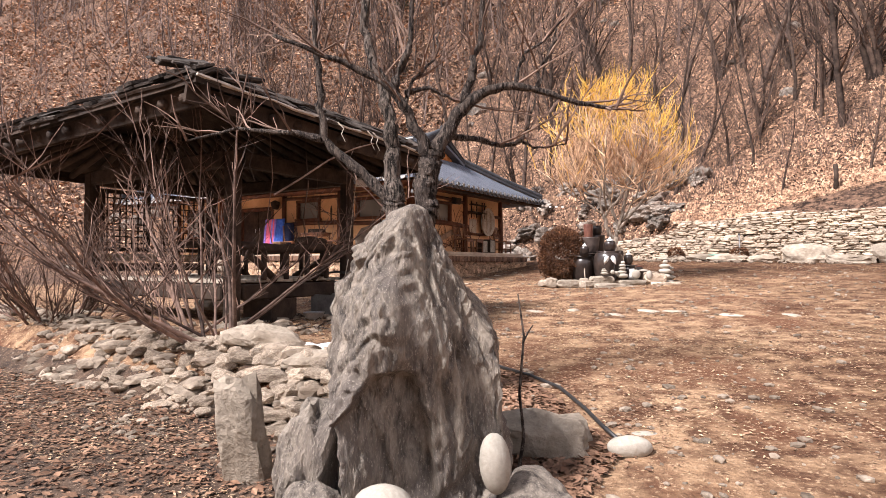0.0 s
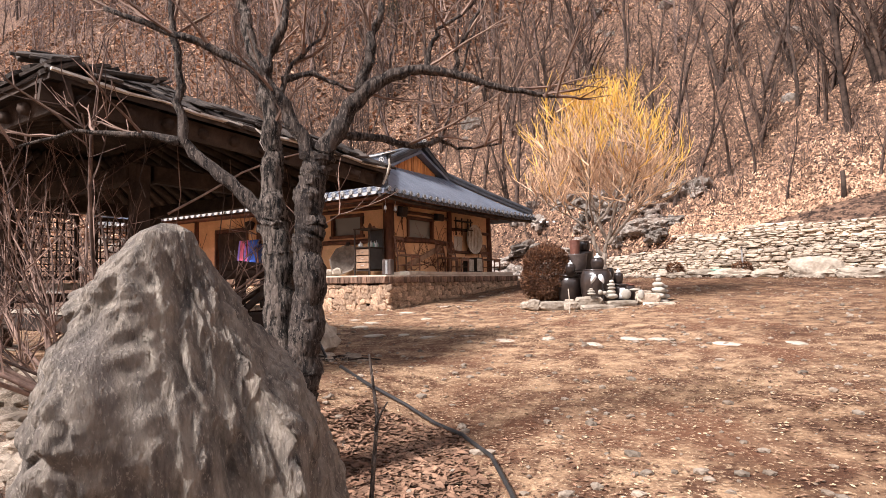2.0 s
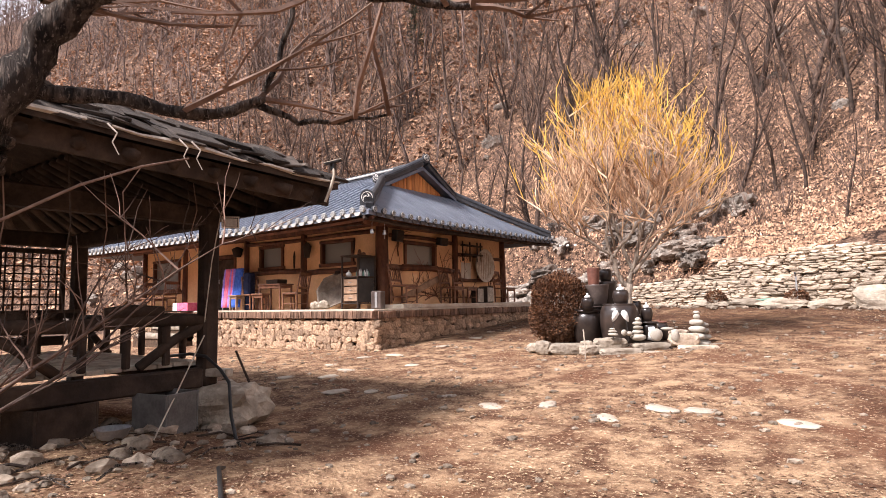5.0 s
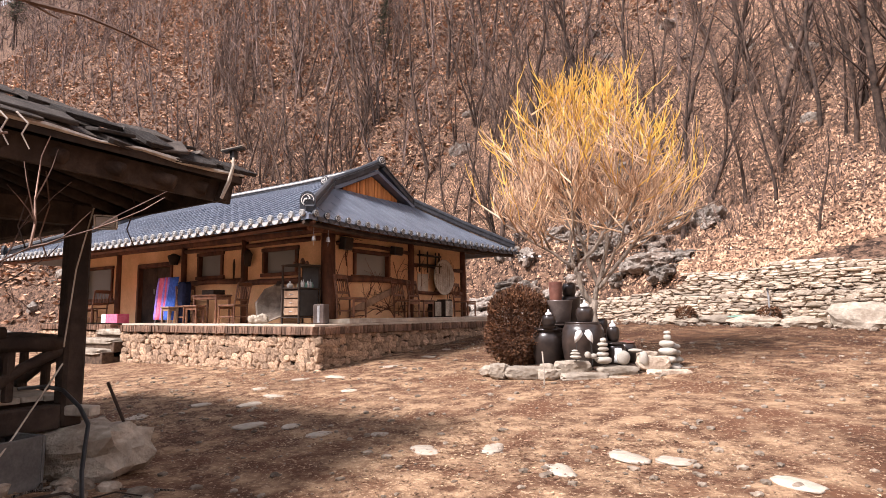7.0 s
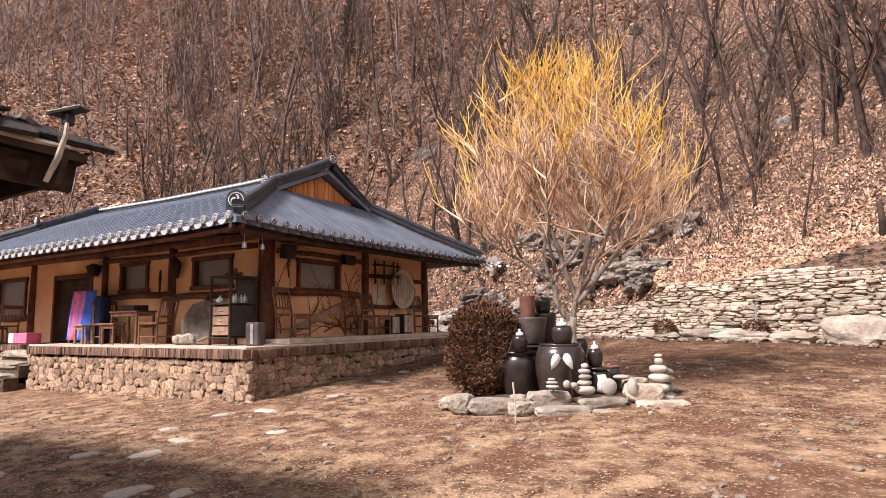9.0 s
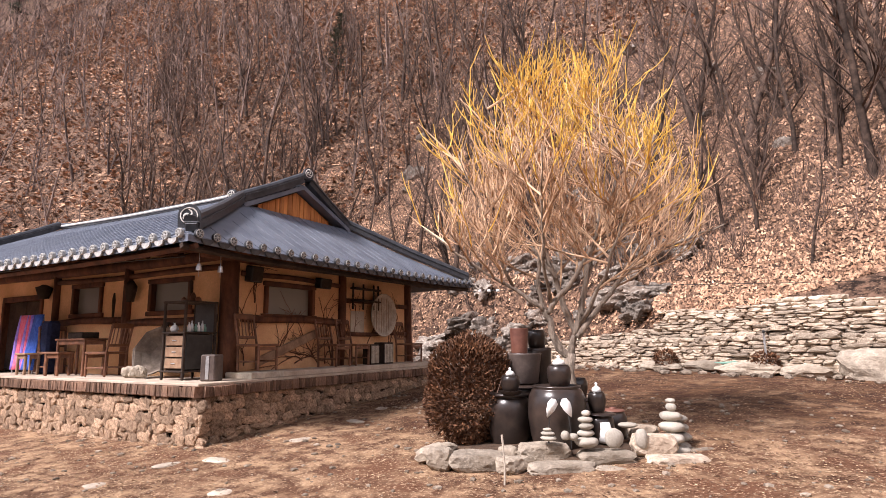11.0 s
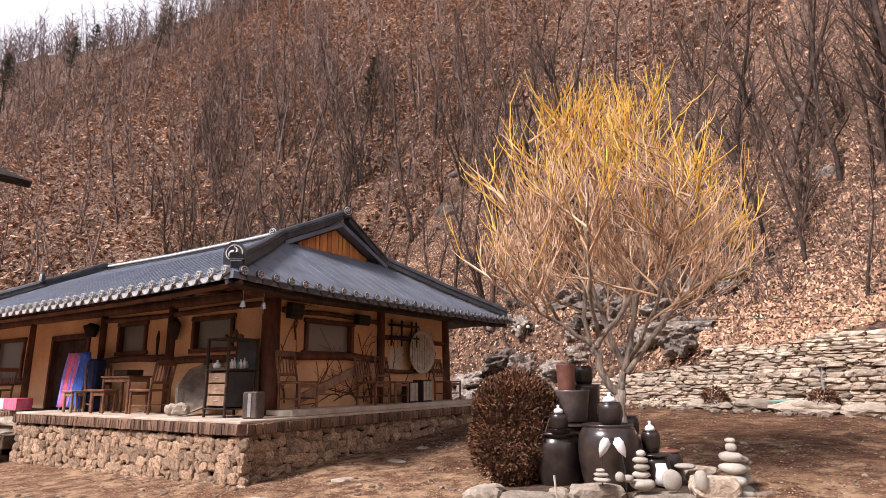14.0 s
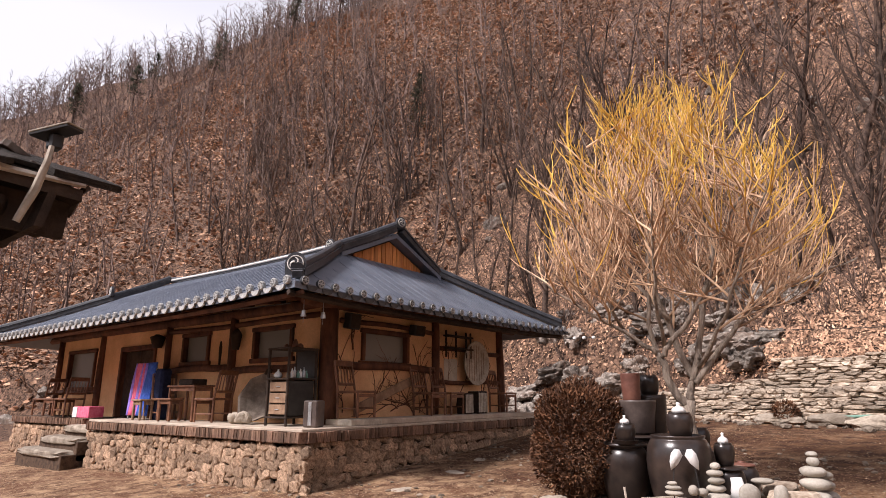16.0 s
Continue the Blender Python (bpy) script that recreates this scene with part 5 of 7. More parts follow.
def bush(name, x, y, z, sx, sy, sz, n, size, label, material, seed):
    b = thing(name, pose(x, y, z), label, "bush")
    st = Geo()
    r = random.Random(seed)
    for i in range(14):
        st.tube(limb_path(r, (r.uniform(-0.08, 0.08), r.uniform(-0.08, 0.08), -0.1), (r.uniform(-0.6, 0.6), r.uniform(-0.6, 0.6), 1), sz * 1.6, 4, 0.2, 0.05), [0.018, 0.014, 0.01, 0.008, 0.005], 4, False)
    part("stems", st, "twig", b)
    part("foliage", leaf_ball(seed, n, sx, sy, sz, size), material, b)
    return b


bush("round_bush", -5.55, 14.55, 0.84, 0.62, 0.60, 0.76, 15000, 0.034, "dense rusty brown evergreen bush beside the jars", "bush", 2)
for s, sd in ((4.15, 5), (6.5, 6)):
    p = t0 + wd_dir * s - wd_up * 0.35
    bush("low_shrub", p.x, p.y, yard_z(p.x, p.y), 0.30, 0.28, 0.26, 900, 0.04, "small rusty dark shrub at the foot of the terrace wall", "bush", sd)

# ---- jars, stones and ornaments of the island ----
def spot(x, depth):
    """A place by its distance across and along the line of sight over the yard."""
    return -0.643 - 0.559 * depth + 0.829 * x, 4.848 + 0.829 * depth + 0.559 * x


ISL = 0.90
JAR = [(0.36, 0.0), (0.39, 0.02), (0.455, 0.25), (0.495, 0.5), (0.50, 0.66), (0.475, 0.84), (0.42, 0.94), (0.39, 0.96), (0.41, 0.975), (0.41, 1.0), (0.37, 1.0), (0.35, 0.95)]


def jar(u, depth, z, w, h, material, label, lid=None, name="storage_jar", prof=JAR):
    x, y = spot(u, depth)
    t = thing(name, pose(x, y, z), label, "jar", "jars on the stone island")
    part("body", Geo().lathe((0, 0, 0), [(r * w, k * h) for r, k in prof], 36), material, t, smooth=True)
    if lid:
        lm, lw, lh = lid
        part("lid", Geo().lathe((0, 0, h * 0.985), [(0.0, 0.0), (lw * 0.5, 0.0), (lw * 0.52, lh * 0.25), (lw * 0.42, lh * 0.45), (lw * 0.16, lh * 0.6), (lw * 0.13, lh * 0.75), (lw * 0.17, lh * 0.9), (0.0, lh)], 24, False), lm, t, smooth=True)
    return t


BUCKET = [(0.36, 0.0), (0.39, 0.02), (0.45, 0.6), (0.49, 0.95), (0.5, 1.0), (0.46, 1.0), (0.44, 0.95)]
big = jar(2.36, 10.0, ISL, 0.72, 0.80, "jar", "big dark brown glazed storage jar with white leaves", None)
jar(2.40, 10.0, ISL + 0.79, 0.30, 0.26, "jar", "small black glazed jar with a white lid", ("white", 0.15, 0.12), "small_jar")
jar(1.84, 10.40, ISL, 0.56, 0.66, "jar", "broad dark glazed storage jar", ("jar", 0.54, 0.1))
jar(2.06, 10.75, ISL, 0.80, 0.74, "jar", "broad dark glazed storage jar", ("jar", 0.74, 0.06))
jar(2.12, 10.75, ISL + 0.78, 0.48, 0.40, "grey_jar", "grey-brown stoneware jar stacked on another", None, prof=BUCKET)
jar(2.06, 10.75, ISL + 1.18, 0.25, 0.34, "red_jar", "tall red-brown unglazed pot on a jar", None, "red_pot", prof=[(0.42, 0.0), (0.44, 0.03), (0.47, 0.5), (0.50, 0.97), (0.5, 1.0), (0.44, 1.0), (0.42, 0.9)])
jar(2.36, 11.0, ISL + 0.3, 0.42, 0.95, "jar", "tall black glazed jar behind the others", None, prof=BUCKET)
jar(2.36, 11.0, ISL + 1.24, 0.26, 0.26, "jar", "small black pot on a tall jar", None, "small_jar")
jar(2.36, 11.0, ISL - 0.02, 0.5, 0.33, "jar", "low black glazed jar", None, prof=BUCKET)
jar(1.82, 10.2, ISL + 0.72, 0.24, 0.2, "jar", "small black jar with a white knob lid", ("white", 0.11, 0.1), "small_jar")
jar(1.82, 10.2, ISL + 0.68, 0.3, 0.05, "jar", "flat black jar lid with ribs", None, "small_jar", prof=BUCKET)
jar(2.90, 10.05, ISL, 0.36, 0.44, "jar", "dark jar with a white cloth tied round it", ("jar", 0.40, 0.05))
jar(2.88, 10.05, ISL + 0.47, 0.22, 0.24, "jar", "small black jar with a white knob lid", ("white", 0.11, 0.12), "small_jar")
jar(3.24, 10.5, ISL, 0.36, 0.42, "jar", "round black glazed jar with a clay lid", ("red_jar", 0.3, 0.06))
jar(2.82, 10.75, ISL, 0.5, 0.55, "jar", "dark glazed jar behind the willow trunk", ("jar", 0.46, 0.06))
jar(2.84, 10.75, ISL + 0.58, 0.30, 0.26, "jar", "small black jar on a larger one", None, "small_jar")
x, y = spot(2.90, 9.88)
cloth = tagged(part("white_cloth", Geo().tube([(0.0, 0.0, 0.12), (0.01, -0.012, 0.22), (0.0, 0.0, 0.36)], [0.10, 0.125, 0.10], 12, flat=0.5), "white", None, smooth=True), "white cloth hanging on a dark jar", "cloth")
cloth.matrix_world = pose(x, y, ISL, 0, 0, 30)
# white leaf pair on wire stems
x, y = spot(2.26, 9.55)
orn = thing("leaf_ornament", pose(x, y, ISL + 0.12, 0, 0, 34), "white two-leaf ornament on thin stems before the jar", "ornament")
for sx in (-1, 1):
    poly = [(0.012, 0, 0.50), (0.04, 0, 0.56), (0.09, 0, 0.565), (0.13, 0, 0.52), (0.15, 0, 0.44), (0.145, 0, 0.35), (0.105, 0, 0.38), (0.06, 0, 0.42)]
    lf = Geo().prism([(u * sx, v - 0.02, w) for u, v, w in (poly if sx > 0 else poly[::-1])], (0, 0.014, 0))
    part("leaf", lf, "white", orn, smooth=True)
    part("stem", Geo().tube([(0.0, 0, 0.56), (0.10 * sx, -0.01, 0.45), (0.13 * sx, 0, 0.2), (0.13 * sx, 0, 0.0)], 0.007, 5), "black", orn)


def river(u, depth, z, s, rz, label="smooth pale river stone", k=0, mat_name="river_stone", name="river_stone"):
    x, y = spot(u, depth)
    return single_stone(name, x, y, z, s, (0, 0, rz), mat_name, label, "stone", "stones on the island", k=k, rough=0.10, blocky=0.1)


def cairn(u, depth, z, sizes, label):
    x, y = spot(u, depth)
    t = thing("cairn", pose(x, y, z), label, "cairn", "stacked stones on the island")
    h = 0.0
    r = random.Random(int(u * 100))
    for i, (a, c) in enumerate(sizes):
        part("stone", Geo().stone((r.uniform(-0.015, 0.015), r.uniform(-0.015, 0.015), h + c), (a, a * 0.8, c), 50 + i * 3 + int(u * 10), 3, 0.10, r.random() * 3), "river_stone", t, smooth=True)
        h += c * 1.9


cairn(2.56, 9.5, ISL + 0.14, [(0.15, 0.06), (0.10, 0.042), (0.09, 0.04), (0.085, 0.038), (0.065, 0.036)], "small stack of five smooth river stones")
cairn(3.68, 9.75, ISL - 0.03, [(0.19, 0.075), (0.16, 0.07), (0.15, 0.07), (0.13, 0.06), (0.07, 0.05), (0.06, 0.03)], "tall stack of smooth river stones")
cairn(3.86, 9.95, ISL - 0.03, [(0.17, 0.07), (0.15, 0.06), (0.13, 0.06), (0.12, 0.05)], "tall stack of smooth river stones")
cairn(2.10, 9.45, ISL + 0.23, [(0.11, 0.03), (0.08, 0.025), (0.05, 0.02)], "low stack of thin flat stones")
river(2.86, 9.45, ISL + 0.24, (0.11, 0.06, 0.115), 33, "round flat grey river stone on edge", 1)
river(3.20, 9.5, ISL + 0.22, (0.07, 0.055, 0.12), 20, "upright egg-shaped pale stone", 2)
river(3.20, 9.9, ISL + 0.32, (0.12, 0.09, 0.035), 20, "flat white stone lid", 3)
river(2.28, 9.4, ISL + 0.29, (0.05, 0.05, 0.055), 0, "small white pebble on the block", 4)
river(2.38, 9.42, ISL + 0.27, (0.06, 0.045, 0.04), 40, "small white pebble on the block", 5)
for u, dp, z, s, rz, k in ((2.20, 9.32, 0.10, (0.33, 0.17, 0.13), 34, 1), (2.32, 9.05, -0.03, (0.42, 0.2, 0.09), 30, 2), (2.88, 9.2, 0.05, (0.36, 0.2, 0.10), 36, 3), (2.95, 8.95, -0.05, (0.32, 0.18, 0.06), 33, 4), (3.38, 9.3, 0.17, (0.28, 0.16, 0.13), 28, 5), (3.55, 9.05, 0.0, (0.40, 0.22, 0.10), 33, 6), (4.0, 9.55, 0.0, (0.28, 0.22, 0.10), 30, 7), (1.42, 9.35, 0.02, (0.34, 0.22, 0.12), 30, 8), (1.02, 9.45, 0.04, (0.16, 0.16, 0.14), 10, 9), (1.78, 9.1, 0.02, (0.18, 0.14, 0.10), 60, 10), (1.80, 9.4, 0.08, (0.12, 0.1, 0.1), 0, 11), (3.45, 9.75, 0.25, (0.2, 0.12, 0.09), 10, 12), (3.75, 10.4, 0.05, (0.4, 0.2, 0.1), 70, 13), (1.0, 9.9, 0.03, (0.3, 0.2, 0.1), 100, 14)):
    x, y = spot(u - (0.12 if u < 3.2 else 0.0), dp + 0.3)
    single_stone("border_stone", x, y, ISL + z - 0.03, s, (0, 0, rz), "pale_stone" if k not in (5, 6, 12) else "stone", "pale blocky stone edging the jar island", "stone", "stones edging the island", k=60 + k, rough=0.18, blocky=0.75, smooth=False)
# earth bed of the island
bed = Geo().stone((-4.35, 14.75, 0.72), (1.75, 1.15, 0.30), 77, 3, 0.12, radians(33))
structure("planting_bed", bed, "mortar", "low earth bed inside the stone edging", True)
x, y = spot(1.5, 8.95)
stake = tagged(part("stake", Geo().tube([(0, 0, -0.1), (0.01, 0, 0.2), (-0.02, 0.01, 0.5)], 0.012, 6), "grey_wood", None), "thin wooden stake before the bush", "stake")
stake.matrix_world = pose(x, y, 0.78)


# ---- double-trunked tree by the rock ----
tree2 = thing("twin_tree", pose(-2.64, 4.12, 0.0), "dark bare twin-trunked tree with furrowed bark", "tree")


def build_twin():
    r = random.Random(33)
    R, F = Vector((0.834, 0.552, 0)), Vector((-0.552, 0.834, 0))
    dark, pale, tw = Geo(), Geo(), Geo()
    def limb(g, pts, r0, r1, f0=0.0, f1=0.0, n=10, twigs=5):
        w = []
        for i in range(len(pts) - 1):
            a, b = pts[i], pts[i + 1]
            for k in range(3):
                t = k / 3
                w.append((a[0] + (b[0] - a[0]) * t, a[1] + (b[1] - a[1]) * t))
        w.append(pts[-1])
        m = len(w) - 1
        out = []
        for i, (u, z) in enumerate(w):
            f = f0 + (f1 - f0) * i / m
            k = 0.02 if 0 < i < m else 0
            out.append(R * (u + r.uniform(-k, k)) + F * (f + r.uniform(-k, k)) + Vector((0, 0, z)))
        rad = [(r0 + (r1 - r0) * (i / m) ** 0.8) * (1 + 0.10 * math.sin(i * 2.1)) for i in range(m + 1)]
        if n > 12:
            fine = []
            for i in range(m):
                fine += [out[i].lerp(out[i + 1], k / 6) for k in range(6)]
            fine.append(out[-1])
            g.tube(fine, [rad[min(m, i // 6)] + (rad[min(m, i // 6 + 1)] - rad[min(m, i // 6)]) * (i % 6) / 6 for i in range(6 * m + 1)], 30, furrow=0.16)
        else:
            g.tube(out, rad, n)
        for k in range(twigs):
            i = r.randint(m // 3, m)
            d = (out[i] - out[i - 1]).normalized() * 0.6 + Vector((r.uniform(-0.9, 0.9), r.uniform(-0.9, 0.9), r.uniform(-0.1, 0.9)))
            br = limb_path(r, out[i], d, r.uniform(0.35, 0.9), 5, 0.25, 0.03)
            tw.tube(br, [0.013, 0.011, 0.009, 0.007, 0.005, 0.003], 4, False)
            for q in range(3):
                j = r.randint(1, 4)
                tw.tube(limb_path(r, br[j], d + Vector((r.uniform(-0.9, 0.9), r.uniform(-0.9, 0.9), r.uniform(-0.3, 0.6))), r.uniform(0.15, 0.4), 3, 0.25, 0.02), [0.007, 0.005, 0.004, 0.003], 3, False)
        return out
    limb(dark, [(-0.12, -0.1), (-0.10, 0.39), (-0.07, 0.81), (-0.04, 1.13), (-0.02, 1.47), (-0.02, 1.81), (-0.01, 2.02), (0.02, 2.23), (0.06, 2.36)], 0.118, 0.085, 0.0, 0.1, 14, 0)
    limb(dark, [(0.05, 2.33), (0.15, 2.52), (0.25, 2.70), (0.38, 2.85), (0.53, 2.94), (0.75, 2.99), (1.0, 2.95), (1.29, 2.86), (1.54, 2.82), (1.70, 2.80)], 0.078, 0.012, 0.1, 0.25, 12, 8)
    limb(dark, [(0.32, 2.78), (0.37, 3.04), (0.41, 3.23), (0.46, 3.42), (0.55, 4.3)], 0.05, 0.018, 0.15, 0.2, 10, 5)
    limb(dark, [(0.06, 2.30), (-0.02, 2.37), (-0.11, 2.56), (-0.18, 2.70), (-0.29, 2.86), (-0.47, 2.99), (-0.72, 3.10), (-0.90, 3.15), (-1.3, 3.3)], 0.065, 0.016, 0.1, -0.15, 12, 6)
    limb(dark, [(-0.30, 2.87), (-0.20, 3.16), (-0.16, 3.34), (-0.05, 4.2)], 0.045, 0.014, 0.0, -0.05, 10, 5)
    limb(dark, [(-0.20, 2.88), (-0.01, 2.93), (0.13, 2.88), (0.23, 2.83)], 0.026, 0.010, 0.05, 0.12, 8, 3)
    limb(dark, [(-0.20, 2.75), (-0.15, 3.0), (0.05, 3.2), (0.1, 3.5)], 0.02, 0.008, 0.0, 0.2, 7, 3)
    limb(pale, [(-0.12, -0.1), (-0.13, 0.44), (-0.18, 0.66), (-0.22, 0.93), (-0.24, 1.26), (-0.26, 1.61), (-0.29, 1.86), (-0.30, 1.99)], 0.112, 0.088, 0.05, 0.2, 14, 0)
    limb(pale, [(-0.30, 1.97), (-0.33, 2.23), (-0.33, 2.54), (-0.37, 2.78), (-0.43, 2.99), (-0.53, 3.33), (-0.61, 3.60), (-0.60, 4.4)], 0.082, 0.03, 0.2, 0.5, 14, 3)
    limb(dark, [(-0.30, 1.92), (-0.45, 2.06), (-0.59, 2.21), (-0.81, 2.37), (-0.94, 2.52), (-0.97, 2.78), (-0.99, 3.15), (-1.03, 3.45), (-1.0, 4.2)], 0.06, 0.018, 0.2, 0.2, 12, 6)
    limb(dark, [(-0.94, 2.50), (-1.18, 2.56), (-1.36, 2.57), (-1.73, 2.61), (-2.2, 2.50)], 0.036, 0.010, 0.2, 0.3, 8, 6)
    limb(dark, [(0.16, 2.53), (0.23, 2.52), (0.44, 2.52), (0.62, 2.48), (0.80, 2.50), (0.88, 2.57)], 0.034, 0.018, 0.13, 0.45, 9, 3)
    limb(dark, [(0.88, 2.57), (0.95, 2.79), (1.05, 3.10), (1.19, 3.53), (1.3, 4.0)], 0.012, 0.006, 0.45, 0.45, 8, 3)
    limb(dark, [(0.86, 2.55), (1.0, 2.50), (1.16, 2.52), (1.34, 2.57)], 0.015, 0.006, 0.45, 0.69, 8, 3)
    limb(dark, [(0.78, 2.98), (0.82, 3.21), (0.89, 3.33), (1.04, 3.42), (1.3, 3.7)], 0.022, 0.008, 0.2, 0.3, 8, 4)
    limb(dark, [(0.98, 2.95), (1.0, 3.14), (1.11, 3.37), (1.25, 3.6)], 0.020, 0.008, 0.25, 0.3, 8, 4)
    return dark, pale, tw


td, tp, tt = build_twin()
part("dark_trunk", td, "bark", tree2, "dark furrowed trunk and crooked limbs", True)
part("pale_trunk", tp, "pale_bark", tree2, "paler lichened trunk", True)
tagged(part("twigs", tt, "twig", tree2, "thin pale bare twigs"), kind="stuff")

# ---- bare shrub on the garden wall ----
shrub = thing("bare_shrub", pose(-5.5, 4.0, 0.45), "many-stemmed bare reddish shrub on the garden wall", "shrub")


def build_shrub():
    r = random.Random(8)
    st, tw = Geo(), Geo()
    for i in range(24):
        a = r.uniform(0, 6.283)
        sp = r.uniform(0.15, 1.5)
        d = Vector((min(0.3, math.cos(a) * sp - 0.35), math.sin(a) * sp - 0.05, r.uniform(0.55, 1.0)))
        ln = r.uniform(2.0, 3.8)
        p = limb_path(r, (r.uniform(-0.35, 0.35), r.uniform(-0.2, 0.2), 0), d, ln, 8, 0.13, 0.03)
        r0 = r.uniform(0.012, 0.03)
        st.tube(p, [r0 * (1 - 0.1 * k) for k in range(9)], 5, False)
        for k in range(11):
            j = r.randint(2, 8)
            dd = (p[-1] - p[0]).normalized() * 0.7 + Vector((r.uniform(-0.9, 0.9), r.uniform(-0.9, 0.9), r.uniform(-0.2, 0.8)))
            b = limb_path(r, p[j], dd, r.uniform(0.4, 1.1), 5, 0.2, 0.05)
            tw.tube(b, [0.009, 0.008, 0.006, 0.005, 0.004, 0.003], 3, False)
            for q in range(3):
                tw.tube(limb_path(r, b[r.randint(1, 4)], dd + Vector((r.uniform(-0.9, 0.9), r.uniform(-0.9, 0.9), r.uniform(-0.3, 0.6))), r.uniform(0.15, 0.5), 3, 0.2, 0.04), [0.005, 0.004, 0.003, 0.002], 3, False)
    return st, tw


ss_, st_ = build_shrub()
part("stems", ss_, "shrub_twig", shrub, smooth=True)
tagged(part("twigs", st_, "shrub_twig", shrub), kind="stuff")
for x, y, s, rz in ((-9.6, 4.3, 0.9, 120),):
    c = copy_thing(shrub, pose(x, y, 0.2, 0, 0, rz))
    c.scale = (s, s, s)
    c["label"] = "many-stemmed bare reddish shrub beside the garden wall"
sap = thing("sapling", pose(-1.36, 3.21, 0.06), "thin leafless sapling beside the flat rock", "sapling")
part("stem", Geo().tube([(0, 0, 0), (0.05, 0, 0.3), (0.02, 0, 0.55), (0.04, 0.02, 0.9), (0.0, 0.02, 1.15)], [0.012, 0.011, 0.010, 0.008, 0.005], 6), "bark", sap)
part("side_shoot", Geo().tube([(0.035, 0.01, 0.85), (0.08, 0.0, 0.93), (0.11, 0, 0.97)], [0.006, 0.005, 0.003], 5), "bark", sap)


# ---- pavilion ----
pav = thing("pavilion", Matrix(), "dark weathered timber pavilion with a ragged shingled hip roof", "pavilion")
P_POSTS = [(-6.65, 7.5, 0.86), (-6.63, 5.17, 0.56), (-10.5, 7.6, 0.62), (-10.5, 5.2, 0.55)]
for i, (x, y, z) in enumerate(P_POSTS):
    part("post", Geo().box((x, y, (z + 2.95) / 2), (0.19, 0.19, 2.95 - z), (0, 0, 2 + 3 * i), 0.03), "dark_wood", pav)
for i, (x, y, z) in enumerate(P_POSTS):
    big = i == 0
    single_stone("post_stone", x + (0.14 if big else 0.0), y + (0.12 if big else 0), z - (0.22 if big else 0.17), (0.5, 0.36, 0.27) if big else (0.36, 0.32, 0.22), (4, -3, 40 * i + 28), "pale_stone", "big pale rough stone under a pavilion post", "stone", "stones under the pavilion posts", k=130 + i, rough=0.34, blocky=0.55, smooth=False)
X0, X1, Y0, Y1 = -10.5, -6.64, 5.18, 7.55
DZ = 1.12
for i in range(13):
    y = Y0 - 0.02 + (Y1 - Y0) * (i + 0.5) / 13
    part("floor_board", Geo().box(((X0 + X1) / 2, y, DZ + 0.004 * (i % 3)), (X1 - X0 - 0.28, (Y1 - Y0) / 13 - 0.012, 0.05), b=0.006), "grey_wood", pav)
for a, b in (((X0, Y0), (X1, Y0)), ((X0, Y1), (X1, Y1)), ((X1, Y0), (X1, Y1)), ((X0, Y0), (X0, Y1))):
    dx, dy = b[0] - a[0], b[1] - a[1]
    c = ((a[0] + b[0]) / 2, (a[1] + b[1]) / 2)
    rz = math.degrees(math.atan2(dy, dx))
    ln = math.hypot(dx, dy) - 0.27
    part("floor_beam", Geo().box((*c, DZ - 0.15), (ln, 0.16, 0.22), (0, 0, rz), 0.02), "dark_wood", pav)
    part("top_beam", Geo().box((*c, 2.84), (ln, 0.17, 0.22), (0, 0, rz), 0.02), "dark_wood", pav)
part("floor_end", Geo().box((X1 + 0.2, Y1 - 0.02, DZ - 0.1), (0.3, 0.12, 0.09), (0, 0, 20)), "grey_wood", pav, "pale sawn beam end")
# railing on the yard side and the far side
for a, b, nb in (((X1, Y0), (X1, Y1), 5), ((X0, Y1), (X1, Y1), 7)):
    p, q = Vector((*a, 0)), Vector((*b, 0))
    d = (q - p).normalized()
    p, q = p + d * 0.12, q - d * 0.12
    rl = part("handrail", Geo().tube([p + Vector((0, 0, 1.62)), p.lerp(q, 0.33) + Vector((0, 0, 1.60)), p.lerp(q, 0.66) + Vector((0, 0, 1.64)), q + Vector((0, 0, 1.62))], [0.075, 0.07, 0.075, 0.07], 8), "dark_wood", pav, smooth=True)
    for i in range(1, nb):
        m = p.lerp(q, i / nb)
        part("baluster", Geo().box((m.x, m.y, 1.37), (0.07, 0.07, 0.46), (0, 0, 5 * i)), "dark_wood", pav)
    for s0, s1, flip in ((p, p.lerp(q, 0.3), 1), (q, q.lerp(p, 0.34), 1)):
        part("brace", Geo().tube([s0 + Vector((0, 0, 1.58)), s0.lerp(s1, 0.45) + Vector((0, 0, 1.42)), s1 + Vector((0, 0, 1.14))], [0.055, 0.05, 0.055], 7), "dark_wood", pav, smooth=True)
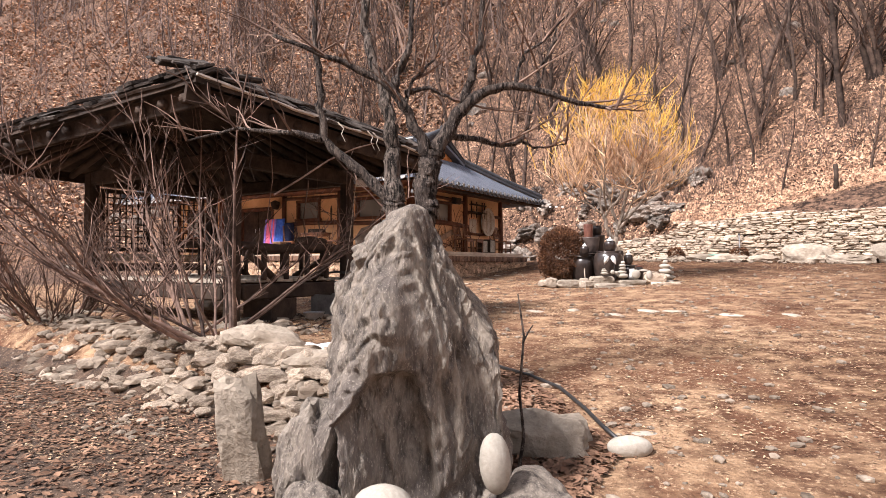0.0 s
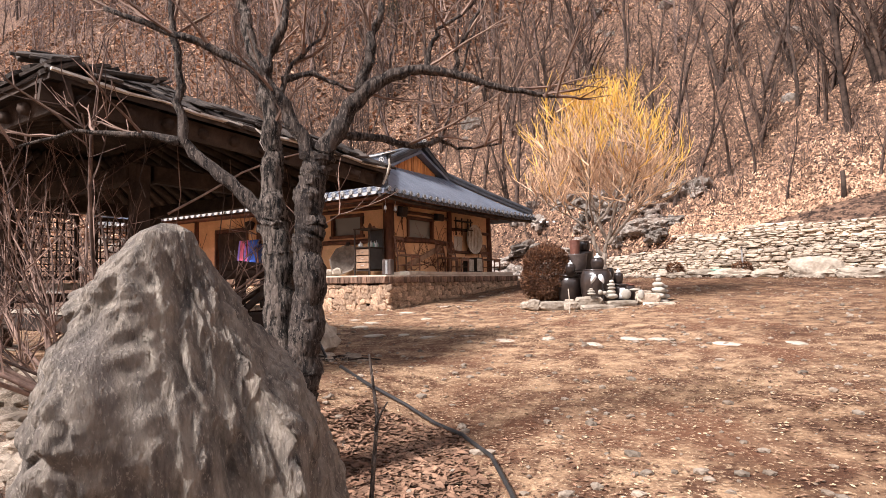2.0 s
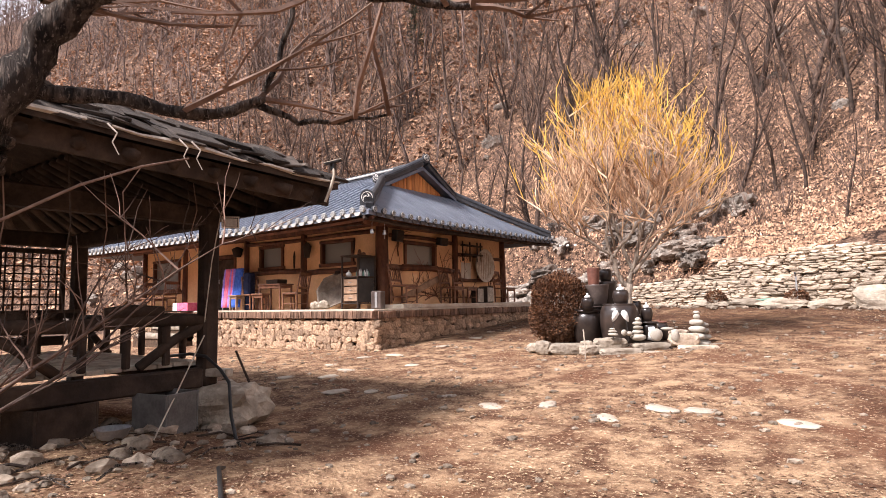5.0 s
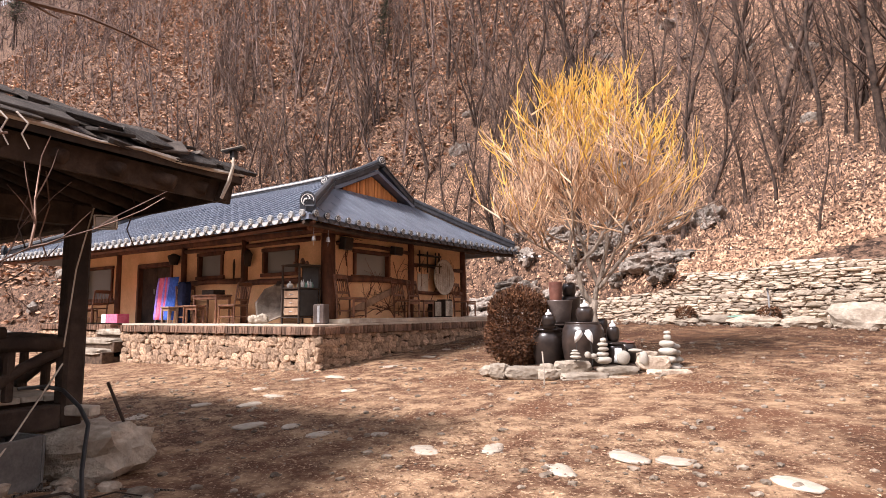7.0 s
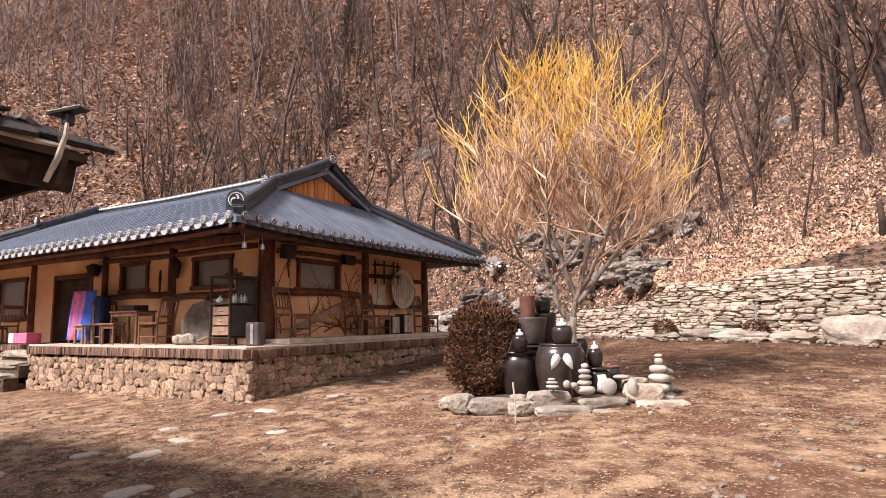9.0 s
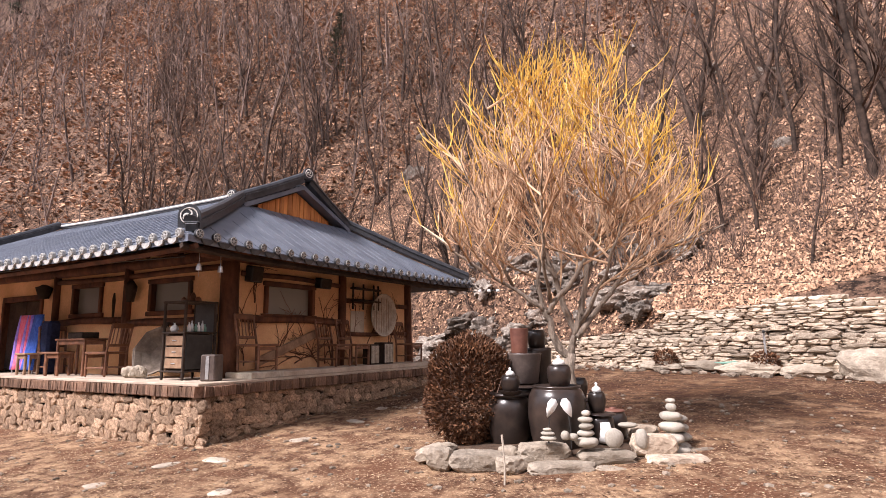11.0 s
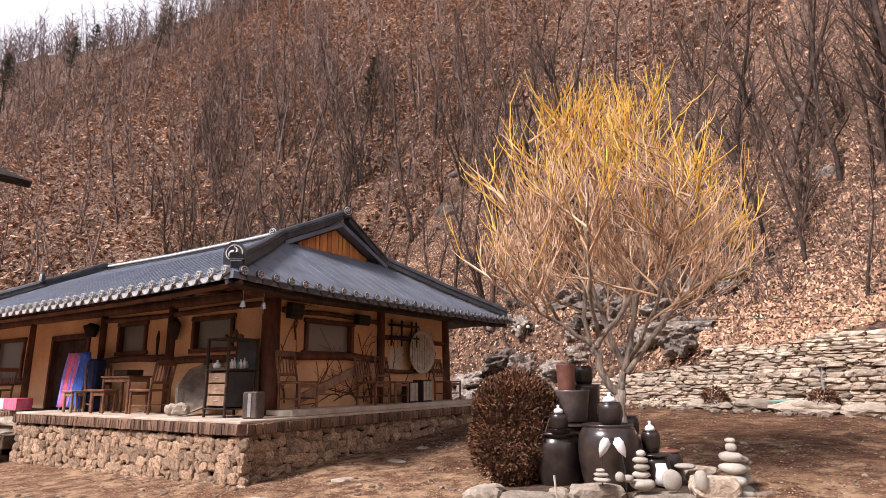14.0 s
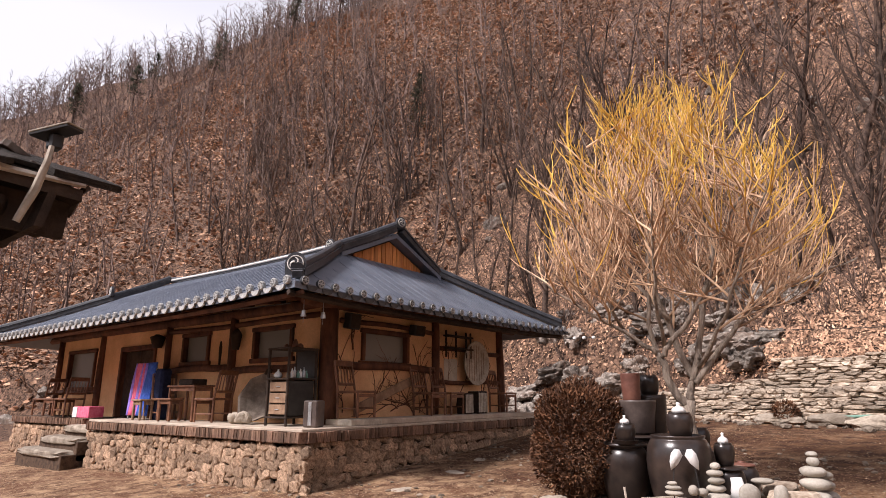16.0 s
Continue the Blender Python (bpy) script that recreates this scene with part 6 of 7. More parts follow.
# lattice screens on the far end
for y0, y1 in ((5.35, 6.25), (6.5, 7.4)):
    lat = part("lattice_frame", Geo().box((X0, (y0 + y1) / 2, 1.62), (0.06, y1 - y0, 0.07)).box((X0, (y0 + y1) / 2, 2.66), (0.06, y1 - y0, 0.07)).box((X0, y0 + 0.03, 2.14), (0.06, 0.07, 1.0)).box((X0, y1 - 0.03, 2.14), (0.06, 0.07, 1.0)), "dark_wood", pav)
    for k in range(1, 8):
        part("lattice_bar", Geo().box((X0, y0 + (y1 - y0) * k / 8, 2.14), (0.025, 0.022, 0.98), b=0.003), "dark_wood", lat)
    for k in range(1, 9):
        part("lattice_bar", Geo().box((X0 + 0.012, (y0 + y1) / 2, 1.62 + 1.04 * k / 9), (0.02, y1 - y0 - 0.08, 0.022), b=0.003), "dark_wood", lat)
part("low_wall_board", Geo().box((X0, (Y0 + Y1) / 2, 1.48), (0.05, 2.1, 0.12)), "grey_wood", pav)
part("low_wall_board", Geo().box((X0, (Y0 + Y1) / 2, 1.3), (0.05, 2.1, 0.14)), "dark_wood", pav)

# roof shell, rafters, eave boards and shingles
E4 = [Vector((-12.2, 3.55, 3.20)), Vector((-5.15, 3.58, 3.30)), Vector((-5.40, 8.40, 3.20)), Vector((-12.2, 8.40, 3.16))]
RA, RB = Vector((-9.9, 5.85, 4.12)), Vector((-7.4, 5.85, 4.12))
planes = ((E4[0], E4[1], RB, RA), (E4[1], E4[2], RB, RB), (E4[2], E4[3], RA, RB), (E4[3], E4[0], RA, RA))
for a, b, c, d in planes:
    poly = [a, b, c] if (c - d).length < 0.01 else [a, b, c, d]
    part("roof_deck", Geo().prism(poly, (0, 0, -0.06)), "dark_wood", pav)
r_in = random.Random(3)
for k, (a, b, c, d) in enumerate(planes):
    L = (b - a).length
    n = int(L / 0.42)
    for i in range(n):
        t = (i + 0.5) / n
        p = a.lerp(b, t)
        q = d.lerp(c, t)
        part("rafter", Geo().tube([p + (q - p).normalized() * r_in.uniform(0.05, 0.16) + Vector((0, 0, -0.20)), p.lerp(q, 0.72) + Vector((0, 0, -0.16))], 0.062, 7), "dark_wood", pav, smooth=True)
    m, inn = 14, (d.lerp(c, 0.5) - a.lerp(b, 0.5)).normalized()
    line = [a.lerp(b, i / m) + Vector((0, 0, 0.014 * math.sin(i * 2.3 + k))) for i in range(m + 1)]
    part("eave_board", Geo().tube([v - inn * 0.02 + Vector((0, 0, 0.015)) for v in line], [0.018 + 0.007 * math.sin(i * 1.7) for i in range(m + 1)], 4), "pale_board" if k == 1 else "dark_wood", pav, "bleached pale eave strip" if k == 1 else "weathered eave board")
    out = Vector((inn.x, inn.y, 0)).normalized()
    part("fascia", Geo().prism([a + out * 0.12 - Vector((0, 0, 0.05)), b + out * 0.12 - Vector((0, 0, 0.05)), b + out * 0.16 - Vector((0, 0, 0.24)), a + out * 0.16 - Vector((0, 0, 0.24))], out * 0.04), "dark_wood", pav)
rs = random.Random(17)
sh = Geo()
near = 0
sh_me = [mesh_of("shingle", Geo().box((0, 0, 0), (1, 1, 1), (0, 0, 0), 0.08), M["shingle"])]
for k, (a, b, c, d) in enumerate(planes):
    up = (d.lerp(c, 0.5) - a.lerp(b, 0.5))
    H = up.length
    rows = int(H / 0.2)
    ex = (b - a).normalized()
    nrm = ex.cross(up.normalized())
    for r in range(rows + 1):
        t = r / rows
        p0, p1 = a.lerp(d, t), b.lerp(c, t)
        L = (p1 - p0).length
        s = rs.uniform(0, 0.1)
        while s < L:
            w = rs.uniform(0.14, 0.55)
            if rs.random() < 0.10:
                s += w * 0.5
                continue
            cpt = p0 + ex * min(L, s + w / 2) + nrm * (0.02 + 0.11 * rs.random() ** 2) + up.normalized() * (rs.uniform(-0.04, 0.06) + (0.13 if r == 0 else 0.0))
            th = rs.uniform(0.018, 0.05)
            rzz = Matrix((ex, up.normalized(), nrm)).transposed().to_4x4()
            mm = Matrix.Translation(cpt) @ rzz @ pose(0, 0, 0, rs.uniform(-2, 9), rs.uniform(-6, 6), rs.uniform(-14, 14)) @ Matrix.Diagonal((w * 0.96, rs.uniform(0.26, 0.4), th, 1))
            if k in (0, 1) and near < 290 and r < 9:
                ob = new("shingle", sh_me[0])
                ob.parent, ob.matrix_local = pav, mm
                near += 1
            else:
                base = sh_me[0]
                kk = len(sh.v)
                sh.v += [tuple(mm @ v.co) for v in base.vertices]
                sh.f += [tuple(kk + j for j in pl.vertices) for pl in base.polygons]
            s += w
tagged(part("shingles", sh, "shingle", pav), kind="stuff")
rl_ = random.Random(9)
for i in range(34):
    y = 3.7 + 4.2 * rl_.random() ** 1.5
    x = -5.45 - rl_.uniform(0, 0.75)
    z = 3.30 - 0.032 * (y - 3.58) + (-5.2 - x) * 0.38 + rl_.uniform(0.05, 0.10 if y > 5 else 0.15)
    part("loose_slab", Geo().box((x, y, z), (rl_.uniform(0.2, 0.4), rl_.uniform(0.3, 0.75), rl_.uniform(0.02, 0.05)), (rl_.uniform(-5, 5), 20 + rl_.uniform(-10, 10), rl_.uniform(-25, 25)), 0.012), "shingle", pav, "heaped loose roof slab")

# flood lamp on the post and the solar lamp at the roof corner
lamp = thing("flood_lamp", pose(-6.5, 7.69, 2.77, 0, 0, -38), "small square flood lamp with a pale frame", "lamp")
part("housing", Geo().box((0.03, 0, 0), (0.07, 0.19, 0.13), (0, 14, 0), 0.015), "black", lamp)
part("frame", Geo().box((0.075, 0, 0.065), (0.02, 0.2, 0.014), (0, 14, 0)).box((0.06, 0, -0.06), (0.02, 0.2, 0.014), (0, 14, 0)).box((0.068, 0.093, 0), (0.02, 0.014, 0.13), (0, 14, 0)).box((0.068, -0.093, 0), (0.02, 0.014, 0.13), (0, 14, 0)), "white", lamp, "pale plastic frame")
part("lens", Geo().box((0.068, 0, 0), (0.012, 0.16, 0.1), (0, 14, 0), 0.003), "metal", lamp)
part("bracket", Geo().tube([(-0.12, -0.12, 0.06), (0.0, 0, 0.05)], 0.012, 6), "metal", lamp)
sol = thing("solar_lamp", pose(-5.22, 8.16, 2.96), "solar lamp on a thin pole at the roof corner", "lamp")
part("pole", Geo().tube([(-0.07, -0.06, -0.02), (-0.02, -0.02, 0.14), (0.01, 0.0, 0.28), (-0.02, 0.02, 0.40)], [0.016, 0.02, 0.016, 0.012], 6), "grey_wood", sol)
# Black body puts the shade of the panel's underside into its colour.
part("panel", Geo().box((-0.03, 0.03, 0.45), (0.20, 0.12, 0.016), (8, -12, 33), 0.005), "black", sol, "panel with a shade-black underside and a pale sunlit top")
# Pale plate over the whole top, coloured as lit from above.
part("rim", Geo().box((-0.03, 0.03, 0.463), (0.206, 0.126, 0.008), (8, -12, 33), 0.003), "grey_wood", sol)
part("lamp_head", Geo().box((-0.03, 0.03, 0.40), (0.06, 0.06, 0.08), b=0.01), "black", sol)
# loose cords and dead vines under the eaves
vn = random.Random(41)
for i in range(7):
    y = 4.6 + 0.5 * i + vn.uniform(-0.15, 0.15)
    x = -5.2 - vn.uniform(0.0, 1.3)
    ln = vn.uniform(0.5, 1.9)
    part("hanging_cord", Geo().tube([(x, y, 3.1), (x + 0.03, y + 0.03, 3.1 - ln * 0.4), (x - 0.02, y - 0.01, 3.1 - ln * 0.75), (x + 0.02, y + 0.04, 3.1 - ln)], 0.006, 5), "twig" if i % 2 else "dark_wood", pav, "thin hanging cord")
tagged(part("dead_vine", Geo().tube([(-5.1, 6.35, 3.08), (-5.12, 5.95, 2.94), (-5.15, 5.5, 2.72), (-5.2, 5.05, 2.42), (-5.25, 4.7, 2.2)], [0.008, 0.01, 0.011, 0.012, 0.012], 6).tube([(-5.12, 5.95, 2.94), (-5.1, 5.8, 2.7), (-5.16, 5.86, 2.3)], 0.005, 5), "twig", None), "pale dead vine trailing from the pavilion's eave", "vine")
for y in (6.3, 6.42, 5.7):
    tagged(part("hanging_twig", Geo().tube([(-5.18, y, 3.26), (-5.12, y + 0.05, 3.18), (-5.13, y + 0.02, 3.1), (-5.1, y + 0.06, 3.0)], [0.008, 0.007, 0.006, 0.004], 5), "pale_board", None), "bleached twig caught on the eave", "twig", "twigs on the eave")

# clutter in and under the pavilion
def table(name, at, w, d, h, label, material="dark_wood"):
    t = thing(name, at, label, "table")
    part("tabletop", Geo().box((0, 0, h - 0.02), (w, d, 0.04)), material, t)
    for sx in (-1, 1):
        for sy in (-1, 1):
            part("leg", Geo().box((sx * (w / 2 - 0.05), sy * (d / 2 - 0.05), (h - 0.04) / 2), (0.05, 0.05, h - 0.04)), material, t)
    for sy in (-1, 1):
        part("apron", Geo().box((0, sy * (d / 2 - 0.05), h - 0.08), (w - 0.15, 0.025, 0.08)), material, t)
    return t


table("low_table", pose(-9.3, 6.6, DZ + 0.03, 0, 0, 5), 1.1, 0.7, 0.62, "dark wooden table standing in the pavilion")
bowl = tagged(part("steel_bowl", Geo().lathe((0, 0, 0), [(0.09, 0.0), (0.13, 0.03), (0.155, 0.1), (0.16, 0.105), (0.145, 0.1), (0.12, 0.035), (0.0, 0.02)], 28, False), "metal", None, smooth=True), "shiny steel dog bowl on the ground", "bowl")
bowl.matrix_world = pose(-6.15, 6.25, ground_z(-6.15, 6.25) + 0.02)
for nm, x, y, z, s, m_, lb in (("plastic_tub", -6.42, 6.9, 0.62, (0.5, 0.42, 0.44), "grey_tub", "grey plastic tub under the pavilion floor"), ("wooden_crate", -6.75, 5.95, 0.6, (0.5, 0.62, 0.42), "dark_wood", "dark wooden crate under the pavilion floor")):
    t = thing(nm, pose(x, y, z - s[2] / 2 + 0.05, 0, 0, 12), lb, "container")
    part("base", Geo().box((0, 0, 0.02), (s[0], s[1], 0.04)), m_, t)
    for sx, sy, w, d in ((0, 1, s[0], 0.03), (0, -1, s[0], 0.03), (1, 0, 0.03, s[1] - 0.06), (-1, 0, 0.03, s[1] - 0.06)):
        part("side", Geo().box((sx * (s[0] / 2 - 0.015), sy * (s[1] / 2 - 0.015), s[2] / 2), (w, d, s[2])), m_, t)
hose = tagged(part("black_hose", Geo().tube([(-7.2, 7.3, 1.19), (-6.7, 7.32, 1.24), (-6.45, 7.36, 1.22), (-6.25, 7.42, 1.08), (-6.06, 7.41, 0.95), (-5.9, 7.32, 0.82), (-5.72, 7.22, 0.65), (-5.5, 7.13, 0.48), (-5.2, 7.0, 0.38), (-4.9, 6.75, 0.36)] + [(x, y, ground_z(x, y) + 0.035) for x, y in ((-4.4, 6.25), (-3.65, 5.8), (-3.1, 5.72), (-2.65, 5.55), (-2.25, 5.36), (-1.8, 5.02), (-1.4, 4.54), (-1.18, 4.25), (-0.98, 4.0))], [0.018] * 12 + [0.016] * 7, 8), "black", None, smooth=True), "black garden hose running over the earth", "hose")
single_stone("river_stone", -0.86, 3.86, ground_z(-0.86, 3.86) + 0.045, (0.15, 0.08, 0.075), (0, 0, 35), "river_stone", "smooth pale river stone at the end of the hose", "stone", k=190, rough=0.06, blocky=0.1)
strut = tagged(part("prop_stick", Geo().tube([(-6.45, 7.75, 1.25), (-6.2, 7.95, 0.52)], 0.014, 6), "dark_wood", None), "thin dark stick leaning on the post", "stick")
rope = tagged(part("rope", Geo().tube([(-6.48, 7.55, 2.9), (-6.42, 7.4, 2.3), (-6.48, 7.36, 1.6)], 0.007, 5).tube([(-6.48, 7.36, 1.45), (-6.2, 6.9, 0.9), (-5.9, 6.5, 0.5)], 0.008, 5), "grey_wood", None), "thin pale cord hanging by the post", "cord")
log = tagged(part("charred_log", Geo().tube([(-6.62, 6.35, 1.72), (-6.62, 6.6, 1.74), (-6.64, 6.95, 1.73)], [0.06, 0.075, 0.06], 9), "dark_wood", None, smooth=True), "dark log lying on the handrail", "log")

# rubble, twigs and billets on the ground under the pavilion
ru = random.Random(52)
rub = Geo()
for i in range(150):
    x, y = ru.uniform(-7.2, -5.0), ru.uniform(4.9, 7.6)
    s = 0.025 + 0.08 * ru.random() ** 2.5
    rub.stone((x, y, ground_z(x, y) + s * 0.3), (s * 1.3, s, s * 0.7), i, 2, 0.35, ru.random() * 3)
tagged(part("pavilion_rubble", rub, "stone", None), "loose rubble round the foot of the pavilion", "rubble", kind="stuff")
for i in range(46):
    x, y, a = ru.uniform(-6.9, -4.9), ru.uniform(5.2, 7.7), ru.uniform(0, 6.28)
    ln, z = ru.uniform(0.12, 0.5), ground_z(x, y) + 0.03
    tagged(part("fallen_twig", Geo().tube([(x, y, z), (x + math.cos(a) * ln * 0.5, y + math.sin(a) * ln * 0.5, z + 0.03), (x + math.cos(a + 0.3) * ln, y + math.sin(a + 0.3) * ln, z)], ru.uniform(0.005, 0.013), 5), "pale_bark" if i % 3 else "dark_wood", None), "broken dry twig lying on the ground", "twig", "twigs round the pavilion")

# old snow in the shade of the bank
sn = Geo()
for i in range(16):
    x, y = -4.1 + rs.uniform(-0.45, 0.3), 4.15 + rs.uniform(-0.35, 0.4)
    sn.stone((x, y, ground_z(x, y) + 0.01), (rs.uniform(0.05, 0.16), rs.uniform(0.04, 0.1), 0.025), i, 2, 0.35, rs.random() * 3)
tagged(part("snow_patch", sn, "snow", None, smooth=True), "patch of old melting snow on the earth", "snow", kind="stuff")


# ---- furniture on the platform ----
def chair(name, at, label, w=0.46, d=0.46, seat=0.46, top=0.98, slats=5, material="chair_wood", group="chairs on the porch"):
    c = thing(name, at, label, "chair", group)
    part("seat", Geo().box((0, 0, seat - 0.02), (w, d, 0.045), b=0.015), material, c)
    for sx in (-1, 1):
        part("leg", Geo().box((sx * (w / 2 - 0.03), -d / 2 + 0.03, (seat - 0.04) / 2), (0.042, 0.042, seat - 0.045)), material, c)
        part("back_leg", Geo().tube([(sx * (w / 2 - 0.03), d / 2 - 0.03, 0), (sx * (w / 2 - 0.03), d / 2 - 0.02, seat), (sx * (w / 2 - 0.03), d / 2 + 0.09, top)], 0.024, 6), material, c)
        part("stretcher", Geo().box((sx * (w / 2 - 0.03), 0, 0.16), (0.025, d - 0.1, 0.03)), material, c)
    part("top_rail", Geo().box((0, d / 2 + 0.085, top - 0.03), (w - 0.06, 0.03, 0.1), (-10, 0, 0)), material, c)
    part("low_rail", Geo().box((0, d / 2 + 0.01, seat + 0.12), (w - 0.06, 0.025, 0.05), (-10, 0, 0)), material, c)
    part("front_rail", Geo().box((0, -d / 2 + 0.03, seat - 0.08), (w - 0.1, 0.025, 0.06)), material, c)
    for i in range(slats):
        x = (i - (slats - 1) / 2) * (w - 0.12) / slats
        part("slat", Geo().tube([(x, d / 2 + 0.015, seat + 0.13), (x, d / 2 + 0.075, top - 0.06)], 0.013, 5, flat=0.6), material, c)
    return c


PF = PZ + 0.008
c1 = chair("porch_chair", pose(-9.88, 14.80, PF + 0.12, 0, 0, 98), "brown wooden slat-back chair on the side porch", 0.55, 0.5)
for x, y, rz, lb in ((-13.1, 14.0, -75, "brown slat-back chair beside the low table"), (-15.0, 14.05, 80, "brown slat-back chair draped in shade by the cloth"), (-19.9, 13.95, -80, "brown slat-back chair on the far porch"), (-21.4, 13.95, -75, "brown slat-back chair on the far porch"), (-9.95, 16.95, 95, "brown slat-back chair against the side wall"), (-9.95, 17.6, 95, "brown slat-back chair against the side wall"), (-9.95, 19.8, 95, "brown slat-back chair at the end of the porch")):
    k = copy_thing(c1, pose(x, y, PF + (0.0 if y < 14.4 else 0.10), 0, 0, rz))
    k["label"] = lb
table("tea_table", pose(-13.9, 13.95, PF, 0, 0, 3), 0.95, 0.5, 0.72, "small brown wooden table on the porch", "chair_wood")
table("side_stool", pose(-14.25, 13.72, PF, 0, 0, 10), 0.42, 0.34, 0.46, "low brown wooden stool on the porch", "chair_wood")
table("side_stool", pose(-15.35, 13.7, PF, 0, 0, 0), 0.4, 0.34, 0.44, "low blue-grey stool before the cloth", "table_wood")
table("far_table", pose(-20.7, 13.95, PF, 0, 0, 0), 0.7, 0.5, 0.46, "low brown table on the far porch", "chair_wood")
tray = tagged(part("wooden_box", Geo().box((0, 0, 0.06), (0.5, 0.34, 0.12)), "dark_wood", None), "flat dark wooden box on the tea table", "box")
tray.matrix_world = pose(-13.85, 13.95, PF + 0.72)
# striped cloth on a rack
rack = thing("cloth_rack", pose(-15.85, 13.95, PF, 0, 0, 0), "drying rack hung with a pink and blue striped cloth", "rack")
for sx in (-0.42, 0.42):
    part("upright", Geo().tube([(sx, -0.12, 0), (sx, 0, 1.22)], 0.014, 6).tube([(sx, 0.22, 0), (sx, 0, 1.22)], 0.014, 6), "metal", rack)
part("rail", Geo().tube([(-0.45, 0, 1.22), (0.45, 0, 1.22)], 0.014, 6), "metal", rack)
stripes = [("cloth_violet", -0.48, -0.40), ("cloth_pink", -0.40, -0.16), ("cloth_violet", -0.16, -0.08), ("cloth_pink", -0.08, -0.02), ("cloth_violet", -0.02, 0.06), ("cloth_blue", 0.06, 0.50)]
for m_, a, b in stripes:
    g = Geo()
    n = 9
    for i in range(n + 1):
        z = 1.245 - 1.16 * i / n
        for x in (a, (a + b) / 2, b):
            g.v.append((x, -0.02 - 0.13 * (i / n) + 0.018 * math.sin(x * 19 + i * 0.4), z))
    for i in range(n):
        for j in range(2):
            k = i * 3 + j
            g.f.append((k, k + 1, k + 4, k + 3))
    st = part("stripe", g, m_, rack, smooth=True)
    sm = st.modifiers.new("thickness", "SOLIDIFY")
    sm.thickness = 0.006
part("dark_drape", Geo().box((0.6, 0.08, 0.55), (0.26, 0.3, 1.1), (0, 0, 15), 0.05), "navy", rack, "dark navy folded cloth")
# medicine chest with glass shelf
chest = thing("display_cabinet", pose(-10.66, 13.98, PF, 0, 0, 0), "old wooden cabinet with open shelves and bottles", "cabinet")
for sx in (-0.27, 0.27):
    for sy in (-0.3, 0.3):
        part("post", Geo().box((sx, sy, 0.66), (0.045, 0.045, 1.32)), "dark_wood", chest)
for z in (0.14, 0.78, 1.3):
    part("shelf", Geo().box((0, 0, z), (0.60, 0.66, 0.03)), "dark_wood", chest)
part("body", Geo().box((0, 0.02, 0.46), (0.50, 0.54, 0.6)), "dark_wood", chest)
for k in range(3):
    dr = part("drawer", Geo().box((0, -0.27, 0.27 + 0.19 * k), (0.47, 0.03, 0.165)), "table_wood", chest)
    part("handle", Geo().tube([(-0.05, -0.292, 0.27 + 0.19 * k), (0.05, -0.292, 0.27 + 0.19 * k)], 0.008, 5), "metal", dr)
# Black sheet puts the shade of the cabinet's east side into its colour.
part("shaded_side", Geo().box((0.265, 0.0, 0.46), (0.02, 0.52, 0.58)), "black", chest)
part("back_panel", Geo().box((0.0, 0.29, 1.04), (0.5, 0.02, 0.5)), "black", chest)
for k in range(7):
    h = 0.13 + 0.03 * (k % 3)
    b = tagged(part("bottle", Geo().lathe((0, 0, 0), [(0.0, 0.0), (0.028, 0.0), (0.03, 0.02), (0.03, h * 0.6), (0.012, h * 0.78), (0.012, h), (0.0, h)], 12, False), ("green_hose", "white", "metal")[k % 3], None, smooth=True), "small glass bottle on the cabinet shelf", "bottle", "bottles on the cabinet")
    b.matrix_world = pose(-10.48 + 0.015 * (k % 2), 13.75 + 0.065 * k, PF + 0.797)
teapot = tagged(part("white_pot", Geo().lathe((0, 0, 0), [(0.0, 0), (0.05, 0), (0.075, 0.05), (0.05, 0.1), (0.015, 0.12), (0.018, 0.15), (0, 0.155)], 16, False), "white", None, smooth=True), "white ceramic pot on the cabinet shelf", "pot")
teapot.matrix_world = pose(-10.80, 13.78, PF + 0.797)
for k, (dx, h) in enumerate(((-0.3, 0.09), (0.05, 0.16), (0.25, 0.08))):
    b = tagged(part("ornament", Geo().lathe((0, 0, 0), [(0.0, 0), (0.06, 0), (0.05, h * 0.6), (0.02, h), (0, h)], 12, False), "chair_wood", None, smooth=True), "small carved wooden piece on the cabinet", "ornament")
    b.matrix_world = pose(-10.66 + dx * 0.7, 13.98, PF + 1.317)
tin = thing("tin_bin", pose(-9.85, 13.82, PF, 0, 0, 20), "tall galvanised tin bin at the porch corner", "bin")
part("body", Geo().box((0, 0, 0.21), (0.26, 0.26, 0.42), b=0.02), "grey_jar", tin)
part("panel", Geo().box((0.0, -0.135, 0.21), (0.06, 0.012, 0.36)), "metal", tin, "bright folded tin edge")
# big leaning iron bowl and pale stones
pan = thing("leaning_bowl", pose(-11.7, 14.12, PF + 0.46, 66, 0, 14), "large dark iron bowl leaning against the wall", "bowl")
part("shell", Geo().lathe((0, 0, 0), [(0.12, -0.2), (0.28, -0.16), (0.42, -0.05), (0.48, 0.08), (0.5, 0.085), (0.46, 0.07), (0.38, -0.03), (0.24, -0.12), (0.0, -0.15)], 8, False), "basin", pan)
part("lug", Geo().box((0, 0.5, 0.06), (0.14, 0.12, 0.05), b=0.02), "dark_wood", pan)
for x, y, z, s, k in ((-12.12, 13.85, 0.10, (0.13, 0.10, 0.11), 1), (-11.62, 13.7, 0.11, (0.16, 0.09, 0.11), 2)):
    single_stone("porch_stone", x, y, PF + z, s, (0, 0, 20 * k), "pale_stone", "pale rough stone standing on the porch", k=150 + k, rough=0.3, smooth=False)
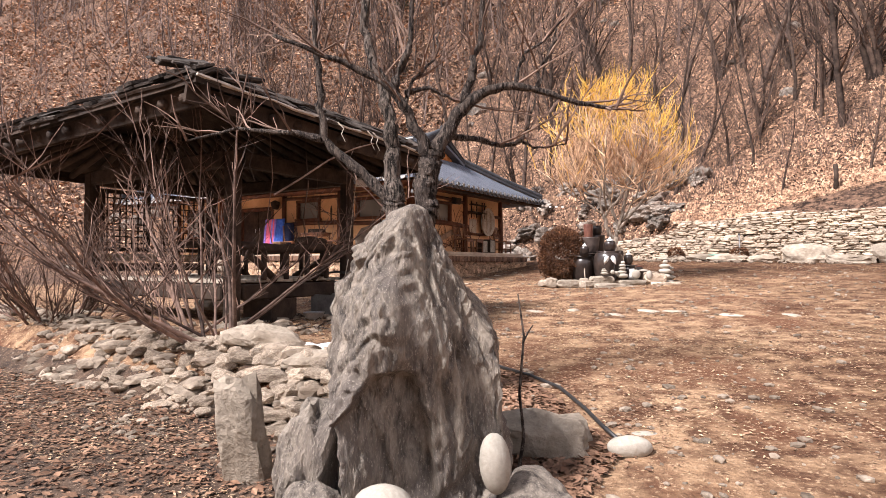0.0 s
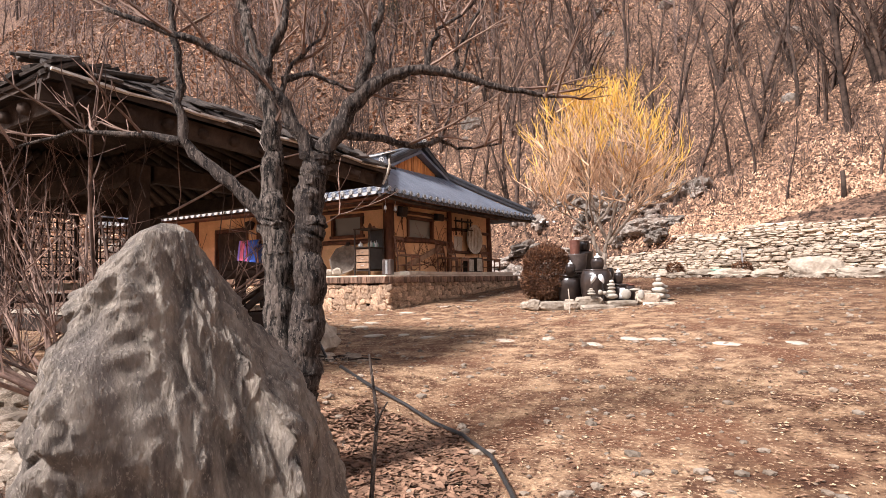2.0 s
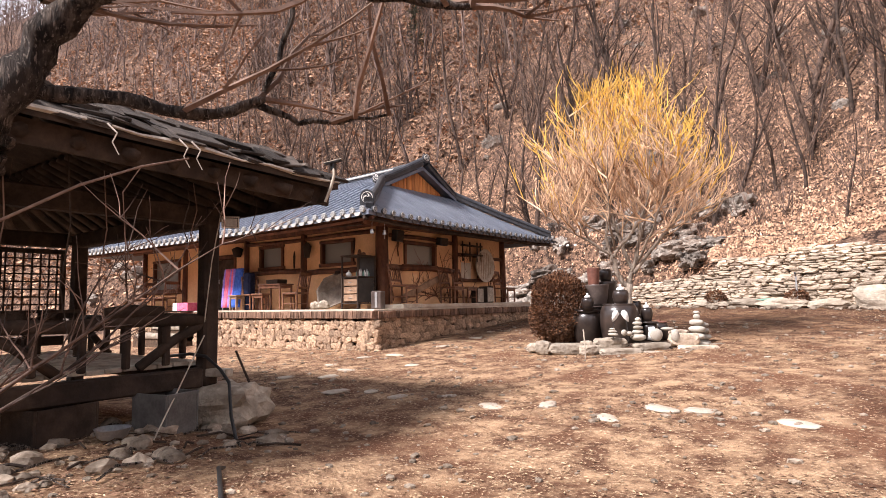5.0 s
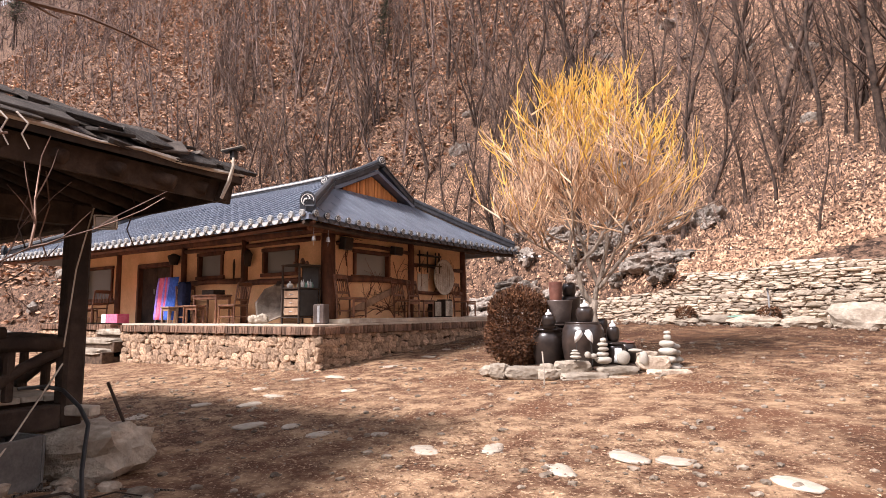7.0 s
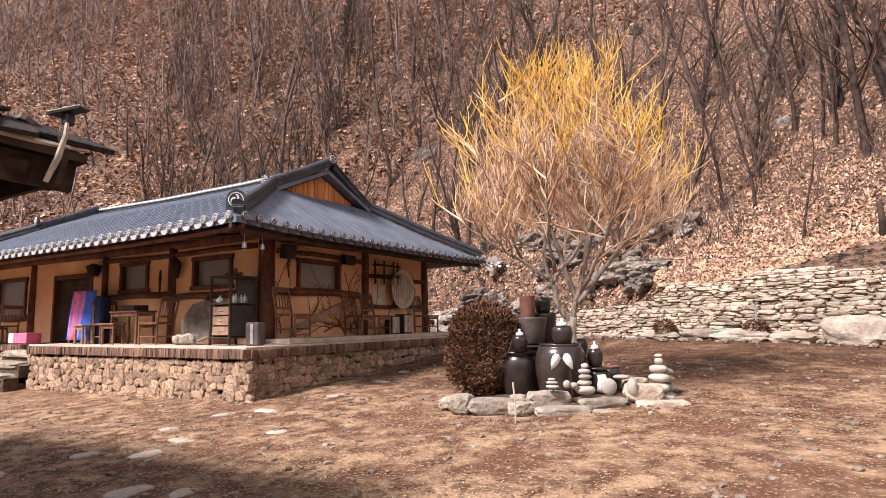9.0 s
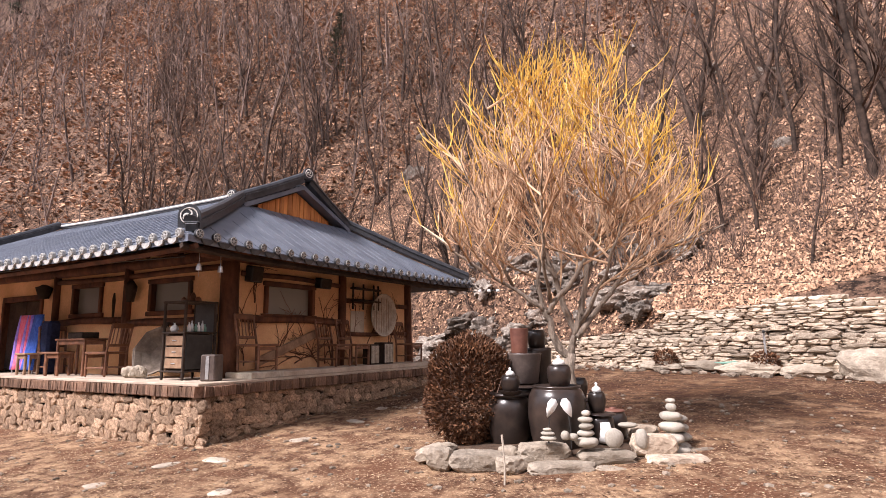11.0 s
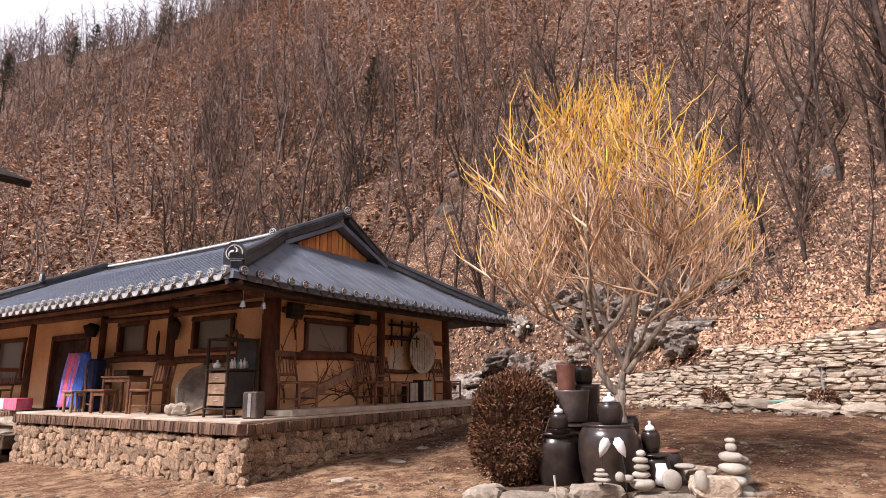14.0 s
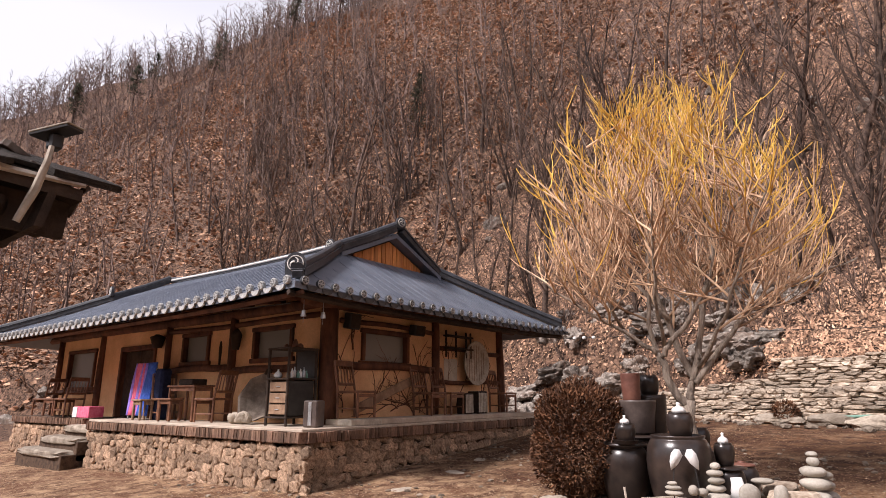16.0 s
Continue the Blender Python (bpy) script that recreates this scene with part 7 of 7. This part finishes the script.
redbox = thing("carton", pose(-18.4, 13.85, PF, 0, 0, 4), "red and white cardboard carton on the far porch", "box")
part("body", Geo().box((0, 0, 0.13), (0.75, 0.36, 0.26), b=0.006), "cloth_pink", redbox)
part("white_end", Geo().box((-0.3, -0.185, 0.13), (0.22, 0.012, 0.25), b=0.002), "white", redbox, "white printed end")
# low brick step, winnowing basket, speakers, racks and branches on the side wall
step = tagged(part("porch_sill", Geo().box((-9.93, 17.6, PF + 0.045), (0.72, 6.3, 0.1), b=0.015), "cement", None), "low raised cement sill along the side porch", "sill", kind="structure")
sill_front = part("porch_slab", Geo().box((-9.72, 14.75, PF + 0.05), (0.35, 0.75, 0.11), b=0.012), "grey_wood", step)
bask = thing("winnowing_basket", pose(WX + 0.14, 19.0, 2.9, 0, 90, 0), "round woven winnowing basket hung on the side wall", "basket")
part("tray", Geo().lathe((0, 0, 0), [(0.0, 0.0), (0.42, 0.01), (0.5, 0.07), (0.52, 0.07), (0.45, -0.01), (0.0, -0.02)], 30, False), "grey_wood", bask, smooth=True)
for i in range(8):
    part("rib", Geo().tube([(-0.42, -0.35 + 0.1 * i, 0.018), (0.42, -0.35 + 0.1 * i, 0.018)], 0.006, 4), "table_wood", bask)
for y, z, s in ((14.95, 3.52, (0.2, 0.28, 0.3)), (16.85, 3.5, (0.2, 0.34, 0.22))):
    sp = thing("wall_speaker", pose(WX + 0.12, y, z), "black loudspeaker box under the eave", "speaker")
    part("cabinet", Geo().box((0.02, 0, 0), s, (0, 8, 0), 0.02), "black", sp)
    part("grille", Geo().box((s[0] / 2 + 0.025, 0, -0.01), (0.012, s[1] * 0.85, s[2] * 0.85), (0, 8, 0), 0.004), "dark_wood", sp)
    part("bracket", Geo().tube([(-0.11, 0, 0.1), (0.0, 0, 0.1)], 0.015, 5), "metal", sp)
shelf = thing("wall_rack", pose(WX + 0.12, 18.35, 3.2), "dark wooden rack hung on the side wall", "rack")
for z in (0.0, 0.28):
    part("rail", Geo().box((0.02, 0, z), (0.16, 1.0, 0.04)), "dark_wood", shelf)
for y in (-0.48, -0.1, 0.3, 0.48):
    part("upright", Geo().box((0.02, y, 0.1), (0.04, 0.04, 0.6)), "dark_wood", shelf)
pap = thing("wall_notice", pose(WX + 0.012, 18.2, 2.72), "pale paper notice on the side wall", "notice")
part("sheet", Geo().box((0, 0, 0), (0.01, 0.5, 0.5), b=0.002), "paper", pap)
for j, (y, z, s) in enumerate(((18.25, 0.0, (0.24, 0.3, 0.46)), (18.75, 0.0, (0.3, 0.36, 0.5)))):
    b = thing("slatted_box", pose(-9.98, y, PF + 0.09), "wooden box with pale slats on the side porch", "box")
    part("body", Geo().box((0, 0, s[2] / 2), s), "dark_wood", b)
    for q in range(6):
        part("slat", Geo().box((s[0] / 2 + 0.008, -s[1] / 2 + s[1] * (q + 0.5) / 6, s[2] / 2), (0.015, s[1] / 9, s[2] * 0.85), b=0.003), "grey_wood", b)
vine = Geo()
rv = random.Random(4)


def press(y, z, dy, dz, steps, rad, depth):
    path = [Vector((WX + 0.012, y, z))]
    for i in range(steps):
        dy += rv.uniform(-0.3, 0.3)
        dz += rv.uniform(-0.3, 0.3)
        k = 0.10 / max(0.3, math.hypot(dy, dz))
        y, z = y + dy * k, z + dz * k
        if not (14.75 < y < 20.2 and PZ + 0.1 < z < 3.75):
            break
        path.append(Vector((WX + 0.012, y, z)))
        if depth and rv.random() < 0.45:
            press(y, z, dy + rv.uniform(-1.0, 1.0), dz + rv.uniform(-0.4, 0.6), max(3, steps // 2), rad * 0.6, depth - 1)
    if len(path) > 2:
        vine.tube(path, [rad * (1 - 0.6 * i / len(path)) for i in range(len(path))], 5, False)


for y0, z0, a, b in ((14.9, 1.85, 0.1, 1), (15.0, 2.5, 0.2, 1), (15.3, 1.9, 0.8, 0.5), (15.7, 2.1, 0.9, 0.3), (16.4, 1.9, -0.5, 0.6), (16.9, 1.8, -0.7, 0.7), (17.1, 1.8, 0.1, 1), (17.3, 1.9, -0.2, 1), (18.1, 2.5, 0.1, 1), (18.4, 1.9, 0.3, 0.8), (19.4, 1.9, 0.0, 1), (15.1, 3.0, -0.1, 0.9), (16.2, 1.85, 1.0, 0.2)):
    press(y0, z0, a, b, 11, 0.014, 2)
tagged(part("pressed_branches", vine, "wood", None), "bare branches pressed into the plaster of the wall", "branches", kind="stuff")
# things hanging on the front wall
for x, z, h, w in ((-13.05, 3.3, 0.42, 0.2), (-13.6, 3.05, 0.5, 0.06), (-16.35, 3.45, 0.3, 0.3), (-11.2, 3.3, 0.25, 0.05)):
    hg = tagged(part("wall_hanging", Geo().tube([(0, 0, h / 2), (0.01, -0.01, 0.1), (0, 0, -h / 2)], [w * 0.25, w * 0.6, w * 0.35], 9), "dark_wood", None, smooth=True), "dark bundle hung on the front wall", "bundle", "bundles hung on the wall")
    hg.matrix_world = pose(x, WY - 0.14, z)
for x, y in ((-9.3, 13.05), (-9.25, 13.4)):
    bell = tagged(part("wind_bell", Geo().tube([(0, 0, 0.22), (0, 0, 0.07)], 0.004, 4).lathe((0, 0, -0.04), [(0.045, 0.0), (0.04, 0.03), (0.03, 0.09), (0.0, 0.11)], 14, False).tube([(0, 0, -0.03), (0, 0, -0.14)], 0.003, 4), "metal", None), "small bronze wind bell under the eave", "bell")
    bell.matrix_world = pose(x, y, 3.38)
cable = tagged(part("overhead_cable", Geo().tube([(-26, 14.5, 4.3), (-20, 13.3, 3.85), (-14, 12.9, 3.66), (-9.5, 12.95, 3.55)], 0.008, 5).tube([(-9.0, 21.0, 3.55), (-5, 22.5, 3.6), (0, 23.4, 3.5), (8, 22.0, 3.7)], 0.007, 5), "black", None), "thin cable slung along the eave and over the wall", "cable")
for k in range(3):
    cl = tagged(part("insulator", Geo().box((0, 0, 0), (0.08, 0.08, 0.07), b=0.015), "white", None), "small white insulator on the cable", "insulator", "insulators on the cable")
    cl.matrix_world = pose(-8.6 + 0.22 * k, 21.15 + 0.08 * k, 3.56)
pipe = thing("standpipe", pose(-2.15, 22.0, 1.42), "thin grey standpipe before the terrace wall", "pipe")
part("riser", Geo().tube([(0, 0, -0.1), (0.01, 0, 0.5), (0, 0, 1.0)], 0.025, 8), "metal", pipe)
part("tap", Geo().box((0, -0.04, 0.98), (0.06, 0.12, 0.06), b=0.015), "black", pipe)
net = tagged(part("green_hose_coil", Geo().tube([(-2.4, 22.3, 1.75), (-2.7, 22.35, 1.66), (-3.1, 22.45, 1.6), (-3.5, 22.55, 1.62), (-3.2, 22.5, 1.69), (-2.8, 22.4, 1.72), (-2.5, 22.33, 1.68)], 0.03, 6), "green_hose", None, smooth=True), "faded green hose lying on the stones", "hose")
for x, y, h in ((3.55, 25.2, 1.5), (0.6, 23.6, 0.9), (6.2, 25.5, 1.6)):
    p = tagged(part("wooden_post", Geo().tube([(0, 0, -0.2), (0.02, 0, h * 0.5), (0.0, 0.02, h)], [0.08, 0.075, 0.07], 8), "dark_wood", None, smooth=True), "dark weathered wooden post on the slope", "post", "posts on the slope")
    p.matrix_world = pose(x, y, ground_z(x, y))

# stone steps at the end of the platform
steps = thing("stone_steps", Matrix(), "rough stone steps up to the platform", "steps", kind="structure")
for k, (x0, x1, y0, y1, z1) in enumerate(((-19.9, -17.0, 12.75, 13.7, 0.98), (-19.4, -17.0, 13.05, 14.0, 1.25), (-18.8, -17.0, 13.35, 14.2, 1.5))):
    part("tread", Geo().stone(((x0 + x1) / 2, (y0 + y1) / 2, z1 - 0.09), ((x1 - x0) / 2, (y1 - y0) / 2, 0.1), 160 + k, 3, 0.06, 0, 0.85), "pale_stone", steps)
    part("riser", Geo().box(((x0 + x1) / 2, (y0 + y1) / 2 + 0.08, z1 - 0.3), (x1 - x0 - 0.2, y1 - y0 - 0.1, 0.42)), "mortar", steps)

# stepping stones in the yard
STEP = [(-8.78, 10.32), (-5.61, 9.7), (-4.93, 9.96), (-4.13, 9.68), (-3.52, 9.96), (-2.69, 9.62), (-2.28, 10.17), (-1.9, 10.2), (-6.85, 9.72), (-8.94, 9.46), (-6.29, 9.87), (-8.99, 11.56), (-8.2, 11.2), (-8.0, 10.62), (-9.0, 12.5), (-8.5, 12.9), (-8.2, 14.2), (-8.3, 15.6), (-8.6, 16.8), (-7.2, 11.9), (-1.0, 10.0), (-0.2, 10.2)]
for i, (x, y) in enumerate(STEP):
    single_stone("stepping_stone", x, y, yard_z(x, y) - 0.006, (rs.uniform(0.13, 0.27), rs.uniform(0.10, 0.17), 0.026), (0, 0, rs.uniform(0, 180)), "step_stone", "flat pale stepping stone sunk in the yard", "stepping stone", "stepping stones in the yard", k=170 + i, rough=0.22, blocky=0.2)
peb, straw, mulch = Geo(), Geo(), Geo()
for i in range(5200):
    x, y = rs.uniform(-13, 6), 2.5 + 17 * rs.random() ** 1.5
    if -10 < x < -5.5 and 4.8 < y < 8.0:
        continue
    s = 0.009 + 0.036 * rs.random() ** 3
    peb.stone((x, y, ground_z(x, y) + s * 0.25), (s * 1.4, s, s * 0.6), i, 1, 0.3, rs.random() * 3)
tagged(part("pebbles", peb, "stone", None), "pebbles scattered over the trodden yard", "pebbles", kind="stuff")


def scatter(g, n, fx, fy, smin, smax, thin=0.4, lift=0.012):
    for i in range(n):
        x, y = fx(), fy()
        a, s = rs.uniform(0, 6.283), rs.uniform(smin, smax)
        z = ground_z(x, y) + lift
        ca, sa = math.cos(a) * s, math.sin(a) * s
        t = thin * rs.uniform(0.6, 1.3)
        k = len(g.v)
        g.v += [(x - ca, y - sa, z), (x + sa * t, y - ca * t, z + rs.uniform(0, 0.5) * s), (x + ca, y + sa, z + rs.uniform(0, 0.4) * s), (x - sa * t, y + ca * t, z + rs.uniform(0, 0.3) * s)]
        g.f += [(k, k + 1, k + 2), (k, k + 2, k + 3)]


def patchy():
    while True:
        x, y = rs.uniform(-20, 8), 2.0 + 20 * rs.random() ** 1.3
        if noise.noise((x * 0.45, y * 0.45, 4)) + rs.uniform(-0.35, 0.35) > 0.05:
            return x, y


cur = [0, 0]


def fx():
    cur[0], cur[1] = patchy()
    return cur[0]


scatter(straw, 90000, fx, lambda: cur[1], 0.006, 0.024, 0.35)
tagged(part("dry_grass_litter", straw, "straw", None), "dry straw and leaf litter over the yard", "litter", kind="stuff")
dk = Geo()
def fx2():
    cur[0], cur[1] = patchy()
    cur[0] += 1.7
    return cur[0]
scatter(dk, 90000, fx2, lambda: cur[1], 0.008, 0.028, 0.45)
tagged(part("brown_leaf_litter", dk, "dark_leaf", None), "crumbled dark brown leaves over the yard", "litter", kind="stuff")
scatter(mulch, 16000, lambda: rs.uniform(-11, -1.2), lambda: rs.uniform(-0.8, 3.3), 0.012, 0.045, 0.5)
tagged(part("mulch_leaves", mulch, "dark_leaf", None), "dead leaves lying on the dark garden soil", "leaves", kind="stuff")

bed = Geo()
def bed_x():
    while True:
        cur[0], cur[1] = rs.uniform(-3.4, -0.9), rs.uniform(3.0, 5.7)
        if cur[1] + 1.15 * cur[0] < 2.75 and cur[1] < 5.5:
            return cur[0]
scatter(bed, 9000, bed_x, lambda: cur[1], 0.012, 0.05, 0.5, 0.02)
tagged(part("bed_mulch", bed, "dark_leaf", None), "dark crumbled leaves in the bed beside the rock", "litter", kind="stuff")

# ---- stones of the platform faces ----
rp = random.Random(31)
def face_stones(u0, u1, place, z0, z1, rz, limit, parent):
    """Rubble facing: rows of uneven stones, with a brick-on-edge rim."""
    rest, cnt, z = Geo(), 0, z0
    row = 0
    while z < z1 - 0.05:
        h = rp.uniform(0.10, 0.17)
        u = u0 + rp.uniform(-0.1, 0.0)
        while u < u1:
            w = rp.uniform(0.07, 0.25)
            x, y = place(u + w / 2, rp.uniform(-0.015, 0.02))
            sc = (w * 0.60, 0.045, h * 0.62)
            if cnt < limit:
                ob = new("stone", stone_mesh("rubble", (cnt * 5 + row) % 16, "foot_stone", 2, 0.16, 1.0))
                ob.parent, ob.matrix_local = parent, pose(x, y, z + h / 2 + rp.uniform(-0.035, 0.035), rp.uniform(-10, 10), rp.uniform(-26, 26), rz + rp.uniform(-8, 8)) @ Matrix.Diagonal((sc[0], sc[1], sc[2] * rp.uniform(0.75, 1.35), 1))
                cnt += 1
            else:
                rest.stone((x, y, z + h / 2), sc, cnt + row * 31 + int(u * 17), 1, 0.3, radians(rz), 0.5)
            u += w
        z += h * 0.93
        row += 1
    if rest.f:
        tagged(part("stones", rest, "foot_stone", parent), kind="stuff")
    u = u0
    while u < u1 - 0.03:
        w = rp.uniform(0.055, 0.085)
        x, y = place(u + w / 2, 0.0)
        ob = new("edging_brick", brick_me)
        ob.parent, ob.matrix_local = parent, pose(x, y, z1 + 0.085, rp.uniform(-3, 3), rp.uniform(-9, 9), rz + rp.uniform(-8, 8)) @ Matrix.Diagonal((w * rp.uniform(0.75, 1.0), rp.uniform(0.85, 1.05), rp.uniform(0.9, 1.02), 1))
        u += w


brick_me = mesh_of("edging_brick", Geo().box((0, 0, 0), (1, 0.2, 0.175), b=0.012), M["brick"])
face_stones(PXL, PX, lambda u, o: (u, PY + 0.02 + o), 0.62, PZ - 0.21, 0, 290, platform)
side_facing = part("side_facing", Geo().box((PX - 0.12, 17.2, 1.0), (0.12, 7.6, 1.0)), "mortar", platform)
face_stones(PY + 0.06, 20.9, lambda u, o: (PX - 0.02 + o, u), 0.66, PZ - 0.21, 90, 290, side_facing)
far_facing = part("far_facing", Geo().box((-20.4, 14.1, 1.0), (6.6, 0.12, 1.0)), "mortar", platform)
face_stones(-23.8, -17.05, lambda u, o: (u, 13.98 + o), 0.56, PZ - 0.21, 0, 200, far_facing)
